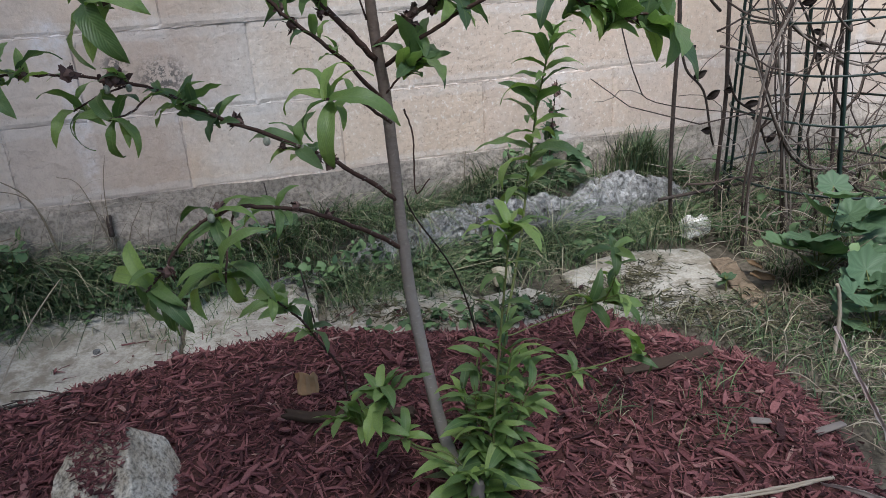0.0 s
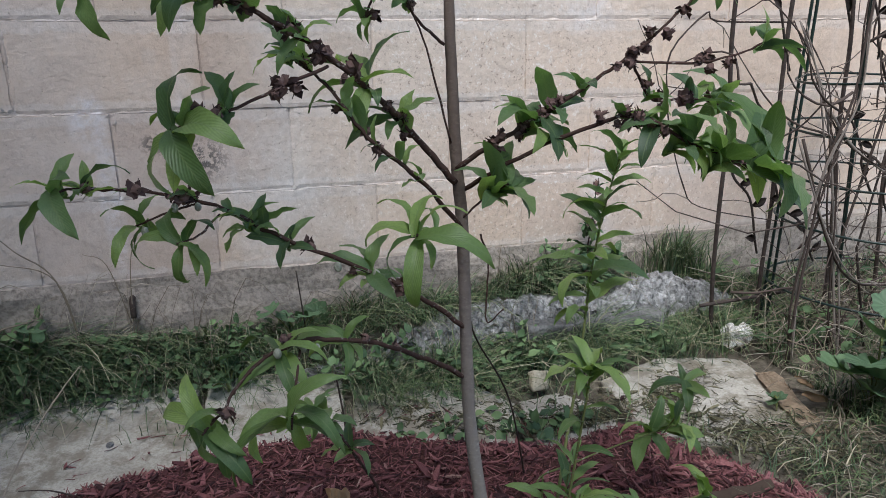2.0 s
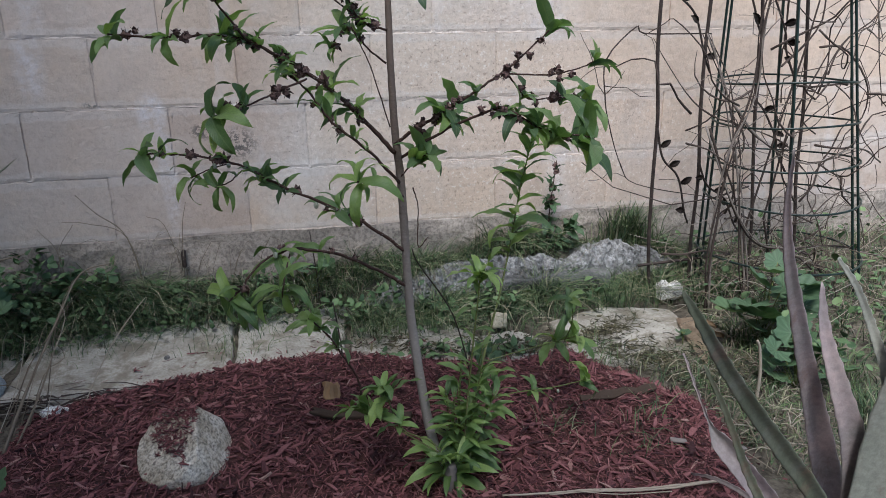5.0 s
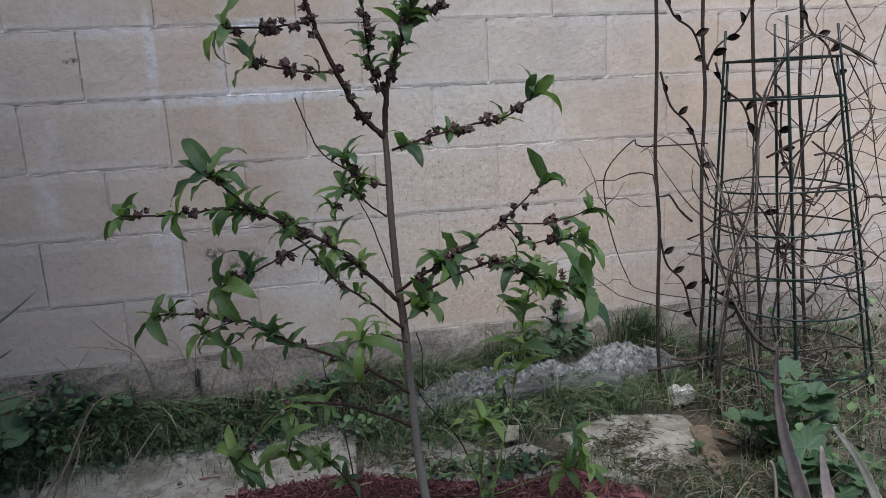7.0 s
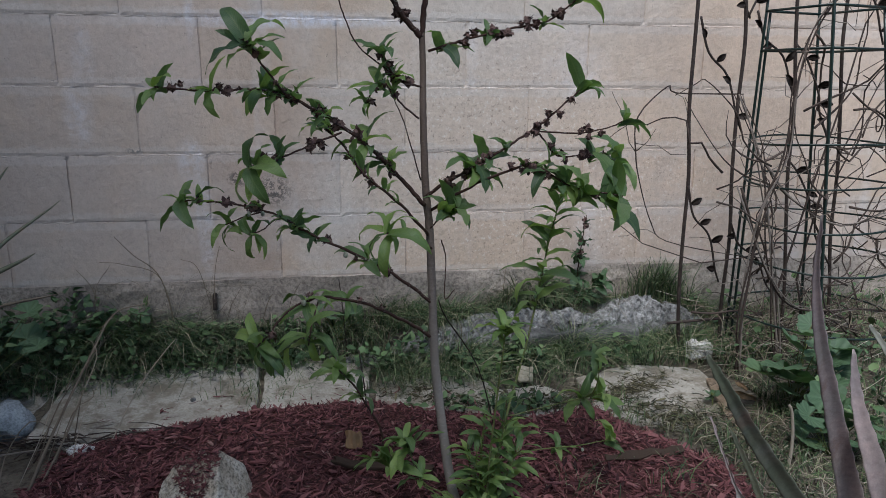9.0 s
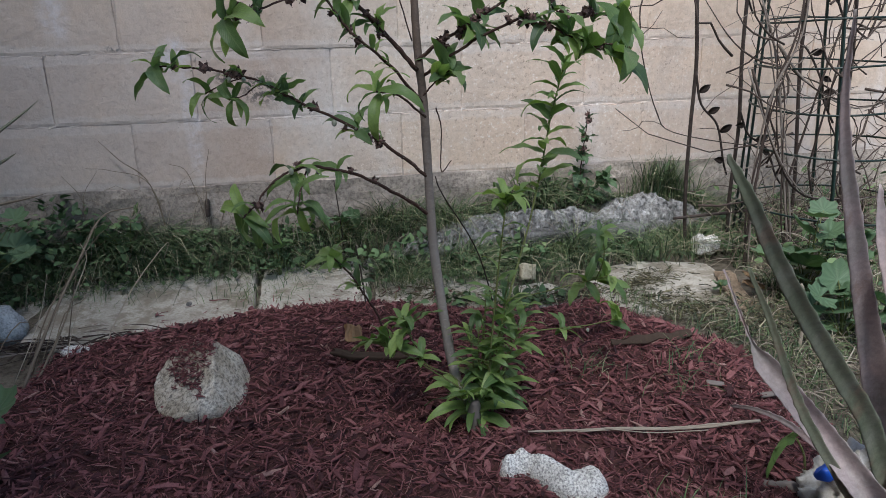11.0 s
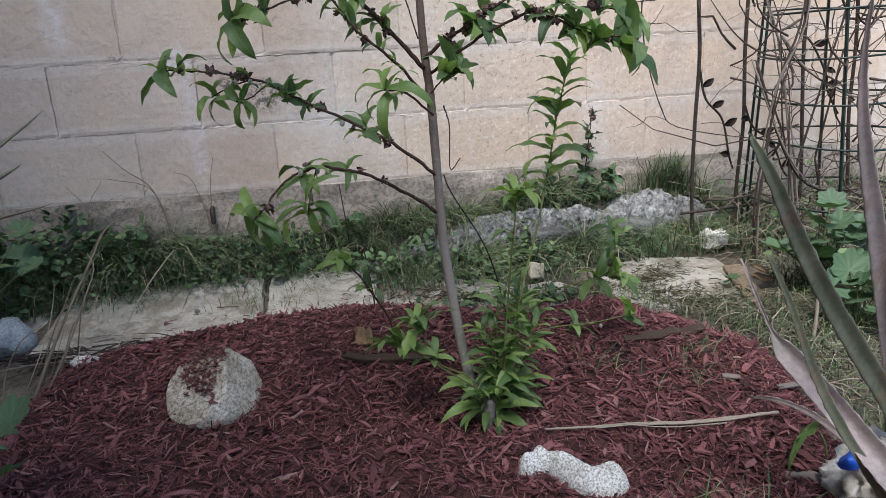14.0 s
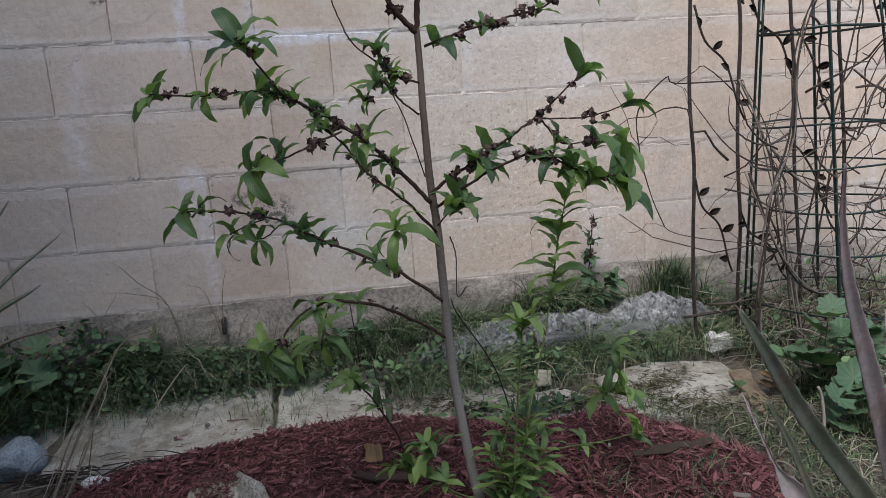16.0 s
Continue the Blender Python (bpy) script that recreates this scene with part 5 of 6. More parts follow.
def overhang(rnd):
    x, y = rnd.uniform(-1.45, -0.3), 2.40 + rnd.gauss(0, 0.035)
    z = ground_z(x, y) + 0.02
    a, L = rnd.uniform(3.4, 6.0), rnd.uniform(0.08, 0.22)
    dx, dy = math.cos(a) * L * 0.7, math.sin(a) * L
    up = rnd.uniform(0.01, 0.07)
    return [(x, y, z), (x + dx * 0.4, y + dy * 0.4, z + up), (x + dx * 0.8, y + dy * 0.8, z + up * 0.4), (x + dx * 1.05, max(2.03, y + dy), min(z, 0.165) - 0.005 + rnd.uniform(0, 0.012))], rnd.uniform(0.0005, 0.0011)


strands("trailing_grass", 150, overhang, M_GRASS, "long thin grass blades trailing over pale flagstones", "grass", 15)
strands("twig_heap", 60, twig_heap, M_VINE, "dark dead twigs heaped at the edge of the mulch", "twigs", 14)
def stalk_bundle(rnd):
    x, y = -1.15 + rnd.gauss(0, 0.05), 1.86 + rnd.gauss(0, 0.06)
    top = Vector((x + rnd.uniform(0.0, 0.16), y + rnd.uniform(0.1, 0.36), rnd.uniform(0.22, 0.40)))
    foot = Vector((x, y, ground_z(x, y)))
    bow = foot.lerp(top, 0.55) + Vector((rnd.uniform(-0.03, 0.03), 0, rnd.uniform(0.0, 0.05)))
    return [foot, bow, top, top + Vector((rnd.uniform(-0.07, 0.09), rnd.uniform(0, 0.06), rnd.uniform(-0.06, 0.04)))], rnd.uniform(0.0009, 0.0026)


strands("stalk_bundle", 11, stalk_bundle, M_DRY, "thin grey-brown dead stalks leaning at the shady edge of the mulch", "dead stalks", 16)
strands("dry_straw", 520, straw_right, M_DRY, "tangled pale dead stalks round the foot of a wire cage", "dry stalks", 3)
strands("dead_grass", 260, straw_edge, M_DRY, "pale dead grass lying at the edge of the mulch", "dead grass", 4)


# ---- grass ----
def grass(name, count, where, label, seed=1, mat=None):
    rnd = random.Random(seed)
    verts, faces = [], []
    for _ in range(count):
        x, y, z, h, w, lean = where(rnd)
        a = rnd.uniform(0, 6.28)
        dx, dy = math.cos(a), math.sin(a)
        px, py = -dy, dx
        k = len(verts)
        out = lean * rnd.uniform(0.3, 1.2)
        for u, f in ((0, 1), (0.4, 0.85), (0.75, 0.55)):
            cx, cy, cz = x + dx * h * out * u * u, y + dy * h * out * u * u, z + h * u * (1 - 0.35 * out * u)
            verts += [(cx - px * w * f, cy - py * w * f, cz), (cx + px * w * f, cy + py * w * f, cz + 0.0005)]
        verts.append((x + dx * h * out, y + dy * h * out, z + h * (1 - 0.45 * out)))
        faces += [(k, k + 1, k + 3, k + 2), (k + 2, k + 3, k + 5, k + 4), (k + 4, k + 5, k + 6)]
    return tagged(new(name, raw_mesh(name, verts, faces, mat or M_GRASS, True)), label, "grass", kind="stuff")


def strip_left(rnd):
    x = rnd.uniform(-1.85, -0.25) if rnd.random() < 0.8 else rnd.uniform(-1.85, -0.7)
    y = 2.485 - abs(rnd.gauss(0, 0.065))
    clump = (0.6 + 0.6 * noise.noise(Vector((x * 7, y * 7, 5)))) * (1.0 if x < -0.9 else 0.7)
    y = max(y, 2.31)
    return x, y, ground_z(x, y) - 0.005, rnd.uniform(0.05, 0.22) * max(0.3, clump + 0.15), rnd.uniform(0.0007, 0.0017), 1.5


def strip_right(rnd):
    x = rnd.uniform(-0.3, 1.0)
    if rnd.random() < 0.62:
        y = 2.345 - abs(rnd.gauss(0, 0.075))
        h = 0.15 if x < 0.15 else 0.12
    else:
        y = 2.46 + rnd.uniform(-0.03, 0.03)
        h = 0.15 if x < 0.33 else 0.06
    clump = 0.6 + 0.7 * noise.noise(Vector((x * 8, y * 8, 15)))
    return x, y, ground_z(x, y) - 0.005, rnd.uniform(0.5, 1.2) * h * max(0.25, 1.4 * clump + 0.1), rnd.uniform(0.0007, 0.0017), 1.4


def tussock(rnd):
    a, r = rnd.uniform(0, 6.28), abs(rnd.gauss(0, 0.05))
    x, y = 0.69 + r * math.cos(a) * 1.4, 2.46 + r * math.sin(a) * 0.35
    return x, y, 0.28, rnd.uniform(0.09, 0.21), rnd.uniform(0.0011, 0.0021), 0.75


def weeds_right(rnd):
    x, y = 0.75 + 1.7 * rnd.random() ** 1.6, 2.46 - 1.2 * rnd.random() ** 1.4
    x += 0.1 * math.sin(y * 9)
    x = max(x, 0.75)
    clump = 0.6 + 0.7 * noise.noise(Vector((x * 6, y * 6, 25)))
    return x, y, ground_z(x, y), rnd.uniform(0.04, 0.17) * max(0.3, clump + 0.15), rnd.uniform(0.0007, 0.0018), 1.2


def sparse_bed(rnd):
    cx, cy = rnd.choice(((0.28, 1.5), (0.08, 1.52), (0.22, 1.4), (0.5, 1.6), (0.05, 1.05), (0.12, 1.0)))
    x, y = cx + rnd.gauss(0, 0.03), cy + rnd.gauss(0, 0.025)
    return x, y, bed_z(x, y), rnd.uniform(0.03, 0.08), rnd.uniform(0.0006, 0.0012), 1.2


def slab_weeds(rnd):
    x, y = rnd.choice(((-0.66, 2.2), (0.30, 1.85), (0.45, 1.70), (0.1, 2.0), (-1.05, 2.3), (-0.25, 2.2)))
    x, y = x + rnd.gauss(0, 0.08), y + rnd.gauss(0, 0.06)
    return x, y, ground_z(x, y) + 0.02, rnd.uniform(0.02, 0.07), rnd.uniform(0.0006, 0.0013), 1.3


def edge_grass(rnd):
    x, y = rnd.uniform(0.47, 0.85), rnd.uniform(1.15, 1.85)
    clump = 0.5 + 0.8 * noise.noise(Vector((x * 8, y * 8, 35)))
    return x, y, ground_z(x, y), rnd.uniform(0.03, 0.11) * max(0.3, clump), rnd.uniform(0.0007, 0.0016), 1.5


grass("edge_grass", 2600, edge_grass, "thin green and dry grass beside the mulch edge", 8)
grass("grass_strip", 11000, strip_left, "uncut dark green grass along the foot of a wall", 1)
grass("grass_strip", 10500, strip_right, "green and dry grass growing along a broken concrete kerb", 2)
grass("grass_tussock", 420, tussock, "bright green grass tussock against a wall", 3)
grass("wild_grass", 5200, weeds_right, "rough weedy grass round a wire cage", 4)
grass("sparse_grass", 170, sparse_bed, "few thin grass blades growing through mulch", 5)
grass("crack_grass", 700, slab_weeds, "short thin grass in the joints of flagstones", 6)


def broad_weeds(name, count, where, mat, label, seed):
    """Many small weed leaves on hidden stalks, as one mass."""
    rnd = random.Random(seed)
    verts, faces = [], []
    for _ in range(count):
        x, y, z, s = where(rnd)
        m = Matrix.Translation((x, y, z)) @ Euler((rnd.gauss(0.5, 0.45), rnd.gauss(0, 0.4), rnd.uniform(0, 6.28))).to_matrix().to_4x4()
        w, k = s * rnd.uniform(0.22, 0.5), len(verts)
        for u, f in ((0, 0.15), (0.3, 0.9), (0.65, 0.85), (1.0, 0.08)):
            for side in (-1, 0, 1):
                verts.append(tuple(m @ Vector((side * w * f, u * s, 0.25 * abs(side) * w * f - 0.25 * s * u * u))))
        for r in range(3):
            for c in range(2):
                a = k + r * 3 + c
                faces.append((a, a + 1, a + 4, a + 3))
    return tagged(new(name, raw_mesh(name, verts, faces, mat, True)), label, "weeds", kind="stuff")


def weed_left(rnd):
    cx = rnd.choice((-1.75, -1.5, -1.3, -1.12, -0.95, -0.85, -0.7, -0.55))
    x, y = cx + rnd.gauss(0, 0.07), 2.46 - abs(rnd.gauss(0, 0.06))
    return x, y, ground_z(x, y) + rnd.uniform(0.005, 0.13) * (0.7 + 0.3 * math.sin(cx * 40)), rnd.uniform(0.012, 0.030)


def weed_right(rnd):
    x, y = rnd.uniform(0.75, 2.0), rnd.uniform(1.5, 2.45)
    return x, y, ground_z(x, y) + rnd.uniform(0.0, 0.12), rnd.uniform(0.012, 0.035)


M_WEED = island_material("weed_leaf", [(0.0, (0.050, 0.090, 0.046)), (0.5, (0.100, 0.165, 0.075)), (0.85, (0.150, 0.23, 0.10)), (1.0, (0.20, 0.27, 0.13))], 0.6)
broad_weeds("low_weeds", 1500, weed_left, M_WEED, "dense small-leaved weeds in grass along a wall", 61)



def weed_shade(rnd):
    x, y = rnd.uniform(-1.75, -1.02), 2.47 - abs(rnd.gauss(0, 0.07))
    return x, y, ground_z(x, y) + 0.24 * rnd.random() * (0.7 + 0.5 * noise.noise(Vector((x * 6, 0, 2)))), rnd.uniform(0.014, 0.04)


broad_weeds("tall_weeds", 1100, weed_shade, M_WEED, "tall dark leafy weeds at the shady end of a wall", 64)


def weed_mid(rnd):
    cx, cy, h = rnd.choice(((-0.30, 2.28, 0.10), (-0.16, 2.30, 0.13), (-0.05, 2.22, 0.09), (0.12, 2.25, 0.10), (0.30, 2.44, 0.13), (0.45, 2.24, 0.07), (0.05, 1.97, 0.05), (-0.12, 2.02, 0.05)))
    x, y = cx + rnd.gauss(0, 0.05), cy + rnd.gauss(0, 0.035)
    return x, min(y, 2.48), ground_z(x, y) + rnd.uniform(0.005, h), rnd.uniform(0.012, 0.034)


broad_weeds("low_weeds", 700, weed_mid, M_WEED, "small-leaved green weeds between flagstones and a broken kerb", 63)
broad_weeds("low_weeds", 1100, weed_right, M_WEED, "small-leaved weeds round a trellis", 62)


def straw_left(rnd):
    x, y = rnd.uniform(-1.8, 0.6), 2.47 - abs(rnd.gauss(0, 0.09))
    y = max(y, 2.28)
    z = ground_z(x, y)
    h, a = rnd.uniform(0.03, 0.2), rnd.uniform(0, 6.28)
    if x < -0.6 and y > 2.38 and rnd.random() < 0.3:
        h = rnd.uniform(0.2, 0.36)
    dx, dy = math.cos(a) * h * 0.7, math.sin(a) * h * 0.3
    return [(x, y, z), (x + dx * 0.4, y + dy * 0.4, z + h * 0.7), (x + dx, min(2.49, y + dy), z + h * rnd.uniform(0.3, 0.9))], rnd.uniform(0.0006, 0.0013)


strands("dry_stems", 420, straw_left, M_DRY, "thin dry stems standing in the grass strip", "dry stems", 7)


def litter_at(rnd):
    cx, cy, s = ((0.38, 1.88, 0.09), (-0.2, 2.12, 0.10), (0.12, 1.98, 0.09), (0.54, 1.72, 0.07), (0.46, 1.80, 0.07), (0.18, 1.98, 0.07), (0.34, 2.0, 0.06), (-0.05, 2.05, 0.08), (0.44, 2.06, 0.06))[rnd.randint(9)]
    x, y = cx + rnd.normal(0, s), cy + rnd.normal(0, s * 0.6)
    if bed_depth(x, y) > 0.0:
        return None
    return x, y, ground_z(x, y) + 0.016, 1.0


chips("leaf_litter", 3900, litter_at, M_LITTER, "small dark twigs and leaf litter strewn on flagstones", "leaf litter", (0.008, 0.035), (0.0015, 0.005), 0.25, 0.004, 9)
chips("scattered_bark", 70, lambda r: (lambda x, y: (x, y, ground_z(x, y) + 0.02, 1.0) if -0.09 < bed_depth(x, y) < 0 else None)(r.uniform(-1.1, 0.3), r.uniform(1.7, 2.25)), M_CHIP, "stray red bark chips on pale flagstones", "bark chips", seed=10)


FACET = [v.co.copy() for v in rock.data.vertices if v.normal.dot(FACETS[0][0]) > 0.62 and v.co.z > 0.0]


def rock_top(r):
    """A place on the tilted face of the boulder, clear of its outline."""
    p = FACET[r.randint(len(FACET))]
    rag = 0.016 * noise.noise(p * 55) + 0.008 * noise.noise(p * 140)
    if PEAK.z - p.z > 0.066 + rag or p.x - PEAK.x > -0.004 + rag - 0.3 * (PEAK.z - p.z) or (p.x < -0.066 + rag * 0.6 and PEAK.z - p.z > 0.040 + rag):
        return None
    q = p + rock.location
    return q.x, q.y, q.z, 0.6


chips("bark_on_boulder", 700, rock_top, M_CHIP, "red bark chips heaped on the side of a boulder", "bark chips", (0.012, 0.04), seed=11)


# ---- mallow weeds ----
def mallow_leaf(seed, radius=1.0):
    """A round pleated leaf with shallow lobes."""
    bm = bmesh.new()
    uvl = bm.loops.layers.uv.new("UVMap")
    A, R = 42, 6
    rnd = random.Random(seed)
    cup, ph = rnd.uniform(0.1, 0.3), rnd.uniform(0, 1)
    last = None
    mid = bm.verts.new((0, 0, 0))
    for r in range(1, R + 1):
        ring = []
        for k in range(A + 1):
            a = -2.75 + 5.5 * k / A
            lobe = 1 + 0.11 * math.cos(a * 6.8 / 5.5 * 5.5) + 0.035 * math.cos(a * 30 + ph)
            u = r / R
            rad = radius * u * (1 + (lobe - 1) * u * u)
            z = cup * u * u * radius + 0.05 * radius * u * math.cos(a * 6.8) + 0.02 * math.sin(a * 13 + ph) * u
            ring.append((bm.verts.new((rad * math.sin(a), rad * math.cos(a), z)), (0.5 + 0.04 * math.cos(a * 6.8 + 3.14), u)))
        for k in range(A):
            q = [ring[k], ring[k + 1]] + ([last[k + 1], last[k]] if last else [])
            f = bm.faces.new([v for v, _ in q] + ([] if last else [mid]))
            for lp, uv in zip(f.loops, [uv for _, uv in q] + [(0.5, 0)]):
                lp[uvl].uv = uv
        last = ring
    return mesh_of("leaf", bm, M_MALLOW)


MALLOW = [mallow_leaf(s) for s in range(4)]


def mallow(at, count, spread, size, label, seed, tall=0.2):
    rnd = random.Random(seed)
    base = Vector(at)
    t = thing("mallow", at, label, "weed")
    for k in range(count):
        a, r = rnd.uniform(0, 6.28), spread * math.sqrt(rnd.random())
        top = base + Vector((r * math.cos(a), r * math.sin(a) * 0.8, tall * rnd.uniform(0.35, 1.0)))
        st = part("stalk", tube_bm([base, (base + top) / 2 + Vector((0, 0, 0.02)), top], 0.0018, 0.0011, 5, 0, k, base, 3), M_GREENSTEM, t)
        face = Vector((rnd.gauss(0, 0.35), -0.35 + rnd.gauss(0, 0.25), 1.0)).normalized()
        out = Vector((top.x - base.x, top.y - base.y, 0.02)) + Vector((rnd.gauss(0, 0.05), -0.05, 0))
        place("leaf", rnd.choice(MALLOW), st, base, top, out, face, size * rnd.uniform(0.6, 1.15))
    return t


mallow((0.80, 1.83, 0.15), 16, 0.13, 0.058, "lush mallow weed with round crinkled green leaves", 1, 0.26)
mallow((0.74, 1.60, 0.14), 12, 0.12, 0.048, "low mallow weed with round crinkled green leaves among dead grass", 2, 0.13)
mallow((0.585, 1.875, 0.16), 3, 0.02, 0.026, "small mallow seedling on a flagstone", 3, 0.04)
mallow((-1.05, 2.43, 0.19), 7, 0.09, 0.034, "mallow weed in shady grass along a wall", 4, 0.17)
mallow((-1.45, 2.25, 0.13), 16, 0.2, 0.045, "shady leafy weed beside a wall", 5, 0.28)
mallow((-1.06, 1.30, 0.14), 9, 0.09, 0.044, "mallow weed with broad green leaves at the edge of mulch", 6, 0.2)
mallow((-0.60, 2.33, 0.145), 6, 0.07, 0.03, "small weed with round leaves between flagstones", 7, 0.10)
mallow((-0.42, 2.42, 0.19), 8, 0.09, 0.032, "small leafy weed in the grass strip", 8, 0.13)

# ---- weed with serrated dark leaves by the wall ----
TW = Vector((0.375, 2.44, 0.24))
wd = thing("thistle_weed", TW, "tall dusty dark weed with ragged leaves standing against a wall", "weed")
DUSTY = [leaf_mesh("leaf", d, 0.3, 0.35, M_MALLOW, 0.34, seed=90 + i) for i, d in enumerate((0.3, 0.5, 0.8))]
limb(wd, TW, "stem", [(0.375, 2.44, 0.2), (0.38, 2.43, 0.36), (0.385, 2.42, 0.48), (0.40, 2.42, 0.60)], 0.004, 0.0015, tufts=[(0.25, 7, 0.06), (0.4, 7, 0.055), (0.6, 6, 0.05), (0.75, 4, 0.04)], blooms=14, small=12, seed=97, meshes=DUSTY)
limb(wd, TW, "stem", [(0.38, 2.44, 0.26), (0.43, 2.43, 0.33), (0.47, 2.42, 0.37)], 0.003, 0.0012, tufts=[(0.5, 6, 0.05), (0.8, 5, 0.05), (1.0, 6, 0.05)], small=8, seed=98, meshes=DUSTY)

# ---- milk thistle leaf beside the agave ----
ML = Vector((0.30, 1.115, 0.16))
milk = thing("milk_thistle", ML, "green weed with an arrow-shaped pale-ribbed leaf beside an agave", "weed")
bm = bmesh.new()
uvl = bm.loops.layers.uv.new("UVMap")
rows = []
for i in range(15):
    u = i / 14
    w = 0.010 + 0.030 * math.exp(-((u - 0.28) / 0.11) ** 2) + 0.017 * math.exp(-((u - 0.66) / 0.16) ** 2) + 0.003 * math.sin(u * 40)
    w *= min(1.0, (1 - u) * 6 + 0.05)
    c = Vector((0.272 - 0.052 * u - 0.012 * math.sin(u * 3), 1.118 - 0.016 * u, 0.238 + 0.016 * math.sin(u * 2.6) - 0.070 * u * u)) - ML
    rows.append([(bm.verts.new(c + Vector((0.55 * s * w, -0.35 * abs(s) * w, 0.80 * s * w + 0.002 * math.sin(u * 21 + s * 3)))), (0.5 + 0.5 * s, u)) for s in (-1, -0.5, 0, 0.5, 1)])
for a, b in zip(rows, rows[1:]):
    for k in range(4):
        q = (a[k], a[k + 1], b[k + 1], b[k])
        f = bm.faces.new([v for v, _ in q])
        for lp, (_, uv) in zip(f.loops, q):
            lp[uvl].uv = uv
part("leaf", bm, M_YOUNG, milk)
part("stalk", tube_bm([(0.30, 1.115, 0.14), (0.292, 1.117, 0.20), (0.274, 1.118, 0.236)], 0.0024, 0.0015, 6, 0, 2, ML, 4), M_GREENSTEM, milk)

# ---- agave in the foreground ----
AB = Vector((0.34, 0.95, 0.14))
agave = thing("agave", AB, "grey-green agave with long pinkish toothed blades", "agave")


def blade(pts, width, thick, seed, mat=None, label="", taper=0.55, channel=0.35, shoulder=0.0):
    """A fleshy channelled leaf that ends in a point, with teeth along its edges; past the shoulder only a dry thread goes on."""
    line = spline(pts, 8)
    bm = bmesh.new()
    rings, n, K = [], len(line), 18
    for i, p in enumerate(line):
        d = (line[min(i + 1, n - 1)] - line[max(i - 1, 0)]).normalized()
        side = d.cross(Vector((-0.4, -0.9, 0.15))).normalized()
        nor = side.cross(d)
        u = i / (n - 1)
        if shoulder:
            k_ = max(0.0, min(1.0, (u - shoulder) / 0.10))
            w = width * 0.5 * (1 - 0.35 * u) * (1 - k_ * k_ * (3 - 2 * k_)) + width * 0.09 * (1 - u) + 0.0012
        else:
            w = width * 0.5 * (1 - u) ** taper + 0.0012
        w *= 1 + 0.03 * noise.noise(Vector((u * 7, seed, 0)))
        t_ = thick * (1 - u) ** 0.7 + 0.0008
        ring = []
        for k in range(K):
            a = k * math.tau / K
            s, c = math.cos(a), math.sin(a)
            tooth = 0.0014 * (1 if ((i + k // 9) % 3 == 0 and k in (0, 9)) else 0)
            ring.append(bm.verts.new(p - AB + side * s * (w + tooth) + nor * (c * t_ * 0.5 * (1.0 if c < 0 else 0.5) - (1 - abs(s) ** 1.3) * (t_ + 0.25 * w) * channel)))
        rings.append(ring)
    for a, b in zip(rings, rings[1:]):
        for k in range(K):
            bm.faces.new((a[k], a[(k + 1) % K], b[(k + 1) % K], b[k]))
    bm.faces.new(rings[0][::-1])
    bm.faces.new(rings[-1])
    return part("blade", bm, mat or M_AGAVE, agave, label)


blade([(0.36, 0.98, 0.14), (0.251, 0.95, 0.353), (0.155, 0.916, 0.472), (0.072, 0.88, 0.567), (-0.008, 0.836, 0.659), (-0.062, 0.805, 0.727), (-0.093, 0.80, 0.772)], 0.028, 0.017, 1, None, "green blade with a rusty brown tip", 0.62)
blade([(0.36, 1.0, 0.14), (0.325, 1.005, 0.30), (0.28, 1.005, 0.438), (0.248, 1.0, 0.52), (0.188, 0.969, 0.637), (0.141, 0.945, 0.734), (0.108, 0.921, 0.814), (0.078, 0.885, 0.890)], 0.049, 0.016, 2, M_AGAVE_PINK, "", 1.15)
blade([(0.36, 0.97, 0.14), (0.315, 0.955, 0.36), (0.286, 0.95, 0.462), (0.258, 0.96, 0.543), (0.241, 0.98, 0.615), (0.24, 1.0, 0.682)], 0.048, 0.016, 3, M_AGAVE_PINK, "", 0.8)
blade([(0.35, 0.95, 0.14), (0.325, 0.92, 0.45), (0.318, 0.90, 0.58), (0.315, 0.90, 0.68), (0.325, 0.90, 0.76), (0.37, 0.88, 0.95)], 0.092, 0.022, 4, M_AGAVE_PALE)
blade([(0.37, 0.95, 0.2), (0.325, 0.93, 0.46), (0.304, 0.93, 0.56), (0.289, 0.94, 0.61), (0.275, 0.95, 0.65), (0.248, 0.95, 0.695), (0.222, 0.958, 0.732)], 0.015, 0.009, 7, M_AGAVE_PALE, "thin pale curved blade")
blade([(0.34, 0.93, 0.17), (0.228, 0.90, 0.285), (0.193, 0.93, 0.335), (0.165, 0.96, 0.377), (0.140, 0.99, 0.414), (0.115, 1.02, 0.453), (0.109, 1.06, 0.495), (0.103, 1.10, 0.545)], 0.031, 0.010, 5, M_AGAVE_PINK, "folded grey-pink blade with a dry tip", channel=1.25, shoulder=0.66)
blade([(0.30, 0.93, 0.15), (0.16, 0.935, 0.36), (0.118, 0.94, 0.435), (0.099, 0.95, 0.486), (0.074, 0.95, 0.541), (0.040, 0.95, 0.604)], 0.0115, 0.007, 6)
blade([(0.32, 0.92, 0.2), (0.233, 0.93, 0.268), (0.218, 0.96, 0.298), (0.204, 1.0, 0.314), (0.195, 1.05, 0.318), (0.178, 1.10, 0.312), (0.164, 1.14, 0.296)], 0.011, 0.006, 8, M_AGAVE_PINK, "thin pink blade")
blade([(0.42, 0.95, 0.12), (0.5, 0.93, 0.3), (0.6, 0.88, 0.45), (0.75, 0.82, 0.6)], 0.09, 0.025, 9)

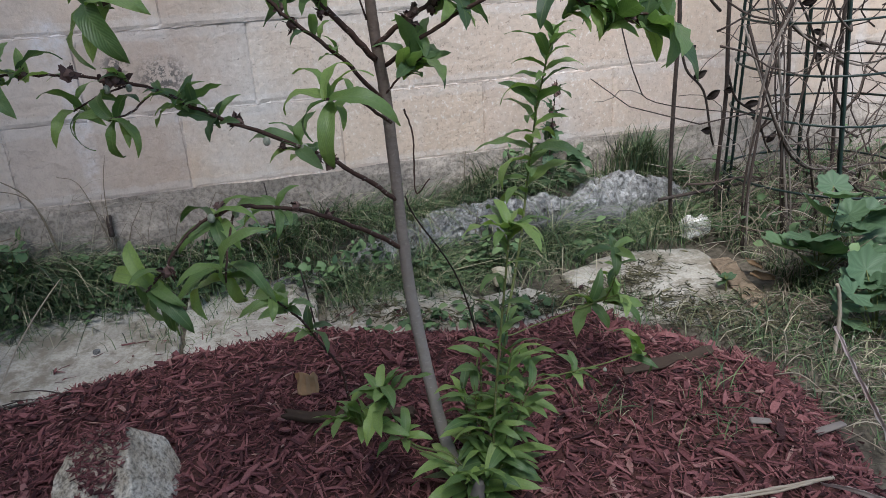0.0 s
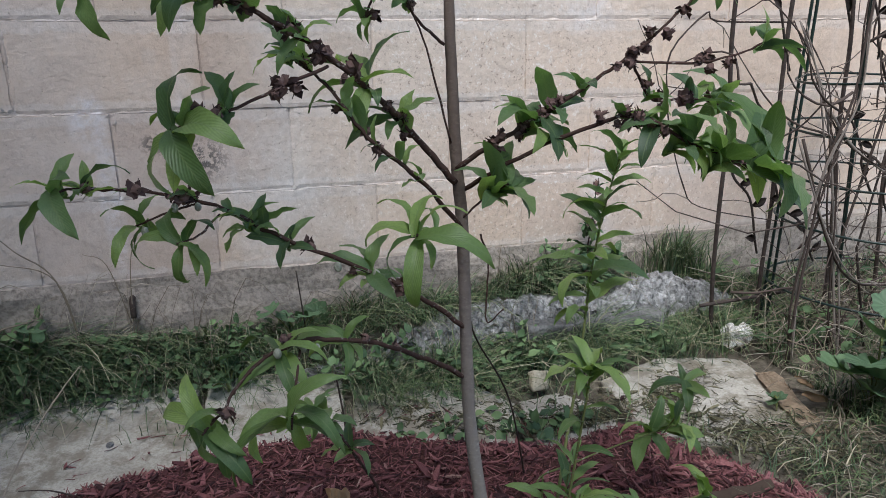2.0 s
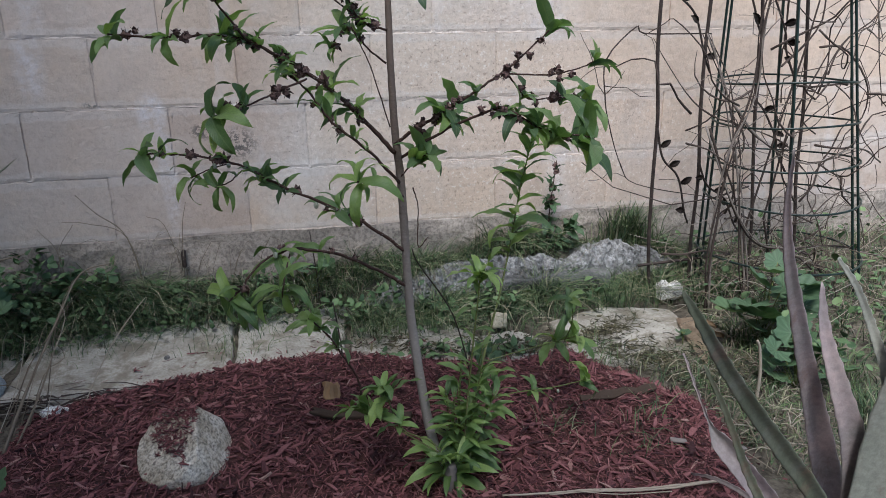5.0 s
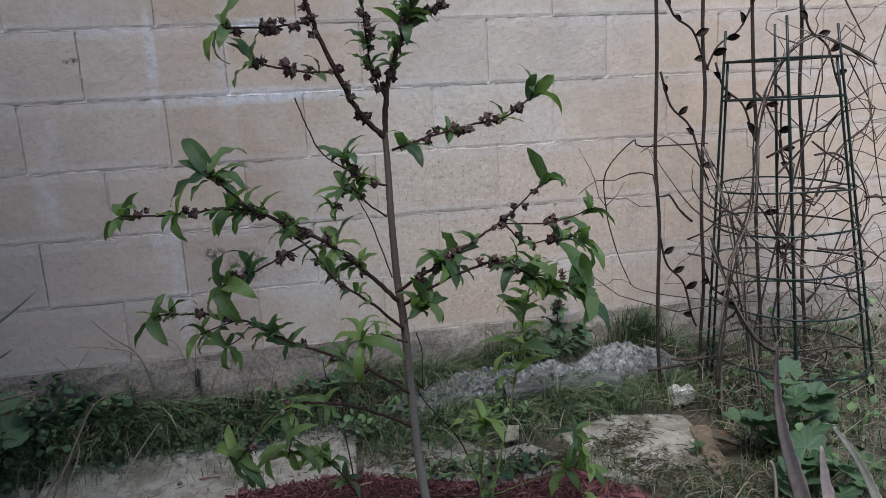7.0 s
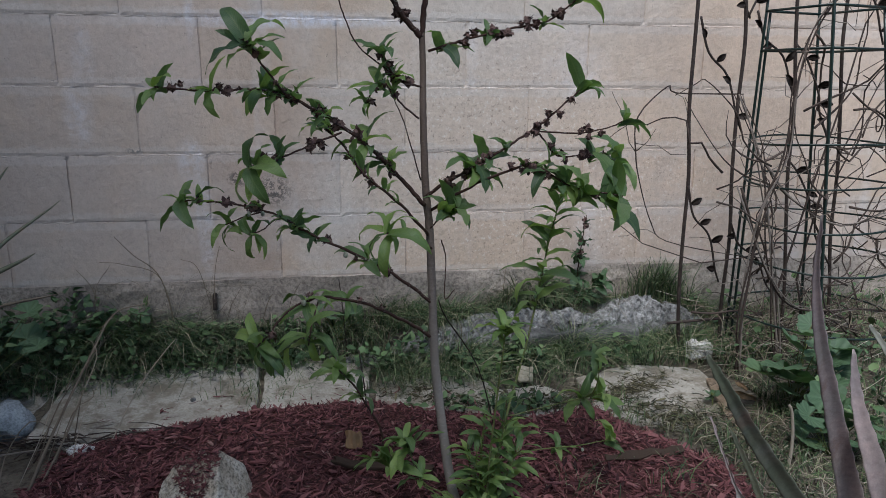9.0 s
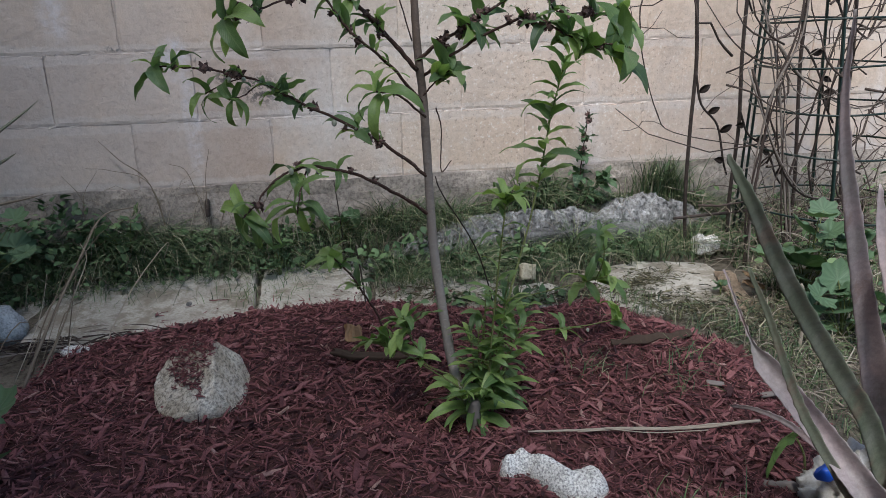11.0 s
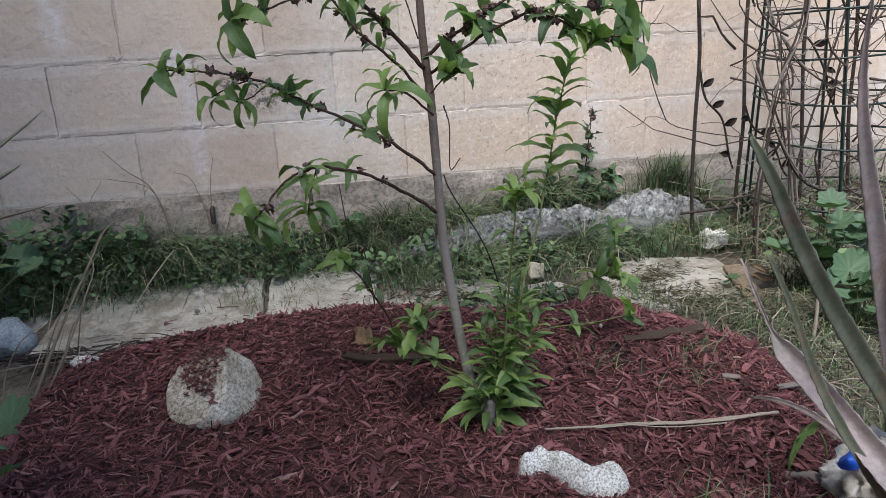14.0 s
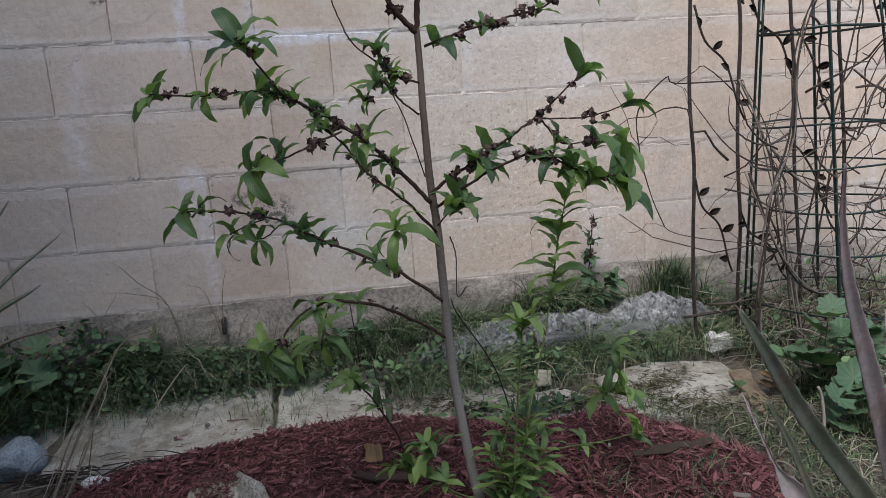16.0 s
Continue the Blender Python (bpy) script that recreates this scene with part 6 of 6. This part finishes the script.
# ---- litter beside the agave ----
bag = thing("plastic_bag", (0.300, 1.01, 0.15), "crumpled dirty white plastic bag with blue marks, lying beside an agave", "plastic bag")
bm = rock_bm((0.085, 0.06, 0.075), 41, 0.35, 14, 5, 0.5)
for v in bm.verts:
    crease = 0.5 - abs(noise.noise(v.co * 38)) - 0.6 * abs(noise.noise(v.co * 85 + Vector((2, 5, 1))))
    v.co += v.co.normalized() * 0.034 * crease + Vector((0, 0, 0.006 * noise.noise(v.co * 160)))
part("sack", bm, M_BAG, bag).location = (0.01, 0.01, 0.03)
ob = part("blue_cap", rock_bm((0.022, 0.012, 0.014), 42, 0.2, 5, 3), M_BLUECAP, bag, "bright blue plastic cap")
ob.location = (-0.062, -0.012, 0.112)
ob = part("blue_print", rock_bm((0.02, 0.012, 0.008), 43, 0.2, 5, 3), M_BLUECAP, bag, "blue printed patch")
ob.location = (0.015, -0.07, 0.01)
for pts, r, lab in (([(0.06, 0.992, 0.176), (0.11, 1.0, 0.182), (0.178, 1.0, 0.186), (0.23, 0.995, 0.192), (0.282, 0.977, 0.196), (0.40, 0.96, 0.19)], 0.0095, "weathered grey fallen branch lying on the ground"),
                    ([(0.205, 1.095, 0.180), (0.235, 1.078, 0.182), (0.268, 1.05, 0.178), (0.33, 1.02, 0.17)], 0.0095, "short grey piece of dead wood")):
    bm = tube_bm(pts, r * 0.75, r * 1.1, 14, 0.16, 4, None, 12)
    for v in bm.verts:
        v.co += Vector((0, 0.006 * noise.noise(v.co * 26), 0.006 * noise.noise(v.co * 30) + 0.003 * noise.noise(v.co * 95)))
    tagged(part("fallen_branch", bm, M_OLDWOOD), lab, "branch")
stick = thing("dry_stick", (-0.116, 1.315, bed_z(-0.116, 1.315) + 0.012), "long split pale dry stalk lying across the mulch", "stick")
for k, (way, r0, r1) in enumerate(((((-0.117, 1.306), (-0.03, 1.296), (0.05, 1.288), (0.13, 1.270), (0.21, 1.251), (0.29, 1.236)), 0.0018, 0.0030), (((-0.03, 1.289), (0.05, 1.281), (0.13, 1.262), (0.20, 1.245), (0.255, 1.238)), 0.0012, 0.0024), (((0.02, 1.284), (0.10, 1.262), (0.19, 1.233)), 0.0009, 0.0013))):
    bm = tube_bm([(x, y, bed_z(x, y) + 0.014 + 0.002 * k) for x, y in way], r0, r1, 8, 0.25, 9 + k, stick.location, 8)
    part("strand", bm, M_STRAW, stick)

# split wood chunk and bark behind the trunk
bm = box_bm(0.040, 0.016, 0.040, 0.001)
bmesh.ops.subdivide_edges(bm, edges=bm.edges[:], cuts=4, use_grid_fill=True)
for v in bm.verts:
    v.co.x += 0.10 * v.co.z
    v.co.z += -0.25 * v.co.x if v.co.z > 0 else 0.0
    v.co += Vector((0.006 * noise.noise(v.co * 55), 0.006 * noise.noise(Vector((v.co.x * 130, 0, v.co.z * 25))), 0.008 * noise.noise(Vector((v.co.x * 110, 0, 4)))))
ob = part("wood_chunk", bm, M_WOODCHIP, smooth=False)
ob.matrix_basis = pose(-0.404, 1.80, bed_z(-0.404, 1.80) + 0.024, -35, 8, 4)
tagged(ob, "short split chunk of orange-brown wood leaning in the mulch", "wood chunk")
bm = box_bm(0.235, 0.020, 0.010, 0.0015)
bmesh.ops.subdivide_edges(bm, edges=[e for e in bm.edges if e.calc_length() > 0.012], cuts=9, use_grid_fill=True)
for v in bm.verts:
    v.co.z += 0.5 * v.co.x ** 2 + 0.004 * noise.noise(v.co * 40)
    v.co.y = v.co.y * (1 - 1.2 * max(0.0, v.co.x)) + 0.006 * noise.noise(Vector((v.co.x * 30, v.co.y * 9, 2))) + 0.02 * math.sin(v.co.x * 16)
    v.co.x += 0.010 * noise.noise(Vector((v.co.y * 130, v.co.x * 3, 4)))
ob = part("bark_plank", bm, M_DARKWOOD, smooth=False)
ob.matrix_basis = pose(-0.345, 1.675, bed_z(-0.345, 1.675) + 0.016, 14, 0, -33)
tagged(ob, "dark weathered strip of bark plank lying in the mulch", "bark plank")
for x, y, a, L in ((0.40, 1.36, 10, 0.07), (0.30, 1.40, -25, 0.035)):
    bm = box_bm(L, 0.014, 0.006, 0.002)
    for v in bm.verts:
        v.co.y += 0.004 * noise.noise(v.co * 40)
        v.co.x *= 1 + 0.15 * noise.noise(v.co * 70)
    ob = part("bark_piece", bm, M_OLDWOOD)
    ob.matrix_basis = pose(x, y, bed_z(x, y) + 0.012, 0, 4, a)
    tagged(ob, "flat weathered piece of bark on the mulch", "bark piece")

bm = box_bm(0.20, 0.018, 0.004, 0.001)
bmesh.ops.subdivide_edges(bm, edges=[e for e in bm.edges if e.calc_length() > 0.02], cuts=11, use_grid_fill=True)
for v in bm.verts:
    v.co.y = v.co.y * (1 - 2.4 * abs(v.co.x + 0.02)) + 0.007 * noise.noise(Vector((v.co.x * 26, 1, v.co.y * 30)))
    v.co.z += 0.006 * noise.noise(v.co * 30) + (0.005 if v.co.y > 0.004 else 0.0)
ob = part("bark_strip", bm, M_DARKWOOD, smooth=False)
ob.matrix_basis = pose(0.265, 1.615, bed_z(0.265, 1.615) + 0.012, 18, 0, 3)
tagged(ob, "long dark split strip of bark lying on red mulch", "bark strip")


def fallen_leaf(at, turn, size, tilt):
    bm = bmesh.new()
    rows, seg = [], 8
    for i in range(seg + 1):
        u = i / seg
        w = 0.28 * math.sin(math.pi * min(1, u + 0.03)) ** 0.8 + 0.01
        rows.append([bm.verts.new((s * w * size, (u - 0.5) * size, size * (0.12 * abs(s) ** 2 + 0.10 * (u - 0.5) ** 2 + 0.03 * math.sin(u * 9 + s)))) for s in (-1, -0.5, 0, 0.5, 1)])
    for a, b in zip(rows, rows[1:]):
        for k in range(4):
            bm.faces.new((a[k], a[k + 1], b[k + 1], b[k]))
    bmesh.ops.solidify(bm, geom=bm.faces[:], thickness=0.001)
    ob = part("fallen_leaf", bm, M_DEADLEAF)
    ob.matrix_basis = pose(*at, *tilt, turn)
    return tagged(ob, "large curled tan dead leaf on the ground", "dead leaf")


fallen_leaf((0.668, 1.86, 0.184), 70, 0.062, (16, -10))
fallen_leaf((0.70, 1.93, 0.184), 15, 0.05, (12, 8))
bm = bmesh.new()
shape = ((0.66, 2.045), (0.71, 2.03), (0.665, 1.90), (0.632, 1.77), (0.57, 1.735), (0.585, 1.82), (0.605, 1.90))
base_ = Vector((0.632, 1.89, 0.150))
bm.faces.new([bm.verts.new(Vector((x, y, 0.166)) - base_) for x, y in shape][::-1])
bmesh.ops.solidify(bm, geom=bm.faces[:], thickness=0.014)
bmesh.ops.triangulate(bm, faces=bm.faces[:])
bmesh.ops.subdivide_edges(bm, edges=bm.edges[:], cuts=3, use_grid_fill=True)
for v in bm.verts:
    v.co += Vector((0.008 * noise.noise(v.co * 28), 0.008 * noise.noise(v.co * 28 + Vector((5, 0, 0))), 0.006 * noise.noise(v.co * 25 + Vector((0, 3, 0))) + 0.003 * noise.noise(v.co * 80)))
ob = part("stone_shard", bm, M_TANSTONE, smooth=False)
ob.location = base_
tagged(ob, "flat tan stone shard at the edge of a flagstone", "stone shard")

# pale broken stalk standing in the mallow
tagged(part("dead_stalk", tube_bm([(0.60, 1.56, 0.14), (0.605, 1.565, 0.22), (0.60, 1.57, 0.28), (0.59, 1.57, 0.305)], 0.0042, 0.0034, 8, 0.12, 3), M_STRAW), "pale broken dead stalk standing among mallow", "dead stalk")
# dead stalks by the shady edge and against the wall
rnd_ = random.Random(8)
for pts, r in (([(-1.14, 1.78, 0.12), (-1.12, 1.9, 0.2), (-1.08, 2.1, 0.32), (-1.04, 2.2, 0.4), (-0.97, 2.25, 0.41)], 0.004),
               ([(-1.12, 1.80, 0.12), (-1.09, 1.92, 0.2), (-1.07, 2.0, 0.27)], 0.003),
               ([(-0.93, 2.46, 0.2), (-0.97, 2.47, 0.42), (-1.05, 2.48, 0.5), (-1.1, 2.48, 0.56)], 0.0022),
               ([(-0.93, 2.46, 0.2), (-0.97, 2.47, 0.42), (-1.08, 2.48, 0.47), (-1.15, 2.48, 0.48)], 0.0016),
               ([(-1.16, 2.46, 0.2), (-1.17, 2.47, 0.38), (-1.22, 2.48, 0.46)], 0.0016),
               ([(-1.16, 2.46, 0.2), (-1.17, 2.47, 0.38), (-1.12, 2.48, 0.47)], 0.0016),
               ([(-0.82, 2.47, 0.2), (-0.81, 2.48, 0.42), (-0.79, 2.485, 0.52)], 0.0018),
               ([(-0.82, 2.47, 0.3), (-0.86, 2.48, 0.45), (-0.91, 2.485, 0.48)], 0.0014)):
    tagged(part("dead_stalk", tube_bm(pts, r, r * 0.4, 6, 0.1, 5), M_DRY), "thin bent dead weed stalk before a wall", "dead stalk", "dead stalks along the wall")
# black stakes in the grass and a stub of pipe in the wall
for x, y, z0, z1 in ((-0.36, 1.98, 0.14, 0.34), (-0.40, 2.40, 0.15, 0.42)):
    tagged(part("thin_stake", tube_bm([(x, y, z0), (x - 0.008, y, (z0 + z1) / 2), (x - 0.02, y, z1)], 0.0022, 0.0018, 6, 0, 2), M_IRON), "thin black stake stuck in the ground", "stake", "thin stakes round the tree")
tagged(part("thin_stake", tube_bm([(-0.04, 1.81, 0.13), (-0.113, 1.722, 0.374), (-0.216, 1.586, 0.555), (-0.235, 1.56, 0.60)], 0.0018, 0.0013, 6, 0, 2), M_IRON), "thin dark stem leaning against a young tree", "stake", "thin stakes round the tree")
tagged(part("pipe_stub", tube_bm([(-0.815, 2.52, 0.36), (-0.815, 2.485, 0.35), (-0.815, 2.478, 0.31)], 0.008, 0.007, 10, 0, 2), M_IRON), "black pipe stub coming out of a wall footing", "pipe")

# blades of a plant at the shady end
SPB = Vector((-1.62, 2.2, 0.13))
spiky = thing("spiky_plant", SPB, "spiky dark plant with narrow arching blades in the shade", "spiky plant")
for k, (tip, w) in enumerate((((-1.19, 2.34, 0.70), 0.02), ((-1.135, 2.12, 0.49), 0.016), ((-1.22, 2.2, 0.58), 0.03), ((-1.3, 2.3, 0.8), 0.03), ((-1.5, 2.2, 0.9), 0.04), ((-1.32, 2.05, 0.4), 0.03))):
    tip = Vector(tip)
    midp = SPB.lerp(tip, 0.5) + Vector((0, 0, 0.10))
    line = spline([SPB, midp, tip], 8)
    bm = bmesh.new()
    rows = []
    for i, p in enumerate(line):
        u = i / (len(line) - 1)
        d = (line[min(i + 1, len(line) - 1)] - line[max(i - 1, 0)]).normalized()
        s = d.cross(Vector((0.2, -1, 0.3))).normalized() * w * 0.5 * ((1 - u) ** 0.6 + 0.04)
        nrm = s.cross(d).normalized() * 0.004 * (1.1 - u)
        rows.append([bm.verts.new(p - SPB + q) for q in (-s, -nrm, s, nrm)])
    for a, b in zip(rows, rows[1:]):
        for q in range(4):
            bm.faces.new((a[q], a[(q + 1) % 4], b[(q + 1) % 4], b[q]))
    part("blade", bm, M_DRY if k == 1 else M_AGAVE, spiky, "pale dry blade" if k == 1 else "")

sprout = thing("sprout", (-0.555, 1.09, bed_z(-0.555, 1.09)), "single green blade sprouting from the mulch", "sprout")
place("leaf", YOUNG[1], sprout, Vector((-0.555, 1.09, bed_z(-0.555, 1.09))), (-0.555, 1.09, bed_z(-0.555, 1.09)), Vector((-0.35, 0.2, 1)), Vector((0, -1, 0.3)), 0.10)
place("leaf", YOUNG[3], sprout, Vector((-0.555, 1.09, bed_z(-0.555, 1.09))), (-0.555, 1.09, bed_z(-0.555, 1.09)), Vector((0.5, -0.1, 0.8)), Vector((0, -1, 0.3)), 0.05)

# ---- unseen side slab, added to block sky light and darken the left ----
bm = box_bm(0.2, 5.0, 3.6, 0.01)
ob = part("sky_blocker_west", bm, M_FOOTING, smooth=False)
ob.location = (-2.2, -0.002, 1.8)
tagged(ob, "plain grey concrete slab out of view, added to block sky light from the left", "wall", kind="structure")

# unseen box behind the camera, added so its soft shadow falls on the left
bm = box_bm(7.0, 2.0, 8.6, 0.02)
ob = part("wall_south", bm, M_MORTAR, smooth=False)
ob.location = (-4.78, -2.6, 4.3)
tagged(ob, "plain cream box behind the camera, added to shade the left from the sun", "wall", kind="structure")

# ---- blocks of the wall, course by course ----
def block_mesh(seed, sx):
    """A block with a chipped, uneven front edge and a slightly dished face."""
    bm = bmesh.new()
    nx, nz, hx, hz = 44, 22, sx / 2 - 0.0024, 0.0993
    rows = []
    for i in range(nx + 1):
        col_ = []
        for j in range(nz + 1):
            x, z = -hx + 2 * hx * i / nx, -hz + 2 * hz * j / nz
            edge = min(hx - abs(x), hz - abs(z))
            y = -0.05 + 0.0016 * noise.noise(Vector((x * 12 + seed, z * 12, 1))) + 0.0008 * noise.noise(Vector((x * 60, z * 60, seed)))
            if i in (0, nx):
                x += (0.0022 * noise.noise(Vector((seed, z * 45, i))) + 0.0014 * noise.noise(Vector((seed, z * 120, i))))
            if j in (0, nz):
                z += (0.0022 * noise.noise(Vector((x * 45, seed, j))) + 0.0014 * noise.noise(Vector((x * 120, seed, j))))
            if edge < 0.001 and j < nz:
                y += 0.0016
            col_.append(bm.verts.new((x, y, z)))
        rows.append(col_)
    for i in range(nx):
        for j in range(nz):
            bm.faces.new((rows[i][j], rows[i + 1][j], rows[i + 1][j + 1], rows[i][j + 1]))
    rim = [e for e in bm.edges if len(e.link_faces) == 1]
    low = bmesh.ops.extrude_edge_only(bm, edges=rim)
    for v in low["geom"]:
        if isinstance(v, bmesh.types.BMVert):
            v.co.y = -0.02
    return mesh_of("block", bm, M_BLOCK, False)


BLOCKS = [block_mesh(s * 7.3, 0.406) for s in range(4)]
rnd_ = random.Random(3)
for c in range(8):
    for k in range(-6, 11):
        x = -0.8 + (0.0 if c % 2 else 0.203) + 0.406 * k + 0.203 + (-0.027 if c == 4 else -0.011 if c % 2 else -0.004)
        if -3.2 < x < 4.4:
            ob = new("block", BLOCKS[rnd_.randrange(4)])
            ob.parent = wall
            ob.matrix_basis = Matrix.Translation((x - 0.7, -0.05 + rnd_.uniform(-0.0015, 0.0015), 0.1015 + 0.203 * c)) @ pose(0, 0, 0, 0, rnd_.uniform(-0.15, 0.15), 0)
